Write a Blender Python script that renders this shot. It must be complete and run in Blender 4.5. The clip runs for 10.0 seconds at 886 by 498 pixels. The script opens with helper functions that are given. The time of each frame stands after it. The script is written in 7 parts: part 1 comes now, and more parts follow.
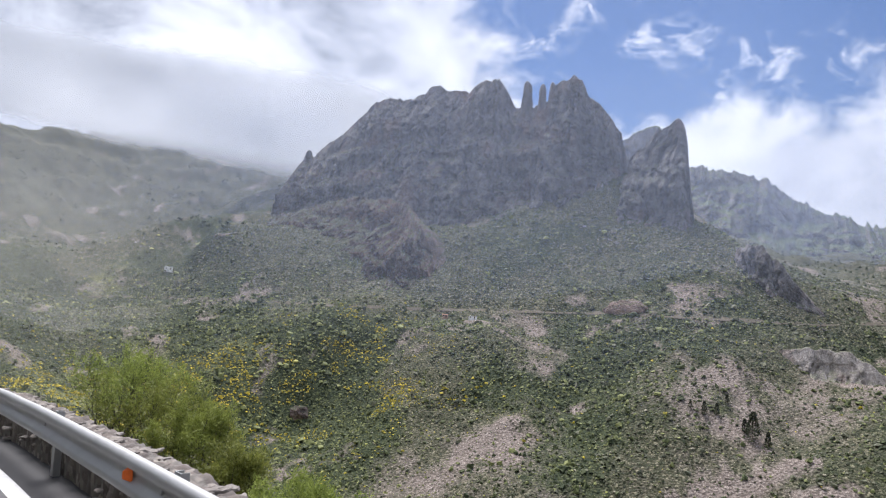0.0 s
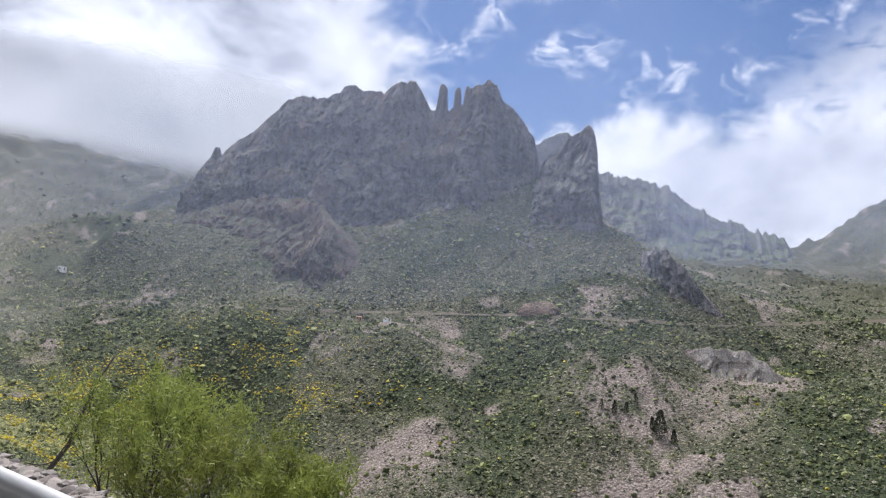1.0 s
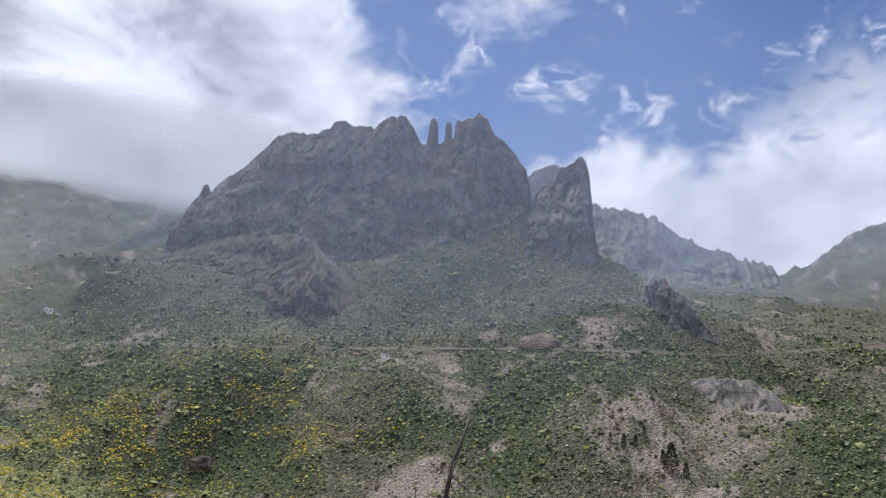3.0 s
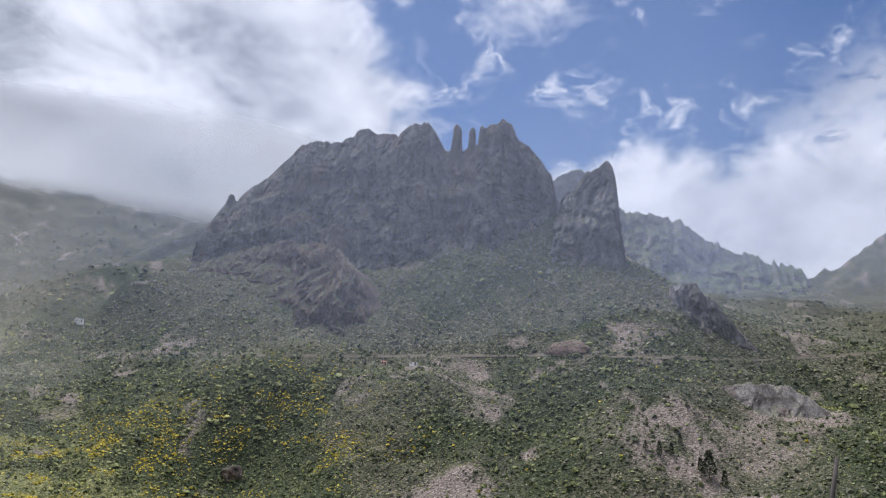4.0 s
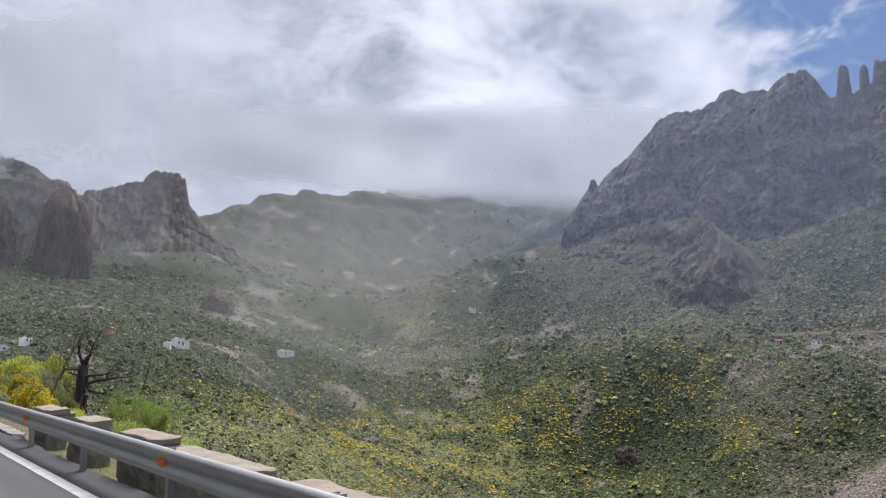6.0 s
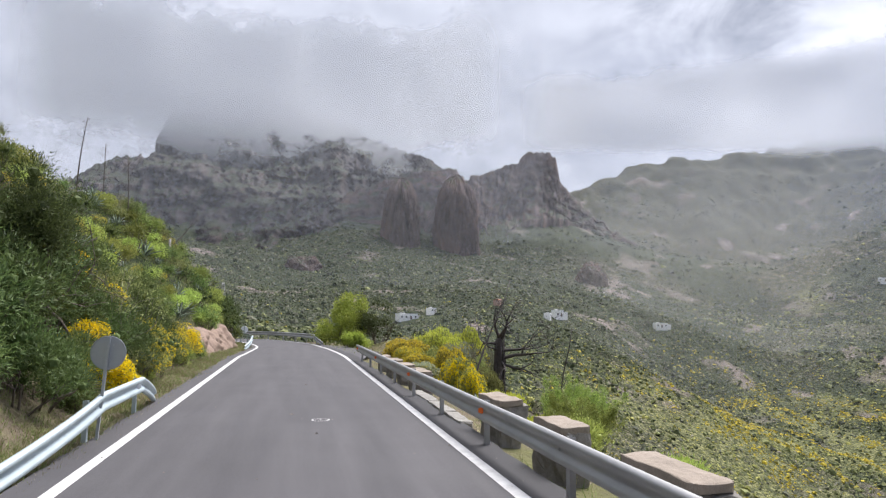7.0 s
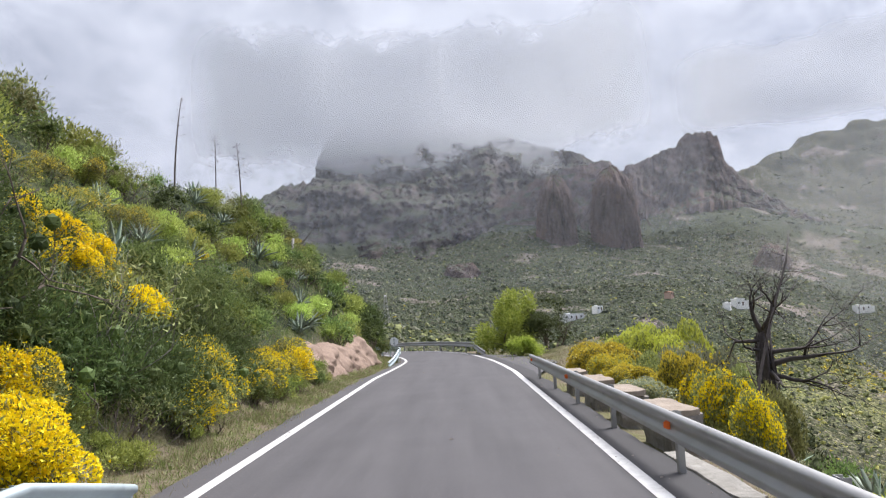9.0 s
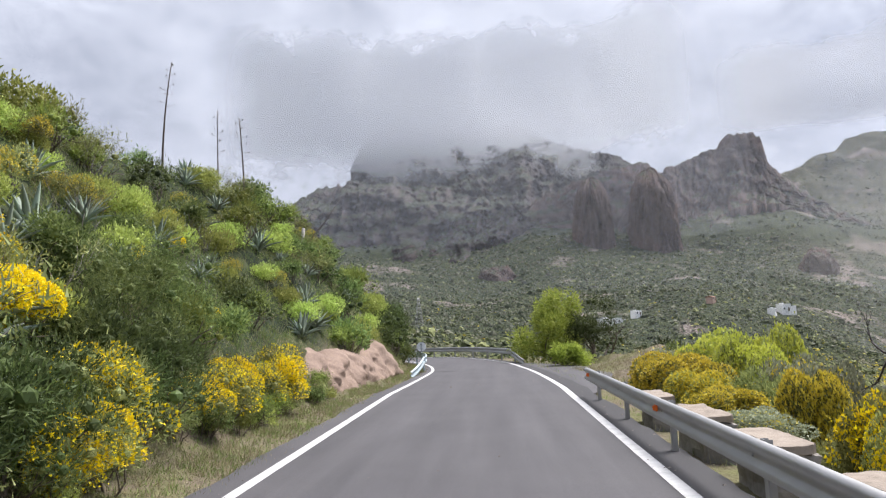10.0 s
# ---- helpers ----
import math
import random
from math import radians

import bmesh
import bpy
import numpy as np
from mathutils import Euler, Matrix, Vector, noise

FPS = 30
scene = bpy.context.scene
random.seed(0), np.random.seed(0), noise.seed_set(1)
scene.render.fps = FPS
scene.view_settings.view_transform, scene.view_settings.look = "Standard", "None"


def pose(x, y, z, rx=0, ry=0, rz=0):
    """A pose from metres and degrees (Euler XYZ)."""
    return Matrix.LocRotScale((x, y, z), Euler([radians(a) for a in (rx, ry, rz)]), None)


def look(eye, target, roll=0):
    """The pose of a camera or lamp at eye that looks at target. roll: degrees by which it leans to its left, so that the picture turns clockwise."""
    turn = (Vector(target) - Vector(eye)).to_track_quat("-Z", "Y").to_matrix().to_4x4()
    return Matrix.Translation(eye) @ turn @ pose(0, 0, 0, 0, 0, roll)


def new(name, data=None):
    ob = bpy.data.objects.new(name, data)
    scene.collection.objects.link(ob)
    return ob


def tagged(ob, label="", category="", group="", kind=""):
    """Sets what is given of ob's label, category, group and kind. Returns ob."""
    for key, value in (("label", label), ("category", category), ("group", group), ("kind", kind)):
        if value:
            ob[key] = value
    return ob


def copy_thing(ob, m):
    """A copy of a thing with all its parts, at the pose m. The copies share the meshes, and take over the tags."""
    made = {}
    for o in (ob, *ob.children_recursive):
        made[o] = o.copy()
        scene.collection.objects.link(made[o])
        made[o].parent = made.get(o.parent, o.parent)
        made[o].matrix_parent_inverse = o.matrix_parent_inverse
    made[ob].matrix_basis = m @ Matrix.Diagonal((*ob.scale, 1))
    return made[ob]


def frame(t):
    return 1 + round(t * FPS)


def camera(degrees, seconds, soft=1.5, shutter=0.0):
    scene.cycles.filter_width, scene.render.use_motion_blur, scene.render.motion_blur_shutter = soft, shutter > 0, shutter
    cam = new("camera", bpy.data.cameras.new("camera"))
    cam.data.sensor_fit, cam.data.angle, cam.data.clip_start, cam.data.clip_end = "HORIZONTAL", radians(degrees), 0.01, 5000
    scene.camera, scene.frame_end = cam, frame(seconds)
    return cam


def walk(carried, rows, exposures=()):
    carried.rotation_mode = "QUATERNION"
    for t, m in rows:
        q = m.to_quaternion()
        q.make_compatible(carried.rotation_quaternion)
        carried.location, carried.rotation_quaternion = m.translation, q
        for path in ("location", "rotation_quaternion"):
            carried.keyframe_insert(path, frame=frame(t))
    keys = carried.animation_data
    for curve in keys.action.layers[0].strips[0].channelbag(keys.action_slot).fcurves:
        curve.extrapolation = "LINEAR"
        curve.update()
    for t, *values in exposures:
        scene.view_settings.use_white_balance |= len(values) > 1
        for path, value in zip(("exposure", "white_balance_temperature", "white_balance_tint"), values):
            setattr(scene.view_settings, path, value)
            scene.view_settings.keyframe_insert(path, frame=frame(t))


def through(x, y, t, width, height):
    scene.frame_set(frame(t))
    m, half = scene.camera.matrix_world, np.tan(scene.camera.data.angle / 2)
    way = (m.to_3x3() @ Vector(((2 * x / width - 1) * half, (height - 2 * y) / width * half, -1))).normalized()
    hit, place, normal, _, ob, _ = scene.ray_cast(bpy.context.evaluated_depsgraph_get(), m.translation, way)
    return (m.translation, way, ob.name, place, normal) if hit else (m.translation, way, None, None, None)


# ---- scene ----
cam = camera(63.9, 10.0, soft=1.25)
PATH = [
    (0, (-5.482, -52.252, 2.38), (-3.707, -51.351, 2.571), 2.4),
    (0.3, (-4.918, -51.004, 2.361), (-3.109, -50.172, 2.555), 2.4),
    (0.5, (-4.438, -50.047, 2.33), (-2.61, -49.261, 2.526), 2.4),
    (1, (-3.172, -47.378, 2.236), (-1.299, -46.707, 2.443), 2.2),
    (1.5, (-2.252, -44.619, 2.196), (-0.356, -44.026, 2.426), 2.0),
    (2, (-1.682, -41.97, 2.154), (0.216, -41.396, 2.414), 1.5),
    (2.5, (-1.321, -39.383, 2.05), (0.566, -38.786, 2.336), 1.2),
    (4, (0.139, -31.597, 2.25), (1.99, -30.913, 2.572), 0.6),
    (4.5, (0.212, -29.005, 2.239), (2.051, -28.285, 2.556), 0.6),
    (5, (0.255, -26.351, 2.186), (2.08, -25.589, 2.487), 0.4),
    (5.5, (0.178, -23.648, 2.085), (1.96, -22.779, 2.347), -0.6),
    (5.7, (0.027, -22.621, 2.057), (1.675, -21.518, 2.322), -0.8),
    (6.8, (-0.159, -17.201, 2.314), (0.276, -15.259, 2.516), 0.1),
    (7, (0.009, -16.138, 2.31), (0.414, -14.188, 2.503), 0.6),
    (7.5, (0.375, -13.272, 2.229), (0.773, -11.318, 2.392), 3.7),
    (8, (0.519, -10.467, 2.175), (0.723, -8.483, 2.321), 0.9),
    (8.5, (0.596, -7.656, 2.143), (0.631, -5.664, 2.324), -2.6),
    (9, (0.72, -4.71, 2.105), (0.689, -2.722, 2.318), -3.2),
    (9.5, (0.673, -1.601, 2.098), (0.57, 0.384, 2.323), -3.2),
    (10, (0.708, 1.103, 2.113), (0.58, 3.086, 2.341), -2.7),
]
walk(cam, [(t, look(eye, aim, lean)) for t, eye, aim, lean in PATH],
     [(0.0, 1.08, 6150, 14), (2.0, 0.95, 6130, 14), (4.5, 0.75, 6110, 14), (5.7, 0.75, 6150, 14), (6.8, 1.0, 6240, 14), (10.0, 1.10, 6240, 14)])

# ---- light: a bright broken overcast, sun behind thin cloud ----
SUN_AZ, SUN_EL = radians(52), radians(60)
SUN_WAY = Vector((math.sin(SUN_AZ) * math.cos(SUN_EL), math.cos(SUN_AZ) * math.cos(SUN_EL), math.sin(SUN_EL)))
sun_data = bpy.data.lights.new("sun", "SUN")
sun_data.energy, sun_data.angle, sun_data.color = 3.2, radians(28), (1.0, 0.965, 0.91)
sun = new("sun", sun_data)
sun.matrix_world = look(SUN_WAY * 100, (0, 0, 0))


class Nodes:
    """Short hands for a node tree."""

    def __init__(self, tree):
        self.tree = tree

    def put(self, kind, sockets=None):
        return self.link(self.tree.nodes.new(kind), sockets)

    def link(self, n, sockets):
        for k, v in (sockets or {}).items():
            if isinstance(v, bpy.types.NodeSocket):
                self.tree.links.new(v, n.inputs[k])
            else:
                n.inputs[k].default_value = v
        return n

    def math(self, op, a, b=0.0, c=0.0, clamp=False):
        n = self.put("ShaderNodeMath", {0: a, 1: b, 2: c})
        n.operation, n.use_clamp = op, clamp
        return n.outputs[0]

    def vector(self, op, a, b):
        n = self.put("ShaderNodeVectorMath", {0: a, 1: b})
        n.operation = op
        return n.outputs["Value"] if op == "DOT_PRODUCT" else n.outputs[0]

    def noise(self, vec, scale, detail=4.0, rough=0.55, distort=0.0):
        return self.put("ShaderNodeTexNoise", {"Vector": vec, "Scale": scale, "Detail": detail, "Roughness": rough, "Distortion": distort}).outputs[0]

    def mix(self, fac, a, b, blend="MIX"):
        n = self.tree.nodes.new("ShaderNodeMix")
        n.data_type, n.blend_type = "RGBA", blend
        for key, v in ((0, fac), (6, a), (7, b)):
            if isinstance(v, bpy.types.NodeSocket):
                self.tree.links.new(v, n.inputs[key])
            else:
                n.inputs[key].default_value = v if key == 0 else (*v, 1.0)[:4]
        return n.outputs[2]

    def step(self, v, lo, hi):
        n = self.tree.nodes.new("ShaderNodeMapRange")
        n.interpolation_type = "SMOOTHSTEP"
        return self.link(n, {0: v, 1: lo, 2: hi, 3: 0.0, 4: 1.0}).outputs[0]


def build_sky():
    world = bpy.data.worlds.new("sky")
    scene.world = world
    world.use_nodes = True
    t = world.node_tree
    t.nodes.clear()
    n = Nodes(t)
    way = n.put("ShaderNodeTexCoord").outputs["Generated"]
    xyz = n.put("ShaderNodeSeparateXYZ", {0: way})
    az = n.math("MULTIPLY", n.math("ARCTAN2", xyz.outputs[0], xyz.outputs[1]), 57.2958)
    el = n.math("MULTIPLY", n.math("ARCSINE", xyz.outputs[2]), 57.2958)
    squash = n.vector("MULTIPLY", way, (1, 1, 1.6))
    big = n.noise(squash, 2.6, 7, 0.55, 0.3)
    mid = n.noise(squash, 7.0, 9, 0.58, 0.4)
    fine = n.noise(squash, 17.0, 8, 0.62, 0.6)
    wob = n.math("MULTIPLY_ADD", mid, 16.0, -8.0)
    wob = n.math("ADD", wob, n.math("MULTIPLY_ADD", fine, 6.0, -3.0))
    # the great cloud over the range, with its edge towards the opening of blue
    edge = n.math("MULTIPLY_ADD", el, -0.65, 82.3)
    bank = n.step(n.math("ADD", n.math("SUBTRACT", edge, az), wob), -1.0, 4.5)
    # cumulus low over the far ridge
    low = n.step(n.math("ADD", n.math("SUBTRACT", 16.0, el), n.math("MULTIPLY", wob, 0.9)), -1.0, 2.6)
    right = n.step(n.math("ADD", n.math("ADD", n.math("SUBTRACT", az, 98.0), n.math("MULTIPLY", wob, 1.4)), n.math("MULTIPLY", n.math("SUBTRACT", 24.0, el), 0.6)), 0.0, 5.0)
    right = n.math("MULTIPLY", right, n.step(n.math("ADD", el, n.math("MULTIPLY", wob, 1.3)), 24.0, 15.0))
    right = n.math("MULTIPLY", right, n.step(fine, 0.24, 0.46))
    wisp = n.math("MULTIPLY", n.step(fine, 0.46, 0.66), n.step(mid, 0.44, 0.60))
    off_az, off_el = n.math("MULTIPLY_ADD", az, 0.125, -9.6), n.math("MULTIPLY_ADD", el, 0.25, -7.0)
    apart = n.math("ADD", n.math("MULTIPLY", off_az, off_az), n.math("MULTIPLY", off_el, off_el))
    puff = n.step(n.math("ADD", n.math("SUBTRACT", 0.7, apart), n.math("MULTIPLY", wob, 0.22)), 0.0, 1.3)
    bank = n.math("MAXIMUM", bank, n.math("MULTIPLY", puff, 0.85))
    cover = n.math("MAXIMUM", n.math("MAXIMUM", bank, low), n.math("MAXIMUM", right, n.math("MULTIPLY", wisp, 0.8)))
    # light and dark of the cloud; thin and bright round the hidden sun
    dark_side = n.step(az, 62.0, 25.0)
    puffs = n.math("ADD", n.math("MULTIPLY_ADD", fine, 0.5, -0.25), n.math("ADD", n.math("MULTIPLY_ADD", big, 1.0, -0.5), n.math("MULTIPLY_ADD", mid, 1.15, -0.575)))
    shade = n.math("MULTIPLY_ADD", puffs, n.math("MULTIPLY_ADD", dark_side, -0.5, 1.0), 0.60)
    shade = n.math("SUBTRACT", shade, n.math("MULTIPLY", dark_side, 0.10))
    rim = n.math("SUBTRACT", 1.0, n.math("MULTIPLY", bank, n.step(n.math("SUBTRACT", edge, az), 4.0, 26.0)))
    shade = n.math("ADD", shade, n.math("MULTIPLY", rim, 0.22))
    near_sun = n.vector("DOT_PRODUCT", way, (0.63, 0.70, 0.34))
    glow = n.math("MULTIPLY", n.math("POWER", n.math("MAXIMUM", near_sun, 0.0), 60.0), 0.38)
    shade = n.math("ADD", shade, n.math("MULTIPLY", glow, n.step(mid, 0.30, 0.62)))
    ramp = n.put("ShaderNodeValToRGB", {0: shade})
    e = ramp.color_ramp.elements
    e[0].position, e[0].color = 0.24, (1.7, 1.9, 2.3, 1)
    e[1].position, e[1].color = 0.96, (5.7, 5.85, 6.3, 1)
    m = e.new(0.62)
    m.color = (4.0, 4.2, 4.65, 1)
    sky = n.put("ShaderNodeTexSky")
    sky.sky_type, sky.sun_disc, sky.altitude = "NISHITA", False, 900.0
    sky.sun_elevation, sky.sun_rotation = SUN_EL, SUN_AZ
    blue = n.mix(1.0, sky.outputs[0], (0.33, 0.39, 0.49), "MULTIPLY")
    out = n.mix(cover, blue, ramp.outputs[0])
    bg = n.put("ShaderNodeBackground", {"Color": out, "Strength": 0.1})
    n.put("ShaderNodeOutputWorld", {0: bg.outputs[0]})


build_sky()

# ---- materials ----
def material(name):
    m = bpy.data.materials.new(name)
    m.use_nodes = True
    t = m.node_tree
    t.nodes.clear()
    n = Nodes(t)
    bsdf = n.put("ShaderNodeBsdfPrincipled")
    n.put("ShaderNodeOutputMaterial", {0: bsdf.outputs[0]})
    return m, n, bsdf


def feed(n, bsdf, color=None, rough=None, bump=None, strength=0.3, distance=0.02, metal=None):
    for key, v in (("Base Color", color), ("Roughness", rough), ("Metallic", metal)):
        if v is None:
            continue
        if isinstance(v, bpy.types.NodeSocket):
            n.tree.links.new(v, bsdf.inputs[key])
        else:
            bsdf.inputs[key].default_value = (*v, 1.0) if key == "Base Color" else v
    if bump is not None:
        b = n.put("ShaderNodeBump", {"Height": bump, "Strength": strength, "Distance": distance})
        n.tree.links.new(b.outputs[0], bsdf.inputs["Normal"])


def ramp(n, fac, *stops):
    r = n.put("ShaderNodeValToRGB", {0: fac})
    e = r.color_ramp.elements
    for i, (p, c) in enumerate(stops):
        s = e[i] if i < 2 else e.new(p)
        s.position, s.color = p, (*c, 1)
    return r.outputs[0]


def plain(name, color, rough=0.6, metal=0.0, vary=0.15, scale=6.0, bump=0.15, fine=60.0):
    """A simple surface with two scales of variation."""
    m, n, bsdf = material(name)
    pos = n.put("ShaderNodeTexCoord").outputs["Object"]
    a, b = n.noise(pos, scale, 4), n.noise(pos, fine, 3)
    v = n.math("ADD", n.math("MULTIPLY", a, 0.7), n.math("MULTIPLY", b, 0.3))
    lo, hi = [c * (1 - vary) for c in color], [min(1, c * (1 + vary)) for c in color]
    feed(n, bsdf, ramp(n, v, (0.3, lo), (0.7, hi)), n.math("MULTIPLY_ADD", a, 0.2, rough - 0.1), b, bump, 0.004, metal)
    return m


def leafy(name, dark, light, rough=0.6, accent=None, share=0.0, through=0.25, own=0.75):
    """Foliage; each island (leaf or clump) has its own tone."""
    m, n, bsdf = material(name)
    geo = n.put("ShaderNodeNewGeometry")
    obj = n.put("ShaderNodeObjectInfo").outputs["Random"]
    pos = geo.outputs["Position"]
    v = n.math("ADD", n.math("MULTIPLY", geo.outputs["Random Per Island"], 0.65), n.math("MULTIPLY", n.noise(pos, 1.3, 3), 0.35))
    col = ramp(n, v, (0.1, dark), (0.85, light))
    if accent:
        white = n.tree.nodes.new("ShaderNodeTexWhiteNoise")
        white.noise_dimensions = "1D"
        pick = n.link(white, {"W": n.math("MULTIPLY", geo.outputs["Random Per Island"], 91.7)}).outputs["Value"]
        col = n.mix(n.math("LESS_THAN", pick, share), col, accent)
    hue = n.put("ShaderNodeHueSaturation", {"Hue": n.math("MULTIPLY_ADD", obj, 0.055 * own, 0.5 - 0.027 * own), "Value": n.math("MULTIPLY_ADD", obj, own, 1.0 - 0.5 * own), "Color": col}).outputs[0]
    feed(n, bsdf, hue, rough)
    bsdf.inputs["Specular IOR Level"].default_value = 0.25
    if through:
        tr = n.put("ShaderNodeBsdfTranslucent", {"Color": hue})
        mix = n.put("ShaderNodeMixShader", {0: through, 1: bsdf.outputs[0], 2: tr.outputs[0]})
        out = [x for x in n.tree.nodes if x.type == "OUTPUT_MATERIAL"][0]
        n.tree.links.new(mix.outputs[0], out.inputs[0])
    return m


def rock_material(name, base, warm, green, streak=1.0, scale=1.0, upright=0.12, veg=(0.56, 0.80), patch=0.0):
    """Weathered lava cliff: bands, vertical stains, plants on the ledges."""
    m, n, bsdf = material(name)
    geo = n.put("ShaderNodeNewGeometry")
    pos, nor = geo.outputs["Position"], geo.outputs["Normal"]
    tall = n.vector("MULTIPLY", pos, (1, 1, upright))
    flat = n.vector("MULTIPLY", pos, (0.25, 0.25, 1.6))
    a = n.noise(pos, 0.022 * scale, 6, 0.6)
    b = n.noise(tall, 0.11 * scale, 6, 0.65, 0.5)
    c = n.noise(flat, 0.09 * scale, 5, 0.6, 0.6)
    d = n.noise(pos, 0.45 * scale, 6, 0.7)
    v = n.math("ADD", n.math("ADD", n.math("MULTIPLY", a, 0.20), n.math("MULTIPLY", b, 0.50)), n.math("ADD", n.math("MULTIPLY", c, 0.06), n.math("MULTIPLY", d, 0.34)))
    lo = [x * 0.34 for x in base]
    hi = [min(1, x * 1.55) for x in base]
    col = ramp(n, v, (0.42, lo), (0.70, hi), (0.55, base))
    col = n.mix(n.math("MULTIPLY", n.step(a, 0.50, 0.66), 0.7), col, warm)
    pale = n.math("MULTIPLY", n.step(n.noise(tall, 0.23 * scale, 4, 0.6), 0.66, 0.8), 0.5 * streak)
    col = n.mix(pale, col, [min(1, x * 2.3) for x in base])
    up = n.put("ShaderNodeSeparateXYZ", {0: nor}).outputs[2]
    ledge = n.math("MULTIPLY", n.step(n.math("ADD", n.math("ADD", up, n.math("MULTIPLY_ADD", a, patch, -0.5 * patch)), n.math("MULTIPLY_ADD", d, 0.7, -0.35)), *veg), 0.8)
    col = n.mix(ledge, col, green)
    h = n.math("ADD", n.math("ADD", n.math("MULTIPLY", b, 1.3), n.math("MULTIPLY", c, 0.22)), n.math("MULTIPLY", d, 0.6))
    feed(n, bsdf, col, 0.9, h, 1.0, 3.2 / scale)
    bsdf.inputs["Specular IOR Level"].default_value = 0.2
    return m


ROCK_A = rock_material("grey_lava_rock", (0.215, 0.200, 0.200), (0.255, 0.185, 0.165), (0.105, 0.115, 0.08), 1.4)
PALE_ROCK = rock_material("pale_bare_rock", (0.40, 0.36, 0.33), (0.36, 0.28, 0.24), (0.22, 0.22, 0.15), 1.0, 2.0)
ROCK_B = rock_material("brown_lava_rock", (0.165, 0.126, 0.114), (0.215, 0.138, 0.110), (0.060, 0.072, 0.040), upright=0.32)
ROCK_NORTH = rock_material("brown_rock_flank", (0.118, 0.097, 0.094), (0.150, 0.108, 0.094), (0.048, 0.062, 0.034), 0.25, 1.0, 0.6, (0.56, 0.84), 1.6)
ROCK_FAR = rock_material("pale_far_rock", (0.21, 0.195, 0.19), (0.22, 0.18, 0.15), (0.12, 0.15, 0.07), 0.5, 0.6)


def ground_material():
    """Hillside: bare stony earth, low scrub, straw, and herbs lightened where sun lies; the sheet's own layer "cover"
    tells scree, lush and near ground apart.
    """
    m, n, bsdf = material("dry_hillside")
    pos = n.put("ShaderNodeNewGeometry").outputs["Position"]
    lay = n.tree.nodes.new("ShaderNodeVertexColor")
    lay.layer_name = "cover"
    zone = n.put("ShaderNodeSeparateColor", {0: lay.outputs[0]})
    scree, lush, far = zone.outputs[0], zone.outputs[1], zone.outputs[2]
    a = n.noise(pos, 0.012, 5, 0.6)
    b = n.noise(pos, 0.075, 6, 0.65)
    c = n.noise(pos, 0.6, 5, 0.65)
    d = n.noise(pos, 5.0, 5, 0.7)

    def cells(scale):
        v = n.put("ShaderNodeTexVoronoi", {"Vector": pos, "Scale": scale, "Randomness": 1.0})
        return n.put("ShaderNodeSeparateColor", {0: v.outputs["Color"]}).outputs[0], v.outputs["Distance"]

    one, round_one = cells(0.62)
    two, round_two = cells(1.5)
    # scrub seen from afar: every tuft its own tone
    scrub = ramp(n, n.math("ADD", n.math("MULTIPLY", one, 0.55), n.math("MULTIPLY", two, 0.45)), (0.12, (0.031, 0.038, 0.021)), (0.92, (0.270, 0.247, 0.167)), (0.42, (0.060, 0.063, 0.036)), (0.68, (0.099, 0.093, 0.060)))
    wet = ramp(n, n.math("ADD", n.math("MULTIPLY", one, 0.5), n.math("MULTIPLY", two, 0.5)), (0.15, (0.021, 0.030, 0.017)), (0.9, (0.094, 0.106, 0.049)), (0.5, (0.041, 0.052, 0.026)))
    stones = ramp(n, n.math("ADD", n.math("MULTIPLY", two, 0.35), n.math("ADD", n.math("MULTIPLY", c, 0.4), n.math("MULTIPLY", b, 0.25))), (0.15, (0.090, 0.074, 0.064)), (0.9, (0.492, 0.428, 0.374)), (0.5, (0.198, 0.161, 0.139)))
    soil = ramp(n, n.math("ADD", n.math("MULTIPLY", c, 0.5), n.math("MULTIPLY", d, 0.5)), (0.3, (0.11, 0.088, 0.062)), (0.7, (0.26, 0.215, 0.15)))
    grass = ramp(n, n.math("ADD", n.math("MULTIPLY", c, 0.5), n.math("MULTIPLY", d, 0.5)), (0.3, (0.075, 0.085, 0.035)), (0.7, (0.20, 0.19, 0.085)))
    near = n.mix(n.step(n.math("ADD", n.math("MULTIPLY", b, 0.4), n.math("MULTIPLY", c, 0.6)), 0.42, 0.58), soil, grass)
    away = n.mix(n.step(n.math("ADD", lush, n.math("MULTIPLY_ADD", b, 0.8, -0.4)), 0.35, 0.75), scrub, wet)
    away = n.mix(n.step(n.math("ADD", scree, n.math("MULTIPLY_ADD", c, 0.9, -0.45)), 0.2, 0.95), away, stones)
    # Herb tones lightened to paint the sun patches on the slope.
    herbs = ramp(n, n.math("ADD", n.math("MULTIPLY", one, 0.5), n.math("MULTIPLY", two, 0.5)), (0.15, (0.055, 0.064, 0.030)), (0.9, (0.30, 0.29, 0.13)), (0.5, (0.130, 0.138, 0.060)))
    away = n.mix(n.step(n.math("ADD", lay.outputs["Alpha"], n.math("MULTIPLY_ADD", c, 0.8, -0.4)), 0.25, 0.75), away, herbs)
    col = n.mix(far, near, away)
    mound = n.math("SUBTRACT", 1.0, n.math("MINIMUM", round_one, 1.0))
    h = n.math("ADD", n.math("ADD", n.math("MULTIPLY", c, 1.0), n.math("MULTIPLY", d, 0.25)), n.math("MULTIPLY", n.math("MULTIPLY", mound, 2.2), far))
    feed(n, bsdf, col, 0.95, h, 0.8, 0.5)
    bsdf.inputs["Specular IOR Level"].default_value = 0.15
    return m


GROUND = ground_material()


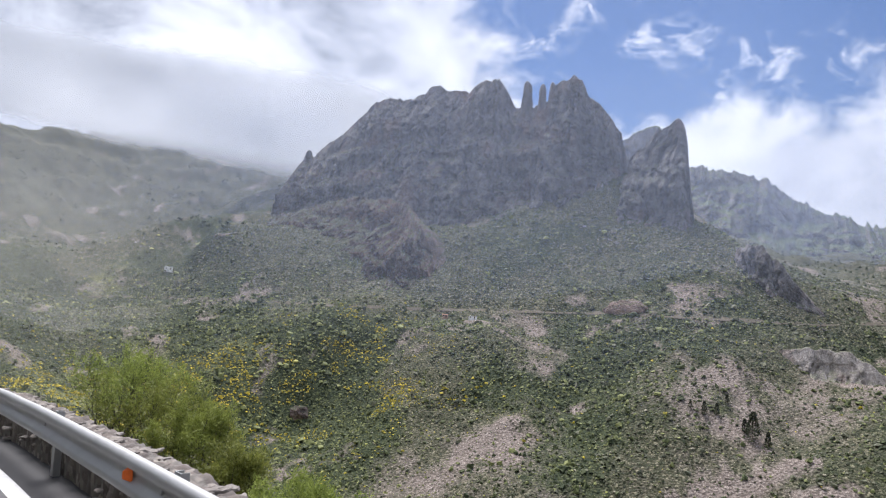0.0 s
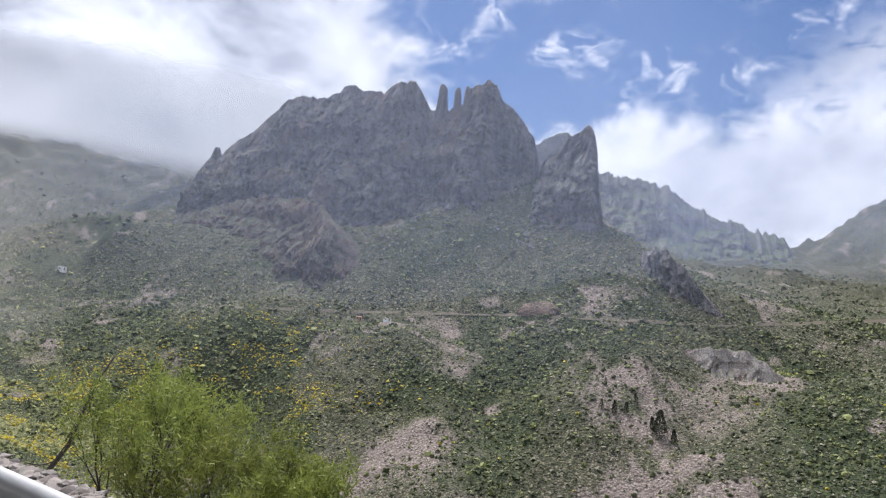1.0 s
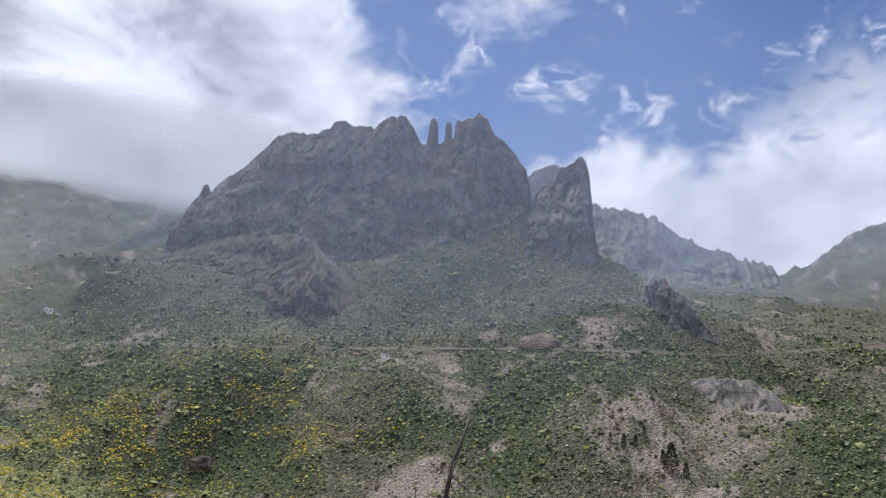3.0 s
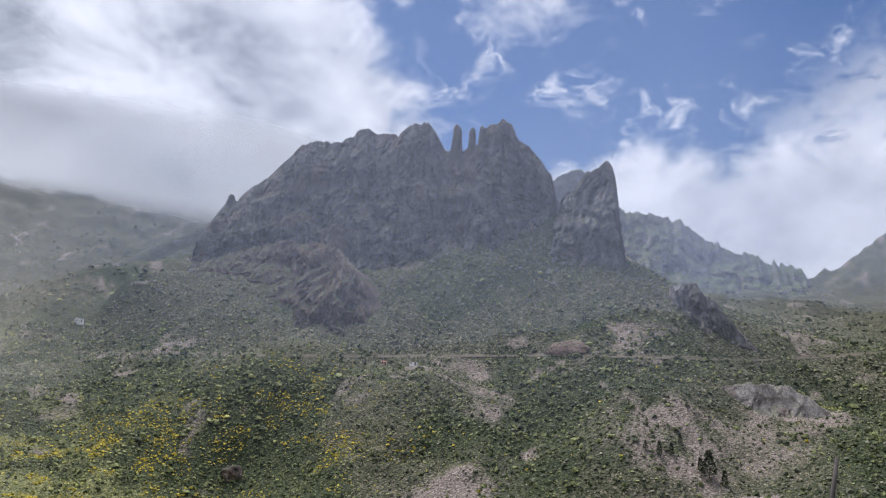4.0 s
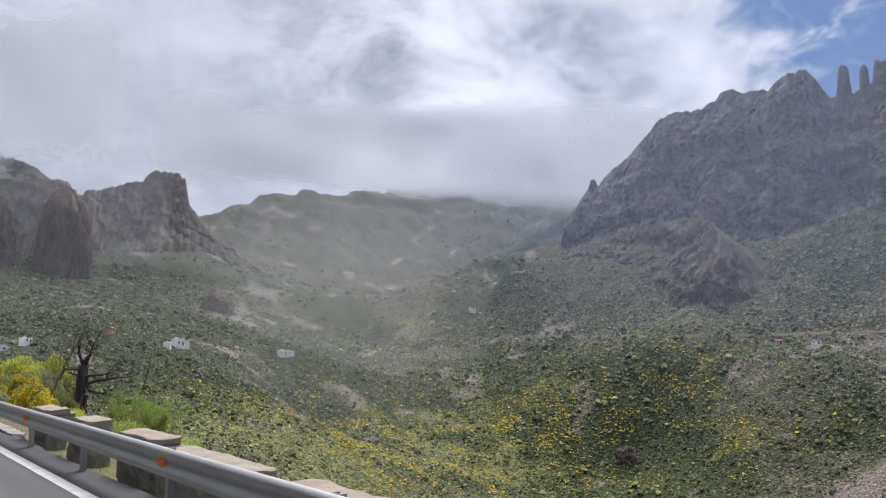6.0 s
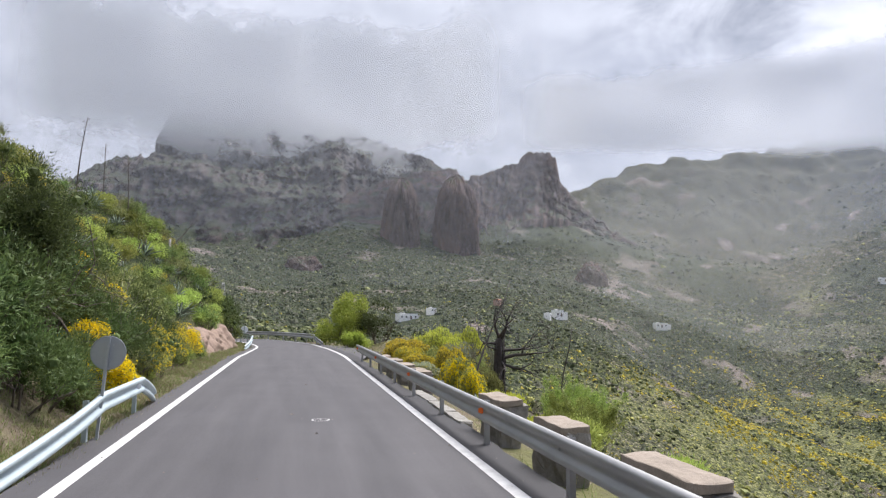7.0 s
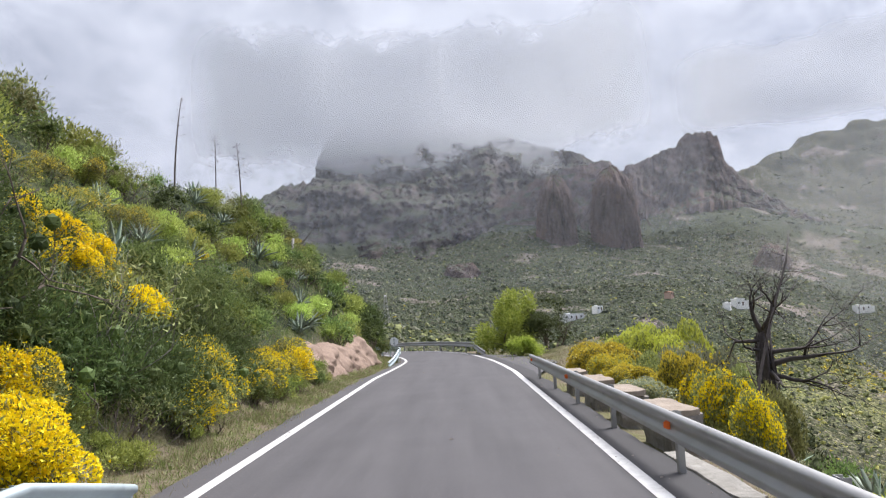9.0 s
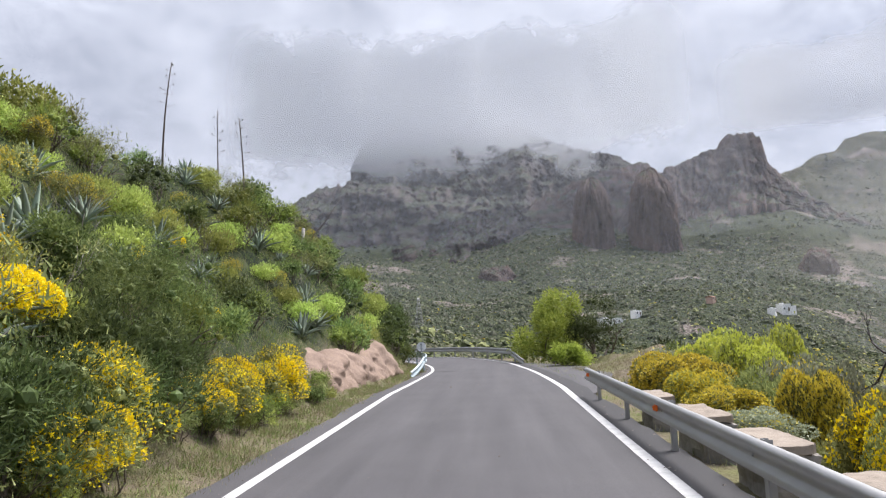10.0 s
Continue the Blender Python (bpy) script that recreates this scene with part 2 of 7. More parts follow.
def asphalt_material(name="worn_asphalt", k=1.0):
    m, n, bsdf = material(name)
    pos = n.put("ShaderNodeNewGeometry").outputs["Position"]
    along = n.vector("MULTIPLY", pos, (1.0, 0.06, 1))
    a, b, c = n.noise(along, 1.5, 5, 0.6), n.noise(pos, 0.5, 5), n.noise(pos, 90.0, 4, 0.75)
    grit = n.noise(pos, 24.0, 4, 0.7)
    v = n.math("ADD", n.math("ADD", n.math("MULTIPLY", a, 0.42), n.math("MULTIPLY", b, 0.13)), n.math("ADD", n.math("MULTIPLY", c, 0.25), n.math("MULTIPLY", grit, 0.20)))
    feed(n, bsdf, ramp(n, v, (0.36, (0.041 * k, 0.038 * k, 0.041 * k)), (0.64, (0.106 * k, 0.100 * k, 0.103 * k))), n.math("MULTIPLY_ADD", a, 0.2, 0.68), c, 0.5, 0.003)
    return m


ASPHALT = asphalt_material()
ASPHALT_EDGE = asphalt_material("dark_asphalt_edge", 0.5)


def paint_material():
    m, n, bsdf = material("worn_white_road_paint")
    pos = n.put("ShaderNodeNewGeometry").outputs["Position"]
    a, b = n.noise(pos, 3.0, 5, 0.7), n.noise(pos, 90.0, 3)
    v = n.math("ADD", n.math("MULTIPLY", a, 0.6), n.math("MULTIPLY", b, 0.4))
    feed(n, bsdf, ramp(n, v, (0.28, (0.36, 0.35, 0.34)), (0.55, (0.66, 0.65, 0.63))), 0.7, b, 0.3, 0.002)
    return m


PAINT = paint_material()


def steel_material(name, tint, rough=0.42):
    m, n, bsdf = material(name)
    pos = n.put("ShaderNodeTexCoord").outputs["Object"]
    a, b = n.noise(pos, 2.2, 5, 0.6), n.noise(pos, 28.0, 4, 0.65)
    v = n.math("ADD", n.math("MULTIPLY", a, 0.6), n.math("MULTIPLY", b, 0.4))
    feed(n, bsdf, ramp(n, v, (0.3, [c * 0.78 for c in tint]), (0.7, tint)), n.math("MULTIPLY_ADD", b, 0.3, rough - 0.12), b, 0.08, 0.002, 0.75)
    return m


STEEL = steel_material("galvanised_steel", (0.42, 0.42, 0.415), 0.48)
STEEL_PALE = steel_material("pale_galvanised_steel", (0.56, 0.64, 0.66), 0.62)

# ---- lie of the land ----
rng = np.random.default_rng(7)
LATTICE = rng.random((256, 256))


def value_noise(x, y):
    xi, yi = np.floor(x).astype(int), np.floor(y).astype(int)
    u, v = x - xi, y - yi
    u, v = u * u * (3 - 2 * u), v * v * (3 - 2 * v)
    g = lambda i, j: LATTICE[(xi + i) & 255, (yi + j) & 255]
    return (g(0, 0) * (1 - u) + g(1, 0) * u) * (1 - v) + (g(0, 1) * (1 - u) + g(1, 1) * u) * v


def fbm(x, y, octaves=5, gain=0.5):
    """Layered noise, about -1 to 1."""
    total, amp, norm = 0.0, 1.0, 0.0
    for k in range(octaves):
        total = total + amp * (value_noise(x * 2 ** k + 17.3 * k, y * 2 ** k - 9.1 * k) * 2 - 1)
        norm += amp
        amp *= gain
    return total / norm * 1.6


def ridged(x, y, octaves=4):
    total, amp = 0.0, 1.0
    for k in range(octaves):
        total = total + amp * (1 - 2 * np.abs(value_noise(x * 2 ** k + 31.7 * k, y * 2 ** k + 5.3 * k) * 2 - 1))
        amp *= 0.5
    return total / 1.9


def smooth(v, lo, hi):
    t = np.clip((v - lo) / (hi - lo), 0, 1)
    return t * t * (3 - 2 * t)


def spline(points, step=0.5):
    """A smooth line through the points."""
    p = np.array(points, float)
    p = np.vstack([2 * p[0] - p[1], p, 2 * p[-1] - p[-2]])
    out = []
    for i in range(1, len(p) - 2):
        a, b, c, d = p[i - 1:i + 3]
        for t in np.arange(0, 1, step / max(np.linalg.norm(c - b), step)):
            out.append(0.5 * (2 * b + (c - a) * t + (2 * a - 5 * b + 4 * c - d) * t * t + (3 * b - a - 3 * c + d) * t ** 3))
    out.append(p[-2])
    return np.array(out)


# centre of the road, x, y and height: a left bend behind, a straight, a left bend ahead round the spur
ROAD = spline([(-16.2, -74, 0.8), (-12.8, -66, 0.7), (-9.1, -58, 0.24), (-6.88, -52.6, 0.21), (-4.95, -47.9, 0.2), (-3.55, -44.5, 0.2), (-2.37, -41.6, 0.18), (-1.42, -39, 0.14), (-0.3, -34.5, 0.07), (0.0, -31, 0.02), (0.0, -25, 0), (0, -17, 0), (0, 0, 0), (0, 14, 0),
               (0, 24, 0), (0, 32, 0), (-0.2, 39, -0.02), (-0.95, 46, -0.05), (-2.5, 53, -0.1), (-4.7, 59.5, -0.15), (-8.4, 65.5, -0.25), (-13.8, 70.5, -0.35), (-21, 74, -0.4), (-32, 76, -0.4)])
ROAD_DIR = np.gradient(ROAD[:, :2], axis=0)
ROAD_DIR /= np.linalg.norm(ROAD_DIR, axis=1)[:, None]
ROAD_SIDE = np.stack([ROAD_DIR[:, 1], -ROAD_DIR[:, 0]], 1)   # to the right
ROAD_SIDE *= np.interp(ROAD[:, 1], [26, 40], [1.0, 0.8])[:, None]   # the road narrows before the bend
HALF = 3.05


def road_frame(x, y):
    """For points near the road: distance to the right of its centre, the road's height and the y of the nearest centre."""
    d = np.full(x.shape, 1e9)
    side = np.zeros(x.shape)
    idx = np.zeros(x.shape, int)
    for i in range(0, len(ROAD), 1):
        dx, dy = x - ROAD[i, 0], y - ROAD[i, 1]
        q = dx * dx + dy * dy
        near = q < d
        d = np.where(near, q, d)
        idx = np.where(near, i, idx)
        side = np.where(near, dx * ROAD_SIDE[i, 0] + dy * ROAD_SIDE[i, 1], side)
    return np.sign(side) * np.sqrt(d), ROAD[idx, 2], idx


# valley floor, then the slopes round it: x, y, height
STREAM = [(190, -700, -190), (205, -300, -150), (205, -60, -125), (212, 90, -108), (232, 225, -88), (275, 330, -62), (335, 450, -28), (427, 612, 18), (600, 800, 60), (855, 1079, 135)]
EAST_SLOPE = [(345, 60, -78), (411, 78, -52), (350, -80, -66), (388, 250, -66), (345, 160, -70), (440, 266, 0), (470, 154, 1), (497, 121, -8), (528, 63, 17), (560, -73, 5), (610, -141, 14),
              (461, -166, -24), (535, -121, -24), (505, 202, 3), (500, 350, 12), (507, 517, 9), (525, 535, 8), (556, 518, 88), (545, 300, 33), (545, 237, 35), (640, 236, 95), (640, 110, 95), (610, 67, 70),
              (625, 35, 84), (635, 181, 99), (630, 232, 96), (622, 287, 88), (655, 138, 116), (684, 108, 150), (620, 2, 70), (640, 524, 75), (538, 690, 62), (700, -10, 68), (700, -86, 42), (680, -130, 27)]
NORTH_SLOPE = [(40, 130, -22), (-20, 250, -3), (60, 300, -14), (66, 407, 5), (-36, 420, 9), (170, 421, 4), (274, 484, -2), (190, 350, -24), (247, 409, -47), (398, 500, -5), (-128, 600, 55),
               (16, 600, 40), (140, 560, 36), (269, 650, 55), (350, 640, 45), (350, 703, 82), (-38, 750, 82), (52, 680, 78), (187, 695, 70), (254, 760, 112), (400, 750, 86), (-190, 900, 138), (-8, 900, 145), (200, 860, 140), (466, 634, 48)]
FAR_LAND = [(-300, 1080, 170), (-100, 1040, 190), (120, 980, 175), (300, 950, 165), (500, 1000, 140), (700, 1100, 130), (930, 900, 150), (820, 700, 130), (950, 400, 170), (900, 100, 125), (950, -100, 60),
            (790, -171, 28), (1290, -195, 110), (1200, -350, 80), (800, -450, 0), (500, -500, -60), (1400, 600, 250), (1500, 1300, 300), (0, 1600, 250), (-700, 1200, 200), (2200, 0, 200), (1700, -900, 150)]
HOME_SLOPE = [(12, -150, -6), (12, 20, -4), (14, -60, -4), (45, -60, -26), (45, 40, -24), (100, 0, -55), (100, 120, -50), (110, 230, -45), (100, -200, -62), (-60, -80, 30), (-70, 20, 32), (-60, 90, 14), (-200, 0, 110),
              (-200, 200, 70), (-150, 400, 30), (-400, 500, 110), (-200, -400, 60), (0, -500, -40), (-600, -300, 220), (-900, 500, 260)]
CONTROL = np.array(STREAM + EAST_SLOPE + NORTH_SLOPE + FAR_LAND + HOME_SLOPE, float)


def fit_surface(points):
    """A thin plate through the land's main points."""
    p = points[:, :2] / 300.0
    r2 = ((p[:, None] - p[None]) ** 2).sum(2) + 1e-9
    k = 0.5 * r2 * np.log(r2)
    n = len(p)
    a = np.zeros((n + 3, n + 3))
    a[:n, :n] = k + np.eye(n) * 0.004
    a[:n, n] = a[n, :n] = 1
    a[:n, n + 1:] = p
    a[n + 1:, :n] = p.T
    return np.linalg.solve(a, np.concatenate([points[:, 2], np.zeros(3)]))


PLATE = fit_surface(CONTROL)


def plate(x, y):
    shape = x.shape
    x, y = x.ravel() / 300.0, y.ravel() / 300.0
    out = np.zeros(len(x))
    n = len(CONTROL)
    cx, cy = CONTROL[:, 0] / 300.0, CONTROL[:, 1] / 300.0
    for i in range(0, len(x), 40000):
        r2 = (x[i:i + 40000, None] - cx) ** 2 + (y[i:i + 40000, None] - cy) ** 2 + 1e-9
        out[i:i + 40000] = (0.5 * r2 * np.log(r2)) @ PLATE[:n]
    return (out + PLATE[n] + PLATE[n + 1] * x + PLATE[n + 2] * y).reshape(shape)


def ridge_line(x, y, points, slope):
    """Height of a ridge that falls away from its crest."""
    best = np.full(x.shape, -1e9)
    for (ax, ay, az), (bx, by, bz) in zip(points, points[1:]):
        t = np.clip(((x - ax) * (bx - ax) + (y - ay) * (by - ay)) / ((bx - ax) ** 2 + (by - ay) ** 2), 0, 1)
        d = np.hypot(x - ax - t * (bx - ax), y - ay - t * (by - ay))
        best = np.maximum(best, az + t * (bz - az) - slope * d)
    return best


def soft_max(a, b, k):
    h = np.clip(0.5 + 0.5 * (a - b) / k, 0, 1)
    return b * (1 - h) + a * h + k * h * (1 - h)


SPUR = [(505, -14, 10), (479, 4, 2), (448, 18, -12), (426, 28, -25), (400, 42, -44), (368, 40, -70)]
SPUR_B = [(512, -30, -6), (500, -50, -11), (499, -68, -13), (486, -95, -33), (460, -118, -52)]
RIB = [(490, 136, -6), (440, 112, -28), (396, 90, -44), (350, 76, -66)]
FAR_RIDGE = [(1600, 330, 265), (1560, 135, 240), (1560, 20, 220), (1560, -14, 200), (1560, -123, 165), (1530, -190, 165), (1777, -310, 228), (1661, -389, 279), (1640, -500, 312), (1640, -800, 330)]
NORTH_RIDGE = [(340, 1330, 215), (515, 1180, 240), (575, 1210, 262), (623, 1238, 296), (760, 1200, 318), (920, 1169, 345), (1045, 1060, 352), (1110, 850, 345), (1050, 650, 315), (950, 560, 270)]
SHOULDER = [(820, 650, 150), (690, 560, 128), (600, 610, 105), (552, 630, 84), (480, 640, 52)]


def land(x, y):
    """The height of the ground."""
    z = plate(x, y)
    far = smooth(np.hypot(x, y + 20), 120, 330)
    z = soft_max(z, ridge_line(x, y, SPUR, 0.60), 5)
    z = soft_max(z, ridge_line(x, y, SPUR_B, 0.55), 5)
    z = soft_max(z, ridge_line(x, y, RIB, 0.48), 6)
    z = soft_max(z, ridge_line(x, y, FAR_RIDGE, 0.75), 25)
    z = soft_max(z, ridge_line(x, y, NORTH_RIDGE, 0.62), 30)
    z = soft_max(z, ridge_line(x, y, SHOULDER, 0.6), 15)
    dist = np.hypot(x, y + 20)
    rough = 1 + 2.2 * smooth(dist, 800, 1400)
    z = z + far * rough * (fbm(x / 55, y / 55, 5) * 4.2 + ridged(x / 23, y / 23) * 1.6 - 1.0)
    return z


def near_land(x, y, z):
    """Road bench, the bank above it and the fall below it, blended into the land."""
    d, rz, idx = road_frame(x, y)
    s = ROAD[idx, 1]
    d = np.where(d < 0, d / np.interp(s, [26, 40], [1.0, 0.8]), d)
    bump = fbm(x / 3.1, y / 3.1, 4)
    # below the road
    shoulder = 5.6 + 5.0 * smooth(s, 27, 34) * smooth(s, 64, 54)
    fall = rz - 0.12 - 0.10 * np.clip(d - 3.6, 0, 2.5) - np.where(d > shoulder, 0.62 * (d - shoulder), 0) + bump * 0.5 * smooth(d, 4.2, 9)
    mound = 1.15 * np.exp(-((x - 8.6) / 2.6) ** 2 - ((y - 36.5) / 5.0) ** 2)
    # above it: a steep bank up to the crest of the spur
    crest = np.interp(s, [-80, -30, -5, 12, 26, 38, 47, 54, 60, 66, 72], [20, 17, 13.2, 10.5, 8.7, 7.6, 5.9, 4.2, 2.8, 1.8, 1.4])
    up = np.maximum(-d - 4.9, 0)
    bank = rz - 0.05 + 0.10 * np.clip(-d - 3.6, 0, 1.3) + np.minimum(1.04 * up, crest + 0.10 * up)
    bank = np.minimum(bank, crest + rz + 0.15 * up) + bump * 0.45 * smooth(up, 0, 3)
    flat = rz - 0.07
    own = np.where(np.abs(d) < 3.6, flat, np.where(d > 0, fall + mound, bank))
    w = np.where(d > 0, smooth(d, 70, 22), smooth(-d, 90, 35))
    return own * w + z * (1 - w)


def ground_height(x, y):
    x, y = np.asarray(x, float), np.asarray(y, float)
    z = land(x, y)
    near = (np.hypot(x, y) < 190)
    if near.any():
        z[near] = near_land(x[near], y[near], z[near])
    return z


def mesh_object(name, verts, faces, mat, parent=None, smooth_shade=True):
    """One mesh object from arrays; faces is an (n, 3) or (n, 4) array."""
    verts, faces = np.asarray(verts, np.float32), np.asarray(faces, np.int32)
    me = bpy.data.meshes.new(name)
    k = faces.shape[1]
    me.vertices.add(len(verts))
    me.vertices.foreach_set("co", verts.ravel())
    me.loops.add(faces.size)
    me.loops.foreach_set("vertex_index", faces.ravel())
    me.polygons.add(len(faces))
    me.polygons.foreach_set("loop_start", np.arange(0, faces.size, k, dtype=np.int32))
    me.polygons.foreach_set("use_smooth", np.full(len(faces), smooth_shade))
    me.update(calc_edges=True)
    me.validate()
    if mat:
        me.materials.append(mat)
    ob = new(name, me)
    ob.parent = parent
    return ob


def grid_faces(rows, cols, wrap=False):
    i, j = np.meshgrid(np.arange(rows - 1), np.arange(cols if wrap else cols - 1), indexing="ij")
    i, j = i.ravel(), j.ravel()
    j2 = (j + 1) % cols
    return np.stack([i * cols + j, i * cols + j2, (i + 1) * cols + j2, (i + 1) * cols + j], 1)


def scree_at(x, y):
    """How bare and stony the slope is, 0 to 1."""
    s = 0.0
    # The patch at (392, 398) is made pale to show sunlit valley floor.
    for cx, cy, wx, wy, k in ((418, -18, 46, 52, 1.15), (470, -86, 34, 30, 1.0), (372, 92, 34, 22, 1.1), (330, 120, 40, 40, 0.7), (507, 122, 10, 8, 1.2), (501, 82, 10, 8, 1.0), (392, 398, 22, 12, 1.2), (330, 60, 40, 60, 0.5), (470, 560, 50, 40, 0.5), (230, 600, 60, 40, 0.5)):
        s = s + k * np.exp(-(((x - cx) / wx) ** 2 + ((y - cy) / wy) ** 2))
    s = s + 0.8 * smooth(fbm(x / 34 + 3, y / 34, 4), 0.30, 0.62) + 0.5 * np.exp(-(((x - 300) / 30) ** 2 + ((y - 340) / 30) ** 2))
    return np.clip(s * (0.75 + 0.5 * fbm(x / 14, y / 14 + 7, 3)), 0, 1)


def lush_at(x, y):
    """How green it is."""
    g = 0.45 + 0.55 * fbm(x / 60 + 11, y / 60, 4) + 0.5 * np.exp(-(((x - 470) / 70) ** 2 + ((y - 60) / 34) ** 2)) + 0.35 * np.exp(-(((x - 610) / 60) ** 2 + ((y - 180) / 110) ** 2))
    for cx, cy, wx, wy, k in ((505, 108, 26, 14, 0.7), (450, 68, 30, 12, 1.1), (392, 60, 46, 9, 1.4), (470, -110, 50, 40, 0.5), (455, 400, 40, 40, 0.5), (390, 300, 60, 90, 0.25), (100, 500, 330, 230, 1.0), (100, 800, 400, 120, 0.4)):
        g = g + k * np.exp(-(((x - cx) / wx) ** 2 + ((y - cy) / wy) ** 2))
    # Less dark green here, to lighten the patch that lies in sun.
    g = g - 0.6 * np.exp(-(((x - 190) / 110) ** 2 + ((y - 230) / 130) ** 2))
    return np.clip(g * (1 - 0.7 * smooth(np.hypot(x, y), 850, 1050)), 0, 1)


def sunlit_herb_at(x, y):
    """Where pale yellow-green spurges and herbs, lightened to paint in the sun patches, cover the valley floor."""
    h = np.exp(-(((x - 195) / 110) ** 2 + ((y - 235) / 110) ** 2)) + 0.8 * np.exp(-(((x - 340) / 95) ** 2 + ((y - 350) / 85) ** 2)) + 0.5 * np.exp(-(((x - 480) / 80) ** 2 + ((y - 560) / 90) ** 2))
    h = h + 1.2 * np.exp(-(((x - 512) / 16) ** 2 + ((y + 106) / 15) ** 2))
    return np.clip(h * (0.8 + 0.6 * fbm(x / 26 + 5, y / 26, 4)), 0, 1)


def gold_at(x, y):
    """Where the yellow brooms mass together."""
    zone = 0.0
    for cx, cy, wx, wy, k in ((165, 222, 50, 42, 0.9), (245, 308, 70, 40, 1.3), (340, 325, 66, 50, 1.4), (300, 405, 55, 45, 0.9), (395, 200, 45, 65, 0.7), (440, 250, 34, 40, 0.7)):
        zone = zone + k * np.exp(-(((x - cx) / wx) ** 2 + ((y - cy) / wy) ** 2))
    return np.clip(0.75 * zone * smooth(fbm(x / 13 + 9, y / 20, 5), -0.12, 0.36), 0, 1)


def build_ground():
    az = np.radians(np.concatenate([np.arange(-46, 116, 0.36), np.arange(116, 314, 3.0)]))
    r = np.concatenate([np.geomspace(0.6, 60, 120, endpoint=False), np.geomspace(60, 240, 55, endpoint=False), np.arange(240, 760, 3.6), np.arange(760, 1750, 11.0), np.geomspace(1760, 4300, 16)])
    rr, aa = np.meshgrid(r, az, indexing="ij")
    x, y = rr * np.sin(aa), rr * np.cos(aa) - 16.0
    z = ground_height(x, y)
    verts = np.stack([x.ravel(), y.ravel(), z.ravel()], 1)
    faces = grid_faces(len(r), len(az), True)[:, ::-1]
    # close the centre
    verts = np.vstack([verts, [(0, -16.0, -0.07)]])
    c = len(verts) - 1
    j = np.arange(len(az))
    fan = np.stack([np.full(len(az), c), (j + 1) % len(az), j, j], 1)
    tri = np.vstack([faces[:, [0, 1, 2]], faces[:, [0, 2, 3]], fan[:, :3]])
    ob = mesh_object("ground", verts, tri, GROUND)
    vx, vy = verts[:, 0], verts[:, 1]
    bank = smooth(-vx, 5.4, 6.6) * (np.abs(vy) < 90)
    cover = np.stack([scree_at(vx, vy) * (1 - bank), np.maximum(lush_at(vx, vy), bank), np.maximum(smooth(np.hypot(vx, vy), 60, 130), bank), sunlit_herb_at(vx, vy) * (1 - bank)], 1)
    layer = ob.data.color_attributes.new("cover", "FLOAT_COLOR", "POINT")
    layer.data.foreach_set("color", cover.astype(np.float32).ravel())
    tagged(ob, "dry green and brown volcanic hillsides of a deep valley", "ground", kind="structure")


build_ground()


# ---- the road ----
def strip(name, left, right, lift, mat, i0=0, i1=None, parent=None, wobble=0.0):
    """A band along the road between two distances from its centre."""
    line, side = ROAD[i0:i1], ROAD_SIDE[i0:i1]
    n = len(line)
    cols = np.linspace(left, right, 9 if right - left > 1 else 2)
    v = []
    for c in cols:
        w = wobble * (fbm(line[:, 1] * 0.9, line[:, 0] * 0 + c, 4)) if wobble else 0.0
        cc = c + (w if abs(c) > 3.2 else 0.0)
        v.append(np.stack([line[:, 0] + side[:, 0] * cc, line[:, 1] + side[:, 1] * cc, line[:, 2] + lift - 0.002 * np.abs(cc)], 1))
    v = np.stack(v, 1).reshape(-1, 3)
    return mesh_object(name, v, grid_faces(n, len(cols))[:, ::-1], mat, parent)


road = tagged(strip("road", -3.62, 3.72, 0.0, ASPHALT, wobble=0.10), "narrow dark grey asphalt mountain road without centre line", "road", kind="structure")
tagged(strip("road_shoulder", 3.10, 3.72, 0.004, ASPHALT_EDGE, wobble=0.10), "darker asphalt strip between edge line and guard rail", "road", kind="structure")
for a in (-1, 1):
    tagged(strip("trim_edge_line", a * 2.99 - 0.10, a * 2.99 + 0.10, 0.006, PAINT, parent=None), "solid white painted edge line on the asphalt", "road line", kind="structure")

# paved mouth of a side track between the two rails
def side_mouth():
    rows = []
    for y in np.arange(23.5, 44.6, 0.5):
        i = int(np.argmin(np.abs(ROAD[:, 1] - y)))
        wide = float(np.interp(y, [23.5, 26, 29, 34, 39, 42.5, 44.6], [0.15, 0.7, 1.7, 3.2, 3.4, 2.0, 0.4]))
        for k in range(5):
            d = 3.5 + (0.1 + wide) * k / 4
            rows.append((ROAD[i, 0] + ROAD_SIDE[i, 0] * d, ROAD[i, 1] + ROAD_SIDE[i, 1] * d, ROAD[i, 2] - 0.012 - 0.022 * (d - 3.5)))
    ob = mesh_object("pavement_apron", rows, grid_faces(len(rows) // 5, 5)[:, ::-1], ASPHALT)
    tagged(ob, "grey asphalt mouth of a side track", "pavement", kind="structure")


side_mouth()

# ---- rock mountains ----
def at_steps(points, u):
    p = np.array(points, float)
    s = np.concatenate([[0], np.cumsum(np.hypot(np.diff(p[:, 0]), np.diff(p[:, 1])))])
    s /= s[-1]
    return np.stack([np.interp(u, s, p[:, k]) for k in range(3)], 1), s


def plates(v, count):
    """Noise broken into flat faces with sharp steps between them."""
    k = v * count
    low = np.floor(k)
    return (low + smooth(k - low, 0.62, 1.0)) / count


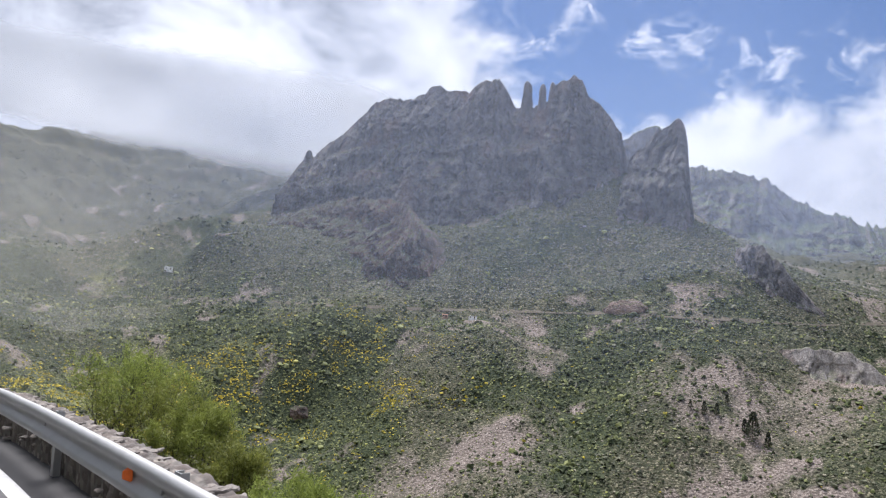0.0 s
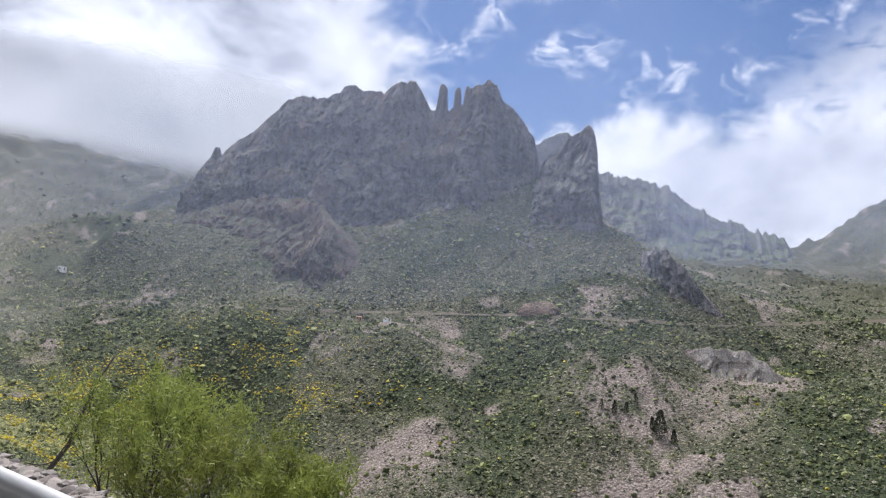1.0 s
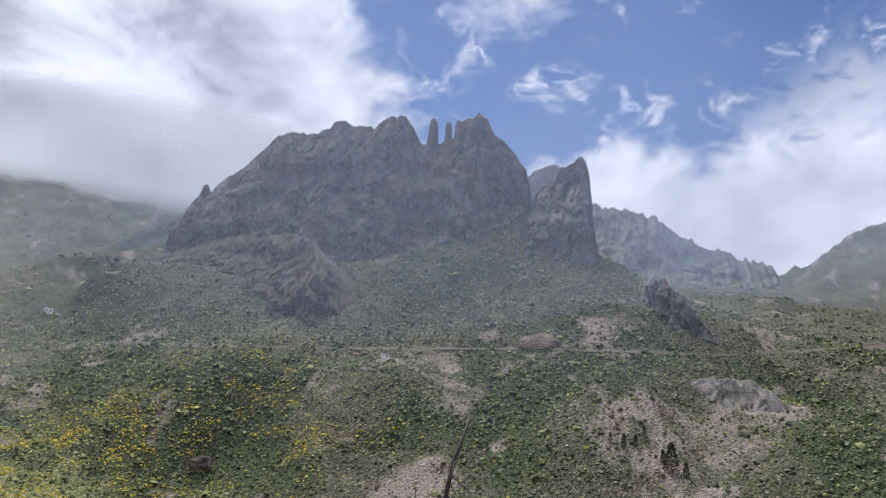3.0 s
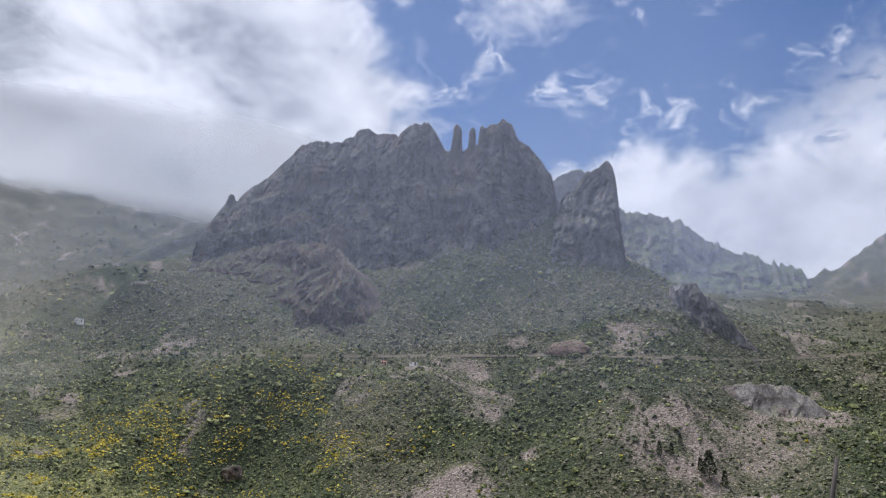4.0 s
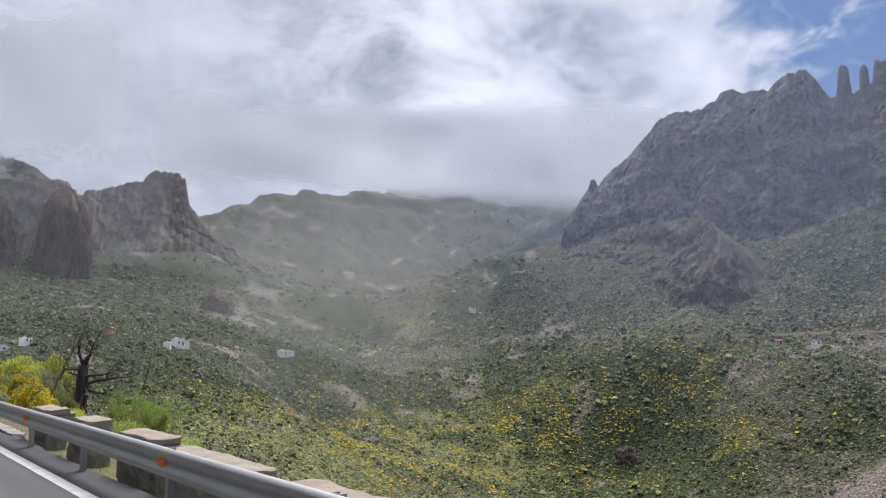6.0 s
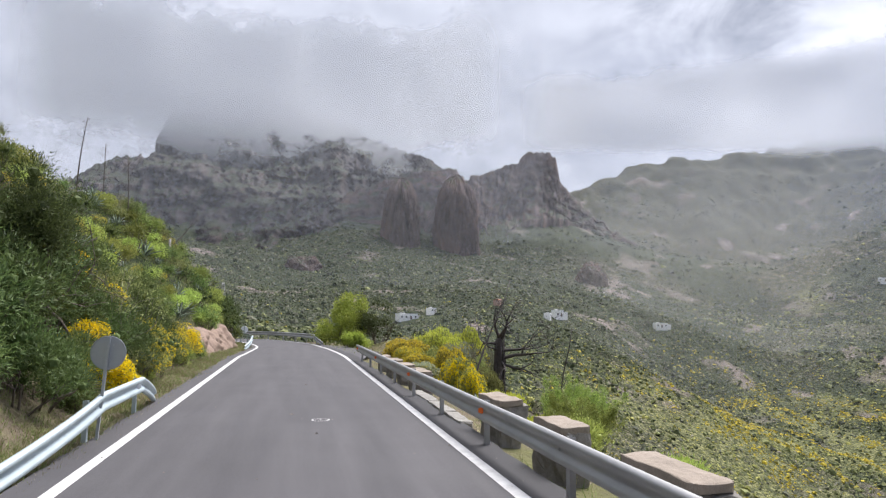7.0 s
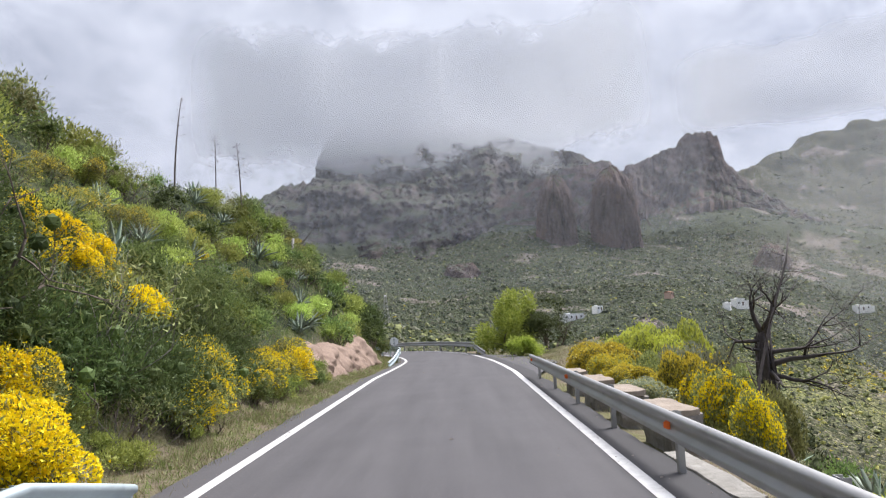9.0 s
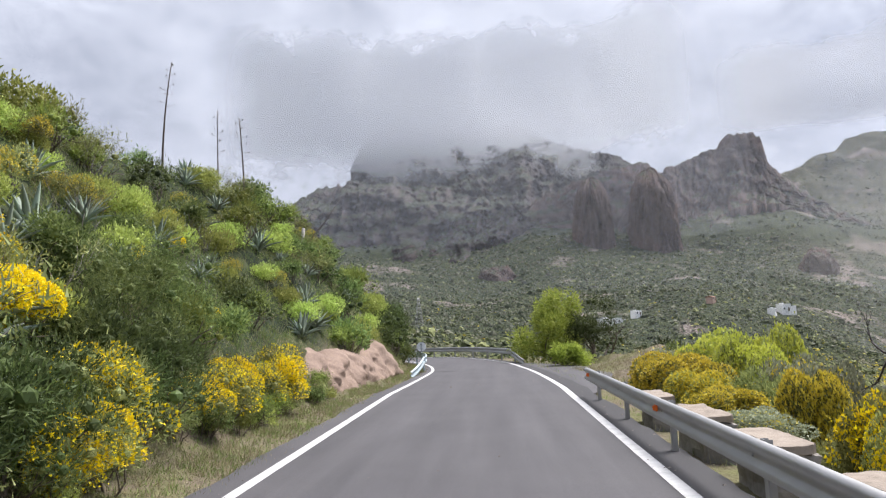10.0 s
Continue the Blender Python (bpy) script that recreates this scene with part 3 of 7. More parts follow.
def massif(name, crest, foot, back, step=1.6, relief=9.0, lean=0.8, mat=None, parent=None, shift=0.0, ragged=1.5, back_rows=14, tall=1.0, pleat=1.0, crag=1.0, steps=None, ledges=1.0, spurs=0.0):
    """A cliff between a foot line and a ragged crest, falling away behind to a back foot. All lines run the same way."""
    length = np.hypot(*np.diff(np.array(crest, float)[:, :2], axis=0).T).sum()
    nu = int(length / step) + 2
    u = np.linspace(0, 1, nu)
    c, _ = at_steps(crest, u)
    f, _ = at_steps(foot, u)
    b, _ = at_steps(back, u)
    c[:, 2] += ragged * (fbm(u * length / 7 + shift, u * 0 + shift, 4) + 0.55 * fbm(u * length / 2.6 + shift, u * 0 + 3, 3))
    height = (c[:, 2] - f[:, 2]).max()
    nv = int(height * tall / step) + 2
    fine = min(1.0, 1.3 / step) ** 2
    v = np.linspace(0, 1, nv)
    way = c[:, :2] - f[:, :2]
    way = way / np.maximum(np.linalg.norm(way, axis=1), 1e-6)[:, None]
    rows = [np.column_stack([f[:, :2], f[:, 2] - 45.0])]
    for k in v:
        z = f[:, 2] + (c[:, 2] - f[:, 2]) * k
        s = u * length + shift
        shelf = (0.02 + 0.05 * crag) * fbm(s / 60, z / 26 + shift, 3) * math.sin(math.pi * k)
        run = k ** lean if steps is None else float(np.interp(k, *zip(*steps)))
        h = np.clip(run + shelf, -0.2, 1.15)
        warp = 9 * fbm(s / 50, z / 40 + shift, 2)
        warp = warp * 0.6 + 5 * crag * fbm(s / 17, z / 15 + shift, 3)
        d = ridged((s + warp) / 46, z / 210 + shift, 2) * 0.7 + ridged((s + warp) / 17, z / 90 + shift, 3) * 0.55 + (ridged((s + warp) / 6.5, z / 42, 3) * 0.42 + ridged(s / 2.7 + 4, z / 20, 2) * 0.16) * fine
        d = d * pleat + plates(fbm(s / 38 + 5, z / 30 + shift, 5), 5) * 0.75 * crag + plates(fbm(s / 11 + z / 40, z / 9 + shift, 4), 4) * 0.36 * crag
        d = d + plates(fbm(s / 5.5 - z / 30, z / 7 + shift, 3), 3) * 0.20 * fine
        # clefts
        d = d - 0.62 * np.exp(-(fbm((s + warp) / 15 + 9, z / 70 + shift, 4) / 0.07) ** 2) - 0.34 * fine * np.exp(-(fbm((s + warp) / 6 + 2, z / 18 + shift, 3) / 0.08) ** 2)
        # broken ledges, deeper where the rock is softer
        ledge = (z / 19 + 1.6 * fbm(s / 55, z / 60 + shift, 3)) % 1.0
        d = d - (0.30 * crag * ledges) * smooth(ledge, 0.62, 0.95) * smooth(fbm(s / 27 + 3, z / 21, 3), -0.25, 0.35) + fbm(s / 3.4, z / 4.0, 3) * 0.16 * fine
        taper = (1 - 0.75 * k ** 5) * (1 + 0.5 * (1 - k) ** 3)
        if spurs:
            d = d + spurs * (ridged((s + 2 * warp) / 120, z / 300 + shift + 4, 2) * math.sin(math.pi * min(1.0, k * 1.1)) ** 0.8 - 0.3)
        xy = f[:, :2] + (c[:, :2] - f[:, :2]) * h[:, None] - way * (relief * d * taper)[:, None]
        rows.append(np.column_stack([xy, z]))
    for k in np.linspace(0, 1, back_rows + 1)[1:]:
        p = c + (b - c) * k
        p[:, 2] = c[:, 2] + (b[:, 2] - c[:, 2]) * k ** 0.8 + relief * 0.4 * fbm(u * length / 25 + shift, u * 0 + k * 5, 3)
        rows.append(p)
    verts = np.stack(rows, 0).reshape(-1, 3)
    return mesh_object(name, verts, grid_faces(len(rows), nu), mat, parent)


def spire(name, x, y, z0, z1, rx, ry, mat, parent, seed=0):
    """A weathered rock needle with a blunt top."""
    n, m = 22, 30
    rows = []
    for k in np.linspace(0, 1, m):
        z = z0 + (z1 - z0) * k
        a = np.linspace(0, 2 * math.pi, n, endpoint=False)
        w = (1.35 - 0.78 * k) * math.sqrt(max(0.0, 1 - max(0.0, (k - 0.82) / 0.18) ** 2.2)) + 0.02
        r = 1 + 0.22 * fbm(np.cos(a) * 1.6 + seed, np.sin(a) * 1.6 + z / 9, 4)
        rows.append(np.column_stack([x + rx * w * r * np.cos(a), y + ry * w * r * np.sin(a) + 0.6 * math.sin(k * 5 + seed), np.full(n, z)]))
    v = np.stack(rows, 0).reshape(-1, 3)
    return mesh_object(name, v, grid_faces(m, n, True), mat, parent)


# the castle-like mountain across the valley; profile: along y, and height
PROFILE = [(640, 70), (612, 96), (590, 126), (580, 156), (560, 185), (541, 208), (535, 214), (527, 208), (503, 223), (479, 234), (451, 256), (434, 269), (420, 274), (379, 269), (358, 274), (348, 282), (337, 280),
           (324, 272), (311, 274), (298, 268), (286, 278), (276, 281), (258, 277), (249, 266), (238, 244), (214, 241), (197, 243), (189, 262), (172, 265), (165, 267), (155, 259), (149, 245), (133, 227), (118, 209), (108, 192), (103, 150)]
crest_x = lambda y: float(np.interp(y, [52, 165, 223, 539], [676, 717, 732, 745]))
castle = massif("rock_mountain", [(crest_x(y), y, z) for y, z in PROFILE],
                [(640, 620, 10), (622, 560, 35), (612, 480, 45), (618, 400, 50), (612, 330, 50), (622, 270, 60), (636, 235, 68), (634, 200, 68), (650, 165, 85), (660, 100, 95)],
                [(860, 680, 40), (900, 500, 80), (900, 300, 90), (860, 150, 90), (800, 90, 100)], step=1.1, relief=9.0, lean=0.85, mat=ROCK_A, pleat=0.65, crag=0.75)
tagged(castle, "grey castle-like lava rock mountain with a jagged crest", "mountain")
spire("needle", 731, 223.5, 205, 272.5, 7.0, 6.9, ROCK_A, castle, 1)
spire("needle", 726, 202.5, 205, 265, 5.5, 5.2, ROCK_A, castle, 4)
spire("needle", 722, 190, 205, 264.5, 5.0, 4.8, ROCK_A, castle, 9)
spire("knob", 744, 535, 190, 217, 7.0, 4.5, ROCK_A, castle, 6)
massif("tower", [(700, 112, 120), (695, 101, 166), (690, 92, 173), (686, 82, 178), (682, 71, 190), (679, 60, 193), (676, 51, 200), (676, 46, 194), (676, 42, 178), (677, 41, 150), (680, 36, 100), (684, 30, 70)],
       [(640, 125, 92), (628, 100, 78), (618, 75, 66), (614, 55, 64), (618, 38, 70), (640, 20, 60)],
       [(740, 125, 100), (740, 90, 100), (735, 60, 90), (725, 30, 70)], step=1.1, relief=9.0, lean=0.75, mat=ROCK_A, parent=castle, shift=40, ragged=1.8, crag=0.7, pleat=1.1)
massif("buttress", [(655, 505, 114), (656, 457, 124), (658, 417, 132), (656, 383, 132), (648, 340, 126), (632, 312, 116), (598, 297, 102), (582, 280, 98), (572, 262, 82), (568, 252, 62), (566, 240, 42)],
       [(572, 470, 62), (558, 430, 50), (551, 395, 42), (548, 362, 36), (541, 330, 28), (529, 292, 18), (520, 270, 14), (520, 256, 13), (524, 242, 14), (536, 224, 18)],
       [(720, 520, 100), (720, 420, 130), (700, 340, 120), (650, 290, 90), (620, 240, 70)], step=1.0, relief=8.5, lean=0.85, mat=ROCK_B, parent=castle, shift=90, ragged=2.5, pleat=0.6, crag=1.1)

fin = massif("rock_outcrop", [(622, 4, 50), (606, -6, 66), (596, -17, 71), (590, -27, 66), (584, -36, 54), (578, -46, 42), (574, -58, 24), (572, -72, 10)],
             [(596, 10, 40), (584, -8, 34), (577, -22, 28), (571, -36, 18), (567, -52, 8), (566, -75, 0)],
             [(650, 0, 30), (640, -30, 30), (630, -60, 20), (612, -80, 8)], step=1.0, relief=6.0, lean=0.6, mat=ROCK_A, shift=140, ragged=2.4)
tagged(fin, "dark jagged rock rib on the green slope", "rock outcrop", "rock outcrops of the slope")


def boulder(name, x, y, z, sx, sy, sz, mat, seed, turn=0.0):
    """A rounded broken rock."""
    bm = bmesh.new()
    bmesh.ops.create_icosphere(bm, subdivisions=4, radius=1.0)
    off = Vector((seed * 3.7, seed * 1.9, seed * 5.1))
    for p in bm.verts:
        q = p.co.copy()
        k = 1 + 0.30 * noise.noise(q * 1.3 + off) + 0.16 * noise.noise(q * 3.1 + off) + 0.07 * noise.noise(q * 7.5 + off)
        p.co = Vector((q.x * sx, q.y * sy, q.z * sz)) * k
    me = bpy.data.meshes.new(name)
    bm.to_mesh(me)
    bm.free()
    me.materials.append(mat)
    ob = new(name, me)
    ob.matrix_world = pose(x, y, z, 0, 0, turn)
    return ob


RED_EARTH = rock_material("reddish_earth", (0.34, 0.25, 0.215), (0.36, 0.235, 0.19), (0.12, 0.12, 0.07), 0.5, 2.0, 1.0)
tagged(boulder("rock_outcrop", 527, 63, 12, 7, 17, 8.0, RED_EARTH, 3), "reddish-brown bare earth cut above the contour track", "rock outcrop", "rock outcrops of the slope")
ledge = massif("rock_outcrop", [(492, -30, -14), (488, -40, -9), (486, -55, -7.5), (486, -74, -8), (484, -86, -13), (480, -98, -24)],
               [(478, -30, -24), (474, -42, -24), (471, -57, -25), (470, -76, -27), (468, -90, -33), (466, -102, -42)],
               [(505, -32, -12), (504, -60, -11), (502, -80, -14), (496, -100, -26)], step=0.9, relief=2.6, lean=0.55, mat=PALE_ROCK, shift=240, ragged=1.2, back_rows=6)
tagged(ledge, "grey flat-topped rock ledge on the brown spur", "rock outcrop", "rock outcrops of the slope")
tagged(boulder("rock_outcrop", 386, 250, -66, 5, 7, 5, ROCK_B, 8), "brown boulder among yellow-flowering bushes", "rock outcrop", "rock outcrops of the slope")
tagged(boulder("rock_outcrop", 566, 494, 74, 12, 26, 10, PALE_ROCK, 11, 12), "pale bare rock slab at the foot of the cliff", "rock outcrop", "rock outcrops of the slope")
tagged(boulder("rock_outcrop", 247, 409, -47, 8, 10, 5, ROCK_B, 13), "dark boulder on the yellow-flowering slope", "rock outcrop", "rock outcrops of the slope")

# the broad mountain ahead of the road, its head in cloud
north = massif("rock_mountain", [(-420, 1165, 150), (-358, 1150, 203), (-319, 1150, 224), (-292, 1140, 236), (-270, 1136, 244), (-240, 1135, 250), (-228, 1135, 231), (-212, 1130, 250), (-203, 1122, 300), (-190, 1118, 318),
                                (-157, 1110, 340), (-82, 1100, 348), (7, 1080, 330), (60, 1065, 305), (83, 1060, 292), (122, 1040, 266), (180, 1000, 240), (206, 980, 218), (230, 930, 190), (262, 900, 160)],
               [(-420, 780, 72), (-300, 730, 64), (-200, 700, 60), (-100, 690, 58), (0, 694, 60), (50, 715, 70), (90, 765, 92), (180, 810, 104), (250, 835, 98)],
               [(-450, 1400, 150), (-200, 1400, 200), (100, 1300, 200), (330, 1100, 160)], step=1.9, relief=21, mat=ROCK_NORTH, shift=300, ragged=3.5, tall=1.2, pleat=1.1, crag=0.8, ledges=0.1, spurs=3.0,
               steps=[(0.0, 0.0), (0.30, 0.42), (0.55, 0.68), (0.75, 0.80), (1.0, 1.0)])
tagged(north, "broad brown rock mountain with its summit in cloud", "mountain")
massif("ridge", [(20, 905, 132), (45, 880, 150), (75, 850, 160), (110, 830, 172), (150, 825, 182), (190, 830, 186), (230, 880, 170)],
       [(-10, 860, 126), (30, 815, 116), (80, 790, 112), (130, 780, 112), (180, 790, 115), (240, 830, 120)],
       [(60, 960, 150), (150, 940, 150), (250, 920, 150)], step=2.4, relief=9, lean=0.8, mat=ROCK_B, parent=north, shift=350, ragged=3)
butte = massif("rock_butte", [(92, 746, 72), (98, 748, 92), (106, 752, 112), (121, 758, 118), (129, 766, 104), (136, 772, 92), (143, 768, 108), (160, 766, 142), (186, 772, 158), (200, 780, 166), (215, 790, 174), (244, 800, 187), (264, 805, 193),
                              (271, 808, 203), (278, 810, 207), (300, 812, 211), (316, 814, 203), (322, 816, 176), (336, 818, 160), (362, 800, 128), (405, 770, 92)],
               [(90, 722, 68), (98, 716, 70), (110, 714, 70), (129, 718, 72), (138, 738, 84), (147, 722, 76), (170, 714, 68), (192, 714, 68), (215, 732, 84), (245, 755, 108), (275, 765, 118), (310, 772, 120), (345, 775, 110), (400, 745, 74)],
               [(100, 800, 110), (180, 860, 130), (260, 880, 140), (330, 870, 130), (420, 800, 80)], step=1.7, relief=9, lean=0.6, mat=ROCK_B, shift=500, ragged=2.6, pleat=1.1, crag=0.7)


def column(x, y, z0, z1, rx, ry, seed):
    """A blunt pillar of rock with clefts down its sides."""
    n, m = 150, 90
    a = np.linspace(0, 2 * math.pi, n, endpoint=False)
    rows = []
    for k in np.linspace(0, 1, m):
        z = z0 + (z1 - z0) * k
        w = (1.16 - 0.30 * k) * max(0.0, 1 - max(0.0, (k - 0.70) / 0.30) ** 2.4) ** 0.5 + 0.01
        u, v = np.cos(a) * 2.4 + seed, np.sin(a) * 2.4
        r = 1 + 0.20 * plates(fbm(u, v + z / 60, 4), 4) + 0.07 * ridged(u * 2.2, v * 2.2 + z / 26, 3) - 0.16 * np.exp(-(fbm(u * 2.6 + 7, v * 2.6 + z / 90, 3) / 0.09) ** 2) + 0.05 * plates(fbm(u * 5, v * 5 + z / 9, 3), 3)
        rows.append(np.column_stack([x + rx * w * r * np.cos(a), y + ry * w * r * np.sin(a) + 10 * k, np.full(n, z + (4 * fbm(np.cos(a) * 2 + seed, np.sin(a) * 2, 3) if k > 0.75 else 0))]))
    mesh_object("pillar", np.stack(rows).reshape(-1, 3), grid_faces(m, n, True), ROCK_B, butte)


column(105, 698, 30, 145, 18.6, 28, 3.0)
column(163, 700, 30, 151, 22.2, 30, 8.0)
tagged(butte, "reddish-brown stepped rock butte with sheer buttresses", "mountain")
tagged(boulder("rock_outcrop", 268, 600, 34, 16, 10, 20, ROCK_B, 21), "dark rocky bluff low on the valley side", "rock outcrop", "rock outcrops of the slope")
tagged(boulder("rock_outcrop", 5, 620, 40, 16, 12, 16, ROCK_B, 23), "brown rocky knoll below the mountain", "rock outcrop", "rock outcrops of the slope")

# craggy ridges beyond the castle mountain
crag = massif("rock_ridge", [(1575, 380, 345), (1555, 300, 343), (1530, 220, 338), (1498, 135, 329), (1497, 70, 316), (1497, 20, 303), (1497, 6, 296), (1497, -14, 272), (1496, -60, 246), (1495, -95, 226), (1494, -123, 222), (1492, -150, 206), (1490, -190, 194), (1470, -225, 160), (1440, -240, 110)],
              [(1400, 380, 180), (1350, 220, 160), (1310, 100, 140), (1290, 0, 110), (1285, -100, 92), (1285, -195, 80), (1340, -260, 70)],
              [(1800, 380, 200), (1800, 100, 180), (1750, -200, 150), (1600, -300, 100)], step=2.8, relief=13, lean=0.7, mat=ROCK_FAR, shift=700, ragged=6, pleat=0.8, crag=0.7)
tagged(crag, "hazy grey craggy rock ridge in the distance", "mountain", "distant ridges")
dome = massif("rock_ridge", [(975, 225, 215), (978, 190, 248), (982, 165, 266), (984, 140, 279), (987, 122, 277), (988, 108, 250), (988, 98, 190), (985, 92, 120)],
              [(905, 225, 120), (905, 165, 120), (905, 130, 120), (910, 105, 90)], [(1100, 225, 120), (1100, 150, 120), (1080, 120, 80)], step=3.0, relief=7, lean=0.7, mat=ROCK_FAR, shift=820, ragged=2.0)
tagged(dome, "hazy rounded rock summit behind the mountain", "mountain", "distant ridges")

# ---- cloud, and tinted see-through sheets imitating haze in the valley ----
def veil_material(name, tone, most, scale, seed, lo=0.42, hi=0.7, full=0.5, punch=0.0, fade=0.12, lift=0.75):
    """A veil for cloud, mist and painted haze: mostly see-through, thicker in drifting wisps; fades out towards the
    sheet's edges by its own layout.
    """
    m = bpy.data.materials.new(name)
    m.use_nodes = True
    t = m.node_tree
    t.nodes.clear()
    n = Nodes(t)
    tc = n.put("ShaderNodeTexCoord")
    pos = n.put("ShaderNodeNewGeometry").outputs["Position"]
    uv = n.put("ShaderNodeSeparateXYZ", {0: tc.outputs["UV"]})
    moved = n.vector("ADD", n.vector("MULTIPLY", pos, (1, 1, 1.5)), (seed * 37.0, seed * 91.0, seed * 13.0))
    a = n.noise(moved, scale, 7, 0.58, 0.5)
    b = n.noise(moved, scale * 4.5, 5, 0.6, 0.3)
    v = n.math("MULTIPLY_ADD", n.math("ADD", n.math("MULTIPLY", a, 0.7), n.math("MULTIPLY", b, 0.3)), 1.0 + punch, -0.5 * punch)
    rise = n.math("MULTIPLY", n.step(uv.outputs[1], 0.0, full), n.step(uv.outputs[1], 1.0, 0.62))
    ends = n.math("MULTIPLY", n.step(uv.outputs[0], 0.0, fade), n.step(uv.outputs[0], 1.0, 1.0 - fade))
    shape = n.math("MULTIPLY", rise, ends)
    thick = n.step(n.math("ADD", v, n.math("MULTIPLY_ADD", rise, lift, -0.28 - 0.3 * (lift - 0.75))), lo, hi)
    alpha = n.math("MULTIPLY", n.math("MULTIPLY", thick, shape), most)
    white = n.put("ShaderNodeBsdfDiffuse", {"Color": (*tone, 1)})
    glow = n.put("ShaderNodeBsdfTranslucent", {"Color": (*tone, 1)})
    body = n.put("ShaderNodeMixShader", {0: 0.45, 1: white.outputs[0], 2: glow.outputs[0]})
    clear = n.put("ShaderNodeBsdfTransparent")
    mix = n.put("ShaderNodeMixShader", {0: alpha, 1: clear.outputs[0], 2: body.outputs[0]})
    n.put("ShaderNodeOutputMaterial", {0: mix.outputs[0]})
    return m


def veil_sheet(name, path, low, high, mat, label):
    """A drifting veil, for cloud, mist and painted haze, along a line, between two heights."""
    p = spline([(x, y, 0) for x, y in path], 25.0)
    nu, nv = len(p), 14
    base = np.linspace(low[0], low[1], nu) if isinstance(low, tuple) else np.full(nu, float(low))
    rows, uv = [], []
    for j in range(nv):
        k = j / (nv - 1)
        wave = 10 * fbm(np.arange(nu) * 0.21, np.full(nu, k * 2.0), 2) * np.sin(np.linspace(0, math.pi, nu))
        rows.append(np.column_stack([p[:, 0] + wave, p[:, 1] + wave, base + (high - base) * k]))
        uv.append(np.column_stack([np.linspace(0, 1, nu), np.full(nu, k)]))
    ob = mesh_object(name, np.stack(rows).reshape(-1, 3), grid_faces(nv, nu), mat)
    uv = np.stack(uv).reshape(-1, 2)
    layer = ob.data.uv_layers.new(name="sheet")
    idx = np.zeros(len(ob.data.loops), np.int32)
    ob.data.loops.foreach_get("vertex_index", idx)
    layer.data.foreach_set("uv", uv[idx].astype(np.float32).ravel())
    return tagged(ob, label, "mist", kind="structure")


arc = lambda stops: [(r * math.sin(radians(a)), r * math.cos(radians(a)) - 16) for a, r in stops]
CLOUD_1 = veil_material("cloud_wisps", (0.80, 0.82, 0.86), 0.97, 0.0095, 1, 0.40, 0.84, 0.40, 2.5, lift=1.2)
CLOUD_2 = veil_material("cloud_bank", (0.78, 0.80, 0.84), 0.97, 0.0045, 2, 0.36, 0.66, 0.24, 0.7)
# Haze sheets: their bluish tint imitates the paling of distant slopes.
HAZE_NEAR = veil_material("cliff_haze_tint", (0.60, 0.70, 0.94), 0.075, 0.0022, 7, 0.2, 0.95, 0.40, fade=0.3)
# Pale mist; its near-white tint also stands in for sun on the valley head.
MIST_PALE = veil_material("pale_brightening_mist", (0.86, 0.87, 0.88), 0.13, 0.0035, 9, 0.15, 0.95, 0.3, fade=0.36, punch=0.5)
# Painted haze that lightens and flattens the broad mountain and side ridge.
HAZE_NORTH = veil_material("mountain_haze_tint", (0.70, 0.73, 0.80), 0.06, 0.0030, 11, 0.1, 0.8, 0.25, fade=0.2)
HAZE_BACK = veil_material("thick_mountain_haze_tint", (0.68, 0.72, 0.80), 0.14, 0.0030, 15, 0.1, 0.8, 0.25, fade=0.2)
HAZE_SIDE = veil_material("side_valley_haze_tint", (0.58, 0.68, 0.92), 0.30, 0.0022, 21, 0.1, 0.8)
HAZE_FAR = veil_material("far_haze_tint", (0.60, 0.70, 0.94), 0.16, 0.0022, 5, 0.2, 0.95)
veil_sheet("backdrop_cloud", arc([(-22, 905), (-10, 895), (0, 890), (10, 880), (18, 860)]), 150, 430, CLOUD_1, "ragged grey cloud wrapped round the mountain top")
veil_sheet("backdrop_cloud", arc([(16, 1150), (26, 1140), (34, 1130), (42, 1130), (50, 1130), (62, 1180)]), (262, 178), 430, CLOUD_2, "grey cloud lying on the far ridge")
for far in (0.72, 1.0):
    veil_sheet("backdrop_haze_veil", arc([(a, d * far) for a, d in ((16, 640), (26, 610), (36, 600), (48, 640))]), -90, 150, MIST_PALE, "pale mist sheet that brightens the valley head as sunlight would")
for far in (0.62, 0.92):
    veil_sheet("backdrop_haze_veil", arc([(a, d * far) for a, d in ((-34, 660), (-20, 620), (-8, 600), (4, 600), (12, 590), (20, 600), (27, 620))]), -80, 430, HAZE_NORTH, "thin bluish sheet imitating haze before the broad mountain")
veil_sheet("backdrop_haze_veil", arc([(-34, 840), (-20, 800), (-8, 780), (4, 770), (12, 765), (20, 770), (27, 790)]), -20, 430, HAZE_BACK, "bluish sheet imitating haze between the buttresses and the broad mountain")
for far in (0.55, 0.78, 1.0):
    veil_sheet("backdrop_haze_veil", arc([(a, d * far) for a, d in ((36, 800), (48, 640), (58, 580), (70, 570), (82, 570), (92, 600), (104, 760))]), -130, 450, HAZE_NEAR, "thin bluish sheet imitating haze in front of the rock mountain")
veil_sheet("backdrop_haze_veil", arc([(20, 760), (27, 800), (34, 850), (44, 900), (51, 980), (58, 1100)]), -40, 400, HAZE_FAR, "thin bluish sheet imitating haze below the far ridge")
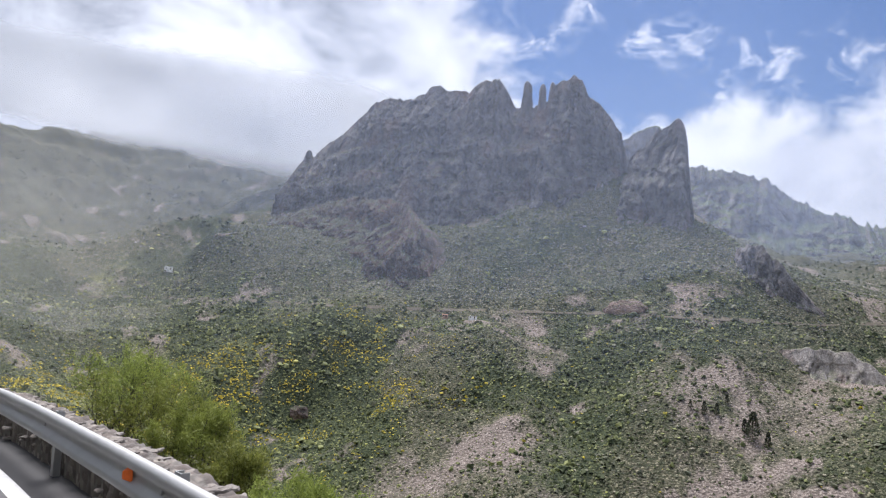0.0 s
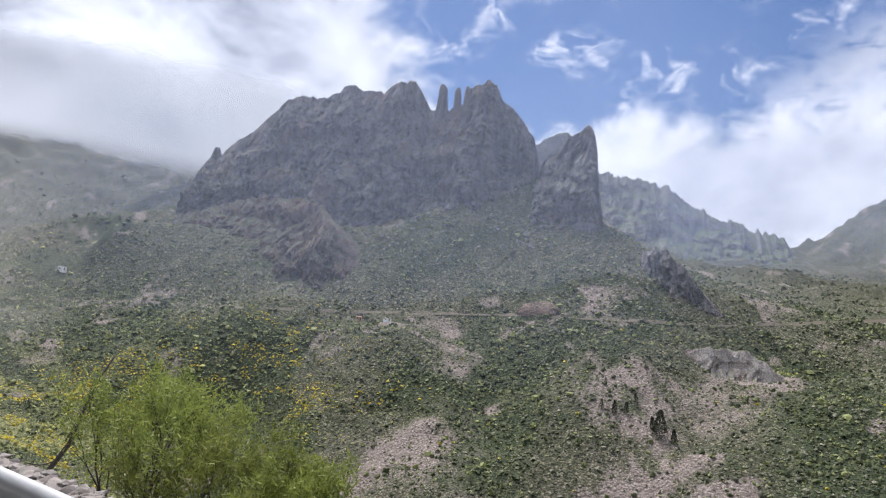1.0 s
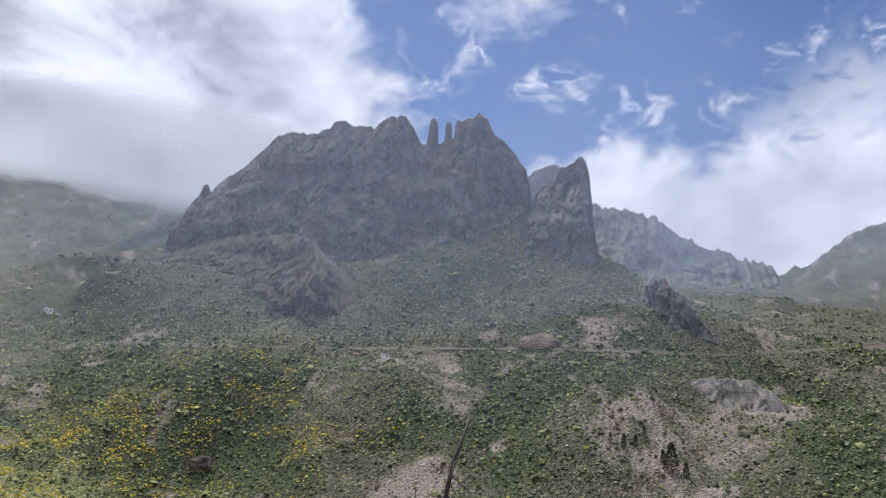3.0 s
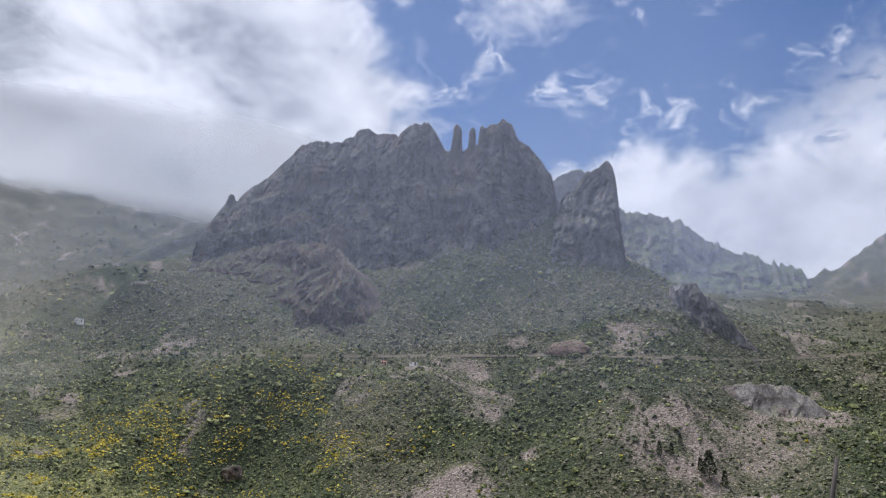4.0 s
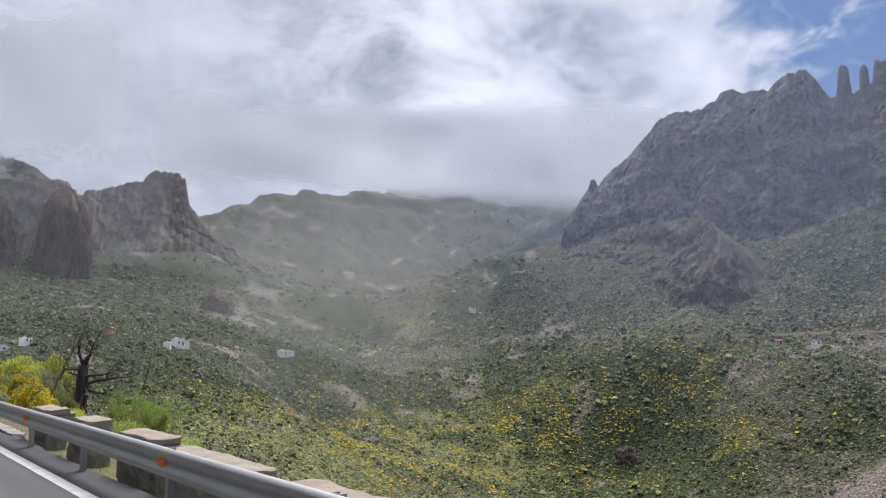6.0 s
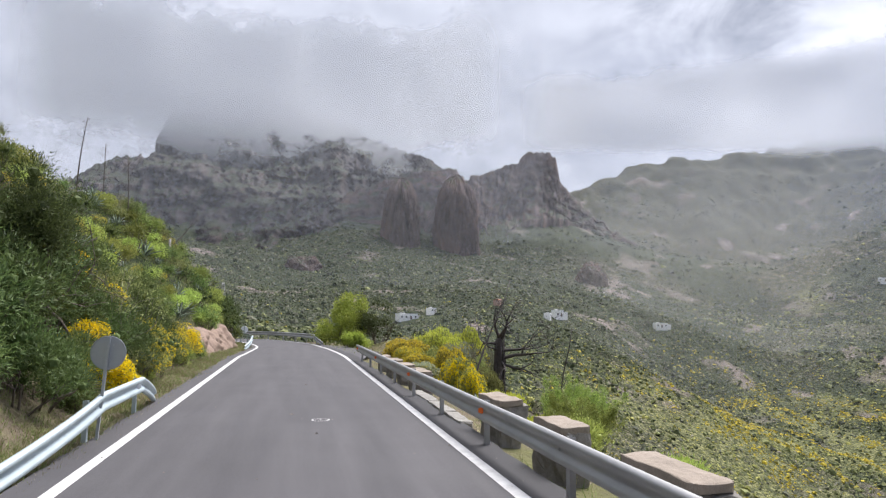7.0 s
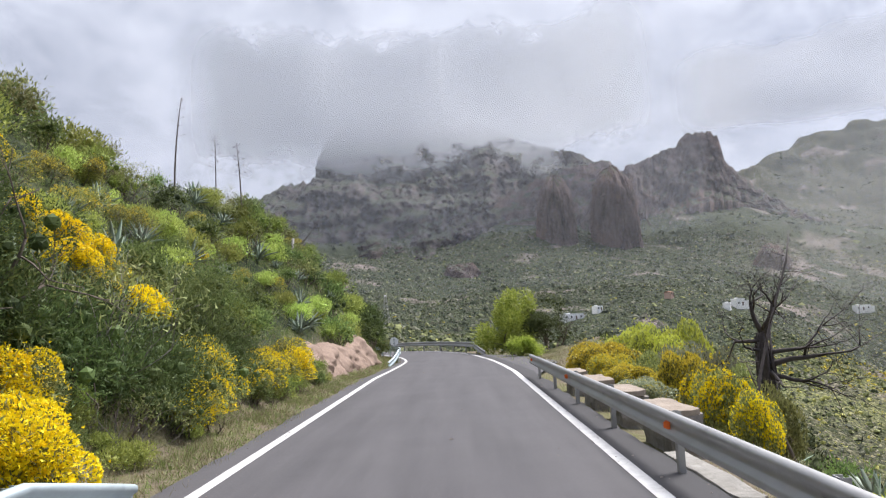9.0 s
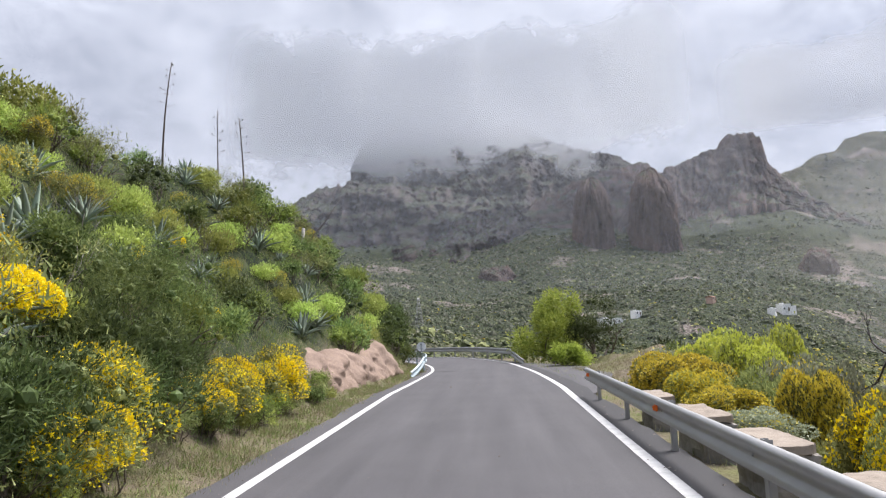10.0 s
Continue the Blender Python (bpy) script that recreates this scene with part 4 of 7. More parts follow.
veil_sheet("backdrop_haze_veil", arc([(64, 1000), (72, 900), (82, 860), (90, 830), (97, 720), (104, 660), (112, 660), (125, 800)]), -60, 420, HAZE_FAR, "thin bluish sheet imitating haze in the side valley")
veil_sheet("backdrop_haze_veil", arc([(86, 1300), (94, 1250), (104, 1230), (114, 1260), (130, 1400)]), -20, 420, HAZE_SIDE, "bluish sheet imitating haze before the far side ridge")

# ---- things along the road ----
def part(name, bm, mat, parent=None, label=""):
    me = bpy.data.meshes.new(name)
    bm.to_mesh(me)
    bm.free()
    me.materials.append(mat)
    ob = new(name, me)
    ob.parent = parent
    if label:
        ob["label"] = label
    return ob


def box(bm, cx, cy, cz, sx, sy, sz, bevel=0.0, turn=None):
    others = set(bm.verts)
    made = bmesh.ops.create_cube(bm, size=1.0)["verts"]
    for v in made:
        v.co = Vector((v.co.x * sx, v.co.y * sy, v.co.z * sz))
    if bevel:
        edges = list({e for v in made for e in v.link_edges})
        bmesh.ops.bevel(bm, geom=edges, offset=bevel, segments=2, affect="EDGES")
        made = [v for v in bm.verts if v not in others]
    m = Matrix.Translation((cx, cy, cz)) @ (turn or Matrix())
    bmesh.ops.transform(bm, matrix=m, verts=made)
    return made


def tube(bm, points, radii, sides=8, cap=True):
    """A tapered round bar through points."""
    pts = [Vector(p) for p in points]
    rings = []
    for i, p in enumerate(pts):
        d = (pts[min(i + 1, len(pts) - 1)] - pts[max(i - 1, 0)]).normalized()
        a = d.orthogonal().normalized()
        b = d.cross(a)
        if rings:
            # keep the rings in step
            ref = (rings[-1][0].co - pts[i - 1])
            a = (ref - d * ref.dot(d)).normalized()
            b = d.cross(a)
        rings.append([bm.verts.new(p + (a * math.cos(2 * math.pi * k / sides) + b * math.sin(2 * math.pi * k / sides)) * radii[i]) for k in range(sides)])
    for r, q in zip(rings, rings[1:]):
        for k in range(sides):
            f = bm.faces.new((r[k], r[(k + 1) % sides], q[(k + 1) % sides], q[k]))
            f.smooth = True
    if cap:
        bm.faces.new(list(reversed(rings[0])))
        bm.faces.new(rings[-1])


W_BEAM = [(0.0, 0.155), (0.045, 0.152), (0.078, 0.13), (0.083, 0.10), (0.075, 0.068), (0.02, 0.034), (0.012, 0.0), (0.02, -0.034), (0.075, -0.068), (0.083, -0.10), (0.078, -0.13), (0.045, -0.152), (0.0, -0.155)]


def beam(name, line, side, mat, parent):
    """A W-shaped rail along a line of centres; side points to the road."""
    wide = [(d * 1.1, h * 1.16) for d, h in W_BEAM]
    prof = wide + [(d - 0.012, h * 0.97) for d, h in reversed(wide)]
    n = len(prof)
    verts = []
    for p, s in zip(line, side):
        for d, h in prof:
            verts.append((p[0] + s[0] * d, p[1] + s[1] * d, p[2] + h))
    faces = grid_faces(len(line), n, True)
    ob = mesh_object(name, verts, faces, mat, parent)
    return ob


def rail_points(offset, y0, y1, height):
    """Centres of a rail beside the road, from one y to another, with the way to the road."""
    keep = (ROAD[:, 1] >= y0) & (ROAD[:, 1] <= y1)
    p = ROAD[keep].copy()
    s = ROAD_SIDE[keep]
    p[:, :2] += s * offset
    p[:, 2] += height
    return p, -np.sign(offset) * s


REFLECTOR = plain("orange_reflector", (0.85, 0.16, 0.02), 0.35, 0.0, 0.1, 40)
WHITE_MARK = plain("white_reflector", (0.75, 0.76, 0.74), 0.4, 0.0, 0.08, 40)


def rail_post(parent, x, y, z0, z1, s, mat):
    """A C-shaped sheet-steel post with its spacer and bolt behind the beam."""
    a = math.atan2(s[1], s[0])
    m = Matrix.Translation((x - s[0] * 0.10, y - s[1] * 0.10, 0)) @ Matrix.Rotation(a, 4, "Z")
    bm = bmesh.new()
    h = z1 - z0
    box(bm, 0, 0, (z0 + z1) / 2, 0.008, 0.12, h)
    box(bm, -0.04, 0.06, (z0 + z1) / 2, 0.08, 0.008, h)
    box(bm, -0.04, -0.06, (z0 + z1) / 2, 0.08, 0.008, h)
    bmesh.ops.transform(bm, matrix=m, verts=bm.verts)
    post = part("post", bm, mat, parent)
    bm = bmesh.new()
    box(bm, 0.05, 0, z1 - 0.14, 0.09, 0.10, 0.20, 0.008)
    bmesh.ops.transform(bm, matrix=m, verts=bm.verts)
    part("spacer", bm, mat, post)
    bm = bmesh.new()
    tube(bm, [(0.10, 0, z1 - 0.155), (0.135, 0, z1 - 0.155)], [0.022, 0.018], 8)
    bmesh.ops.transform(bm, matrix=m, verts=bm.verts)
    part("bolt", bm, mat, post)


def reflector(parent, x, y, z, s, mat, label):
    """A small folded marker in the valley of the beam."""
    a = math.atan2(s[1], s[0])
    bm = bmesh.new()
    v = [bm.verts.new(p) for p in ((0.02, -0.01, -0.075), (0.02, -0.01, 0.075), (0.10, 0.03, 0.035), (0.10, 0.03, -0.035), (0.03, 0.10, 0.06), (0.03, 0.10, -0.06))]
    bm.faces.new((v[0], v[3], v[2], v[1]))
    bm.faces.new((v[3], v[5], v[4], v[2]))
    bm.faces.new((v[0], v[1], v[4], v[5]))
    bm.faces.new((v[1], v[2], v[4]))
    bm.faces.new((v[0], v[5], v[3]))
    bmesh.ops.transform(bm, matrix=Matrix.Translation((x, y, z)) @ Matrix.Rotation(a, 4, "Z"), verts=bm.verts)
    part("reflector", bm, mat, parent, label)


def guard_rail(label, offset, y0, y1, mat, marks, mark_mat, mark_label, start_drop=False, end_drop=False, height=0.65, gap=4.1, first=0.9, group="guard rails", ramp=7, bend=7):
    rail = tagged(new("guard_rail"), label, "guard rail", group)
    p, s = rail_points(offset, y0, y1, height)
    if end_drop:
        k = np.clip((np.arange(len(p)) - (len(p) - 1 - bend)) / bend, 0, 1)
        p[:, 2] -= k * 0.58
        p[:, :2] -= s * (0.2 * k ** 2)[:, None]
    if start_drop:
        k = np.clip(1 - np.arange(len(p)) / ramp, 0, 1)
        p[:, 2] -= k * 0.58
        p[:, :2] -= s * (0.3 * k ** 2)[:, None]
    cut = np.round((p[:, 1] - first) / gap).astype(int)
    pieces = sorted(set(cut))
    for c in pieces:
        idx = np.nonzero(cut == c)[0]
        lo, hi = idx[0], min(idx[-1] + 2, len(p))
        if hi - lo >= 2:
            seg = p[lo:hi].copy()
            seg[:, :2] += s[lo:hi] * (0.004 if c % 2 else 0.0)
            beam("beam", seg, s[lo:hi], mat, rail)
    steps = np.concatenate([[0], np.cumsum(np.linalg.norm(np.diff(p[:, :2], axis=0), axis=1))])
    origin = np.interp(first, p[:, 1], steps) if p[0, 1] <= first <= p[-1, 1] else 0.3
    k = math.ceil((steps[0] - origin) / gap)
    while origin + k * gap <= steps[-1]:
        at = origin + k * gap
        q = [float(np.interp(at, steps, p[:, j])) for j in range(3)]
        w = s[int(np.argmin(np.abs(steps - at)))]
        ground = float(ground_height(np.array([q[0] - w[0] * 0.1]), np.array([q[1] - w[1] * 0.1]))[0])
        rail_post(rail, q[0], q[1], ground - 0.25, q[2] + 0.15, w, mat)
        k += 1
    for y in marks:
        j = int(np.argmin(np.abs(p[:, 1] - y)))
        reflector(rail, p[j, 0], p[j, 1], p[j, 2], s[j], mark_mat, mark_label)
    return rail


guard_rail("galvanised steel guard rail with orange reflectors above the valley", 3.42, -73, 22.9, STEEL, (-62.5, -54.7, -46.8, -37.5, -28.2, -19.8, -11.6, -3.4, 5.0, 13.7, 22.3), REFLECTOR, "orange folded reflector")
guard_rail("short pale galvanised guard rail ramped down at both ends", -3.52, -6.6, 5.3, STEEL_PALE, (1.6,), WHITE_MARK, "small white reflector", start_drop=True, end_drop=True, first=2.2, ramp=9, bend=5)
guard_rail("galvanised guard rail round the outside of the bend", 3.45, 42.6, 77.0, STEEL, (), WHITE_MARK, "", start_drop=True, first=46.0)
guard_rail("short pale guard rail on the inside of the bend", -3.45, 35.0, 68, STEEL_PALE, (), WHITE_MARK, "", start_drop=True, first=37.0)

# ---- road signs ----
SIGN_BACK = steel_material("grey_sign_metal", (0.46, 0.49, 0.50), 0.55)


def round_sign(label, x, y, z, size, facing, lean, back):
    sign = tagged(new("road_sign"), label, "road sign", "round road signs")
    sign.matrix_world = pose(x, y, 0, 0, lean, facing)
    bm = bmesh.new()
    r = size / 2
    n = 40
    prof = [(0.0, 0.0), (r - 0.03, 0.0), (r - 0.012, 0.004), (r, 0.012), (r, 0.026), (r - 0.012, 0.032), (r - 0.02, 0.02), (0.0, 0.016)]
    rings = [[bm.verts.new((max(d, 1e-4) * math.cos(2 * math.pi * k / n), -w, z + max(d, 1e-4) * math.sin(2 * math.pi * k / n))) for k in range(n)] for d, w in prof]
    for a, b in zip(rings, rings[1:]):
        for k in range(n):
            bm.faces.new((a[k], a[(k + 1) % n], b[(k + 1) % n], b[k]))
    part("disc", bm, back, sign)
    bm = bmesh.new()
    box(bm, 0.0, -0.07, (z + r) / 2 - 0.25, 0.05, 0.08, z + r + 0.45, 0.006)
    part("pole", bm, SIGN_BACK, sign)
    bm = bmesh.new()
    box(bm, 0.0, -0.03, z + r * 0.45, 0.16, 0.03, 0.035)
    box(bm, 0.0, -0.03, z - r * 0.45, 0.16, 0.03, 0.035)
    part("bracket", bm, SIGN_BACK, sign)
    return sign


round_sign("round road sign seen from its bare grey back", -3.52, -1.55, 1.59, 0.64, 0, 4, SIGN_BACK)
round_sign("small round road sign on a pole beside the bend", -4.4, 51.5, 1.05, 0.66, 0, 0, plain("white_sign_enamel", (0.92, 0.93, 0.94), 0.45))

# a ring of worn paint on the asphalt
bm = bmesh.new()
n = 36
for r0, r1 in ((0.22, 0.26), (0.0, 0.045)):
    inner = [bm.verts.new((max(r0, 1e-4) * math.cos(2 * math.pi * k / n), max(r0, 1e-4) * 0.95 * math.sin(2 * math.pi * k / n), 0)) for k in range(n)]
    outer = [bm.verts.new((r1 * math.cos(2 * math.pi * k / n), r1 * 0.95 * math.sin(2 * math.pi * k / n), 0)) for k in range(n)]
    for k in range(n):
        bm.faces.new((inner[k], inner[(k + 1) % n], outer[(k + 1) % n], outer[k]))
ring = part("road_mark", bm, PAINT)
ring.matrix_world = pose(0.66, 0.3, 0.006) @ Matrix.Diagonal((0.8, 0.8, 1, 1))
tagged(ring, "small white painted ring with a dot on asphalt", "road marking")


# ---- old parapet: stone blocks with ochre caps, and a rubble wall further back ----
def stone_material(name, lo, hi):
    m, n, bsdf = material(name)
    pos = n.put("ShaderNodeNewGeometry").outputs["Position"]
    a, b, c = n.noise(pos, 1.6, 5), n.noise(pos, 9.0, 6, 0.7), n.noise(pos, 60.0, 4)
    v = n.math("ADD", n.math("MULTIPLY", a, 0.4), n.math("ADD", n.math("MULTIPLY", b, 0.4), n.math("MULTIPLY", c, 0.2)))
    feed(n, bsdf, ramp(n, v, (0.32, lo), (0.68, hi)), 0.92, n.math("ADD", b, n.math("MULTIPLY", c, 0.4)), 0.8, 0.02)
    return m


CAP = stone_material("ochre_mortar_cap", (0.19, 0.155, 0.12), (0.42, 0.35, 0.28))
BLOCK = stone_material("weathered_block_mortar", (0.15, 0.135, 0.115), (0.38, 0.35, 0.31))
CONCRETE = stone_material("pale_concrete", (0.17, 0.16, 0.14), (0.40, 0.38, 0.34))
def rubble_material():
    """Field stones of mixed tone in grey mortar."""
    m, n, bsdf = material("mortared_rubble")
    pos = n.put("ShaderNodeNewGeometry").outputs["Position"]
    cell = n.put("ShaderNodeTexVoronoi", {"Vector": n.vector("ADD", pos, n.vector("MULTIPLY", n.put("ShaderNodeTexNoise", {"Vector": pos, "Scale": 9.0}).outputs["Color"], (0.06, 0.06, 0.06))), "Scale": 8.5})
    tone = n.put("ShaderNodeSeparateColor", {0: cell.outputs["Color"]}).outputs[0]
    grain = n.noise(pos, 45.0, 5, 0.7)
    stone = ramp(n, n.math("ADD", n.math("MULTIPLY", tone, 0.7), n.math("MULTIPLY", grain, 0.3)), (0.15, (0.075, 0.062, 0.055)), (0.85, (0.30, 0.265, 0.23)), (0.5, (0.14, 0.115, 0.10)))
    joint = n.step(cell.outputs["Distance"], 0.55, 0.8)
    col = n.mix(joint, stone, (0.15, 0.135, 0.12))
    h = n.math("SUBTRACT", n.math("MULTIPLY", grain, 0.3), cell.outputs["Distance"])
    feed(n, bsdf, col, 0.92, h, 0.9, 0.03)
    return m


WALL_STONE = rubble_material()
LIGHT_STONE = stone_material("pale_rubble", (0.11, 0.095, 0.085), (0.34, 0.30, 0.265))


def rough_box(bm, cx, cy, cz, sx, sy, sz, seed, amount=0.05, cuts=5, turn=0.0):
    """A block with worn, uneven faces."""
    others = set(bm.verts)
    made = bmesh.ops.create_cube(bm, size=1.0)["verts"]
    edges = list({e for v in made for e in v.link_edges})
    bmesh.ops.subdivide_edges(bm, edges=edges, cuts=cuts, use_grid_fill=True)
    made = [v for v in bm.verts if v not in others]
    rot = Matrix.Rotation(turn, 3, "Z")
    for v in made:
        p = Vector((v.co.x * sx, v.co.y * sy, v.co.z * sz))
        q = v.co * 2
        k = max(abs(q.x), abs(q.y), abs(q.z))
        sharp = sorted((abs(q.x), abs(q.y), abs(q.z)))
        if sharp[1] > 0.9:
            p *= 0.965
        w = noise.noise_vector(p * 2.2 + Vector((seed * 7.1, seed * 3.3, 0))) * amount + noise.noise_vector(p * 7 + Vector((seed, 0, seed))) * amount * 0.5
        v.co = rot @ (p + w) + Vector((cx, cy, cz))
    return made


def parapet_block(x, y0, y1, top, seed, label):
    block = tagged(new("parapet_block"), label, "stone block", "old parapet blocks")
    base = float(ground_height(np.array([x]), np.array([(y0 + y1) / 2]))[0])
    cut = top - 0.13
    bm = bmesh.new()
    rough_box(bm, x, (y0 + y1) / 2, (base - 0.7 + cut) / 2, 0.5, y1 - y0 - 0.06, cut - base + 0.7, seed, 0.09, 10, 0.03 * math.sin(seed * 3))
    part("body", bm, BLOCK, block)
    bm = bmesh.new()
    rough_box(bm, x - 0.02, (y0 + y1) / 2, top - 0.08, 0.50, y1 - y0 - 0.08, 0.12, seed + 3, 0.03, 10, 0.03 * math.sin(seed * 3))
    part("cap", bm, CAP, block, "ochre mortar cap")


for i, (y0, y1, top) in enumerate([(-31.5, -28.6, 0.62), (-27.2, -24.4, 0.64), (-23.3, -20.6, 0.66), (-19.8, -17.0, 0.62), (-16.3, -13.6, 0.6), (-12.8, -10.0, 0.62), (-9.6, -7.9, 0.72), (-6.0, -4.7, 0.74), (-2.75, -1.15, 0.75), (6.7, 8.4, 0.60),
                                   (9.9, 11.5, 0.60), (12.8, 14.6, 0.60), (16.4, 18.0, 0.56)]):
    side_x = float(np.interp((y0 + y1) / 2, ROAD[:, 1], ROAD[:, 0])) + 4.20
    parapet_block(side_x, y0, y1, top, i * 2.3 + 1, "old rubble-stone parapet block with an ochre mortar cap")

# concrete footing under the rail
footing = tagged(new("footing"), "cracked pale concrete footing under the guard rail", "concrete footing")
for i, (y0, y1) in enumerate([(-0.6, 1.2), (1.25, 3.3), (3.36, 6.4)]):
    bm = bmesh.new()
    rough_box(bm, 3.80 + 0.03 * i, (y0 + y1) / 2, -0.17, 0.34, y1 - y0, 0.42, i + 20, 0.03, 7)
    part("slab", bm, CONCRETE, footing)


def rubble_wall(y0, y1):
    """A low wall of field stones in mortar behind the rail."""
    wall = tagged(new("rubble_wall"), "low mortared rubble-stone parapet wall behind the guard rail", "stone wall")
    keep = (ROAD[:, 1] >= y0) & (ROAD[:, 1] <= y1)
    p, s = ROAD[keep], ROAD_SIDE[keep]
    prof = [(3.66, -0.9), (3.63, 0.3), (3.64, 0.5), (3.68, 0.64), (3.74, 0.66), (3.82, 0.665), (3.90, 0.66), (3.94, 0.62), (3.97, 0.58), (4.02, 0.40), (4.06, -1.6)]
    # finely uneven: field stones lost in the mortar
    fine = np.linspace(0, len(p) - 1, len(p) * 8)
    line = np.stack([np.interp(fine, np.arange(len(p)), p[:, k]) for k in range(3)], 1)
    way = np.stack([np.interp(fine, np.arange(len(p)), s[:, k]) for k in range(2)], 1)
    u = np.linspace(0, len(prof) - 1, 34)
    pd, ph = np.interp(u, np.arange(len(prof)), [q[0] for q in prof]), np.interp(u, np.arange(len(prof)), [q[1] for q in prof])
    v = []
    for d, h in zip(pd, ph):
        along = np.arange(len(fine)) * 0.0625
        lump = 0.030 * fbm(along * 5.0, along * 0 + (d + h) * 5.0, 3) + 0.035 * np.abs(fbm(along * 9.0 + 7, along * 0 + (d - h) * 9.0, 2))
        v.append(np.column_stack([line[:, 0] + way[:, 0] * (d + lump * 0.4), line[:, 1] + way[:, 1] * (d + lump * 0.4), line[:, 2] + h + lump - 0.02]))
    v = np.stack(v, 1).reshape(-1, 3)
    mesh_object("core", v, grid_faces(len(fine), len(pd)), WALL_STONE, wall)
    r = random.Random(5)
    shapes = []
    for k in range(6):
        bm = bmesh.new()
        bmesh.ops.create_icosphere(bm, subdivisions=2, radius=1.0)
        for q in bm.verts:
            q.co *= 1 + 0.35 * noise.noise(q.co * 1.5 + Vector((k * 5.0, 0, 0)))
            q.co.z = max(-0.6, min(0.55, q.co.z))
        me = bpy.data.meshes.new("stone")
        bm.to_mesh(me)
        bm.free()
        me.materials.append(LIGHT_STONE)
        shapes.append(me)
    for k in range(299):
        i = r.randrange(len(p))
        d = r.choice([r.uniform(3.68, 3.94), r.uniform(3.68, 3.94), 3.64])
        h = 0.648 if d > 3.66 else r.uniform(0.0, 0.6)
        ob = new("stone", r.choice(shapes))
        ob.parent = wall
        ob.matrix_world = Matrix.LocRotScale((p[i, 0] + s[i, 0] * d + r.uniform(-.2, .2) * ROAD_DIR[keep][i, 0], p[i, 1] + s[i, 1] * d, p[i, 2] + h), Euler((r.uniform(-.25, .25), r.uniform(-.25, .25), r.uniform(0, 6))),
                                              Vector((r.uniform(.05, .10), r.uniform(.04, .08), r.uniform(.018, .032))))


rubble_wall(-54, -37)


# grit and small chips along the road's edges
def road_grit():
    r = np.random.default_rng(17)
    n = 420
    i = r.integers(0, len(ROAD), n * 3)
    i = i[(ROAD[i, 1] > -20) & (ROAD[i, 1] < 40)][:n]
    d = np.where(r.random(len(i)) < 0.75, np.where(r.random(len(i)) < 0.5, -1, 1) * r.uniform(2.9, 3.6, len(i)), r.uniform(-2.8, 2.8, len(i)))
    at = np.stack([ROAD[i, 0] + ROAD_SIDE[i, 0] * d + r.uniform(-.2, .2, len(i)), ROAD[i, 1] + ROAD_SIDE[i, 1] * d + r.uniform(-.3, .3, len(i)), ROAD[i, 2] + 0.0], 1)
    base = np.array([(1, 0, 0), (0.2, 0.9, 0), (-0.9, 0.3, 0), (-0.3, -0.9, 0), (0.1, 0.0, 0.7)])
    f = np.array([(0, 1, 4), (1, 2, 4), (2, 3, 4), (3, 0, 4)])
    k = np.exp(r.normal(math.log(0.014), 0.5, len(i)))[:, None, None]
    v = at[:, None, :] + (base[None] + r.normal(0, 0.2, (len(i), 5, 3)) * (1, 1, 0.3)) * k
    ob = mesh_object("loose_chips", v.reshape(-1, 3), (f[None] + (np.arange(len(i)) * 5)[:, None, None]).reshape(-1, 3), LIGHT_STONE, None, False)
    tagged(ob, "small pale stone chips scattered on the asphalt", "gravel", kind="stuff")


road_grit()

# ---- plants ----
LEAF_GREEN = leafy("shrub_leaves", (0.053, 0.090, 0.026), (0.298, 0.370, 0.120), through=0.35)
LEAF_DARK = leafy("dark_evergreen_leaves", (0.031, 0.051, 0.017), (0.161, 0.212, 0.068), through=0.35)
LEAF_FINE = leafy("fine_green_shoots", (0.094, 0.132, 0.028), (0.376, 0.427, 0.101), through=0.35)
LEAF_OLIVE = leafy("broom_shoots", (0.109, 0.127, 0.042), (0.411, 0.423, 0.158), through=0.35)
LEAF_LIGHT = leafy("spurge_leaves", (0.242, 0.302, 0.067), (0.605, 0.659, 0.188), through=0.3)
LEAF_FRESH = leafy("fresh_light_leaves", (0.18, 0.25, 0.035), (0.50, 0.56, 0.11), through=0.4, own=0.2)
FLOWER = leafy("yellow_broom_flowers", (0.84, 0.60, 0.002), (0.97, 0.82, 0.015), 0.55, through=0.3, own=0.15)
DULL_FLOWER = leafy("fading_yellow_flowers", (0.46, 0.37, 0.04), (0.78, 0.62, 0.08), 0.6, through=0.25, own=0.2)
LEAF_GREY = leafy("grey_green_shoots", (0.15, 0.165, 0.10), (0.40, 0.41, 0.28), through=0.3)
LEAF_LIME = leafy("lime_spurge_heads", (0.42, 0.46, 0.05), (0.72, 0.74, 0.16), through=0.3, own=0.2)
AGAVE = leafy("agave_leaves", (0.15, 0.20, 0.14), (0.33, 0.38, 0.30), 0.5, through=0.0)
BARK = plain("grey_brown_bark", (0.12, 0.095, 0.075), 0.9, 0, 0.35, 9, 0.5)
DEAD = plain("charred_dead_wood", (0.055, 0.045, 0.042), 0.9, 0, 0.4, 9, 0.5)
STALK = plain("dry_agave_stalk", (0.11, 0.085, 0.07), 0.85, 0, 0.3, 8, 0.4)


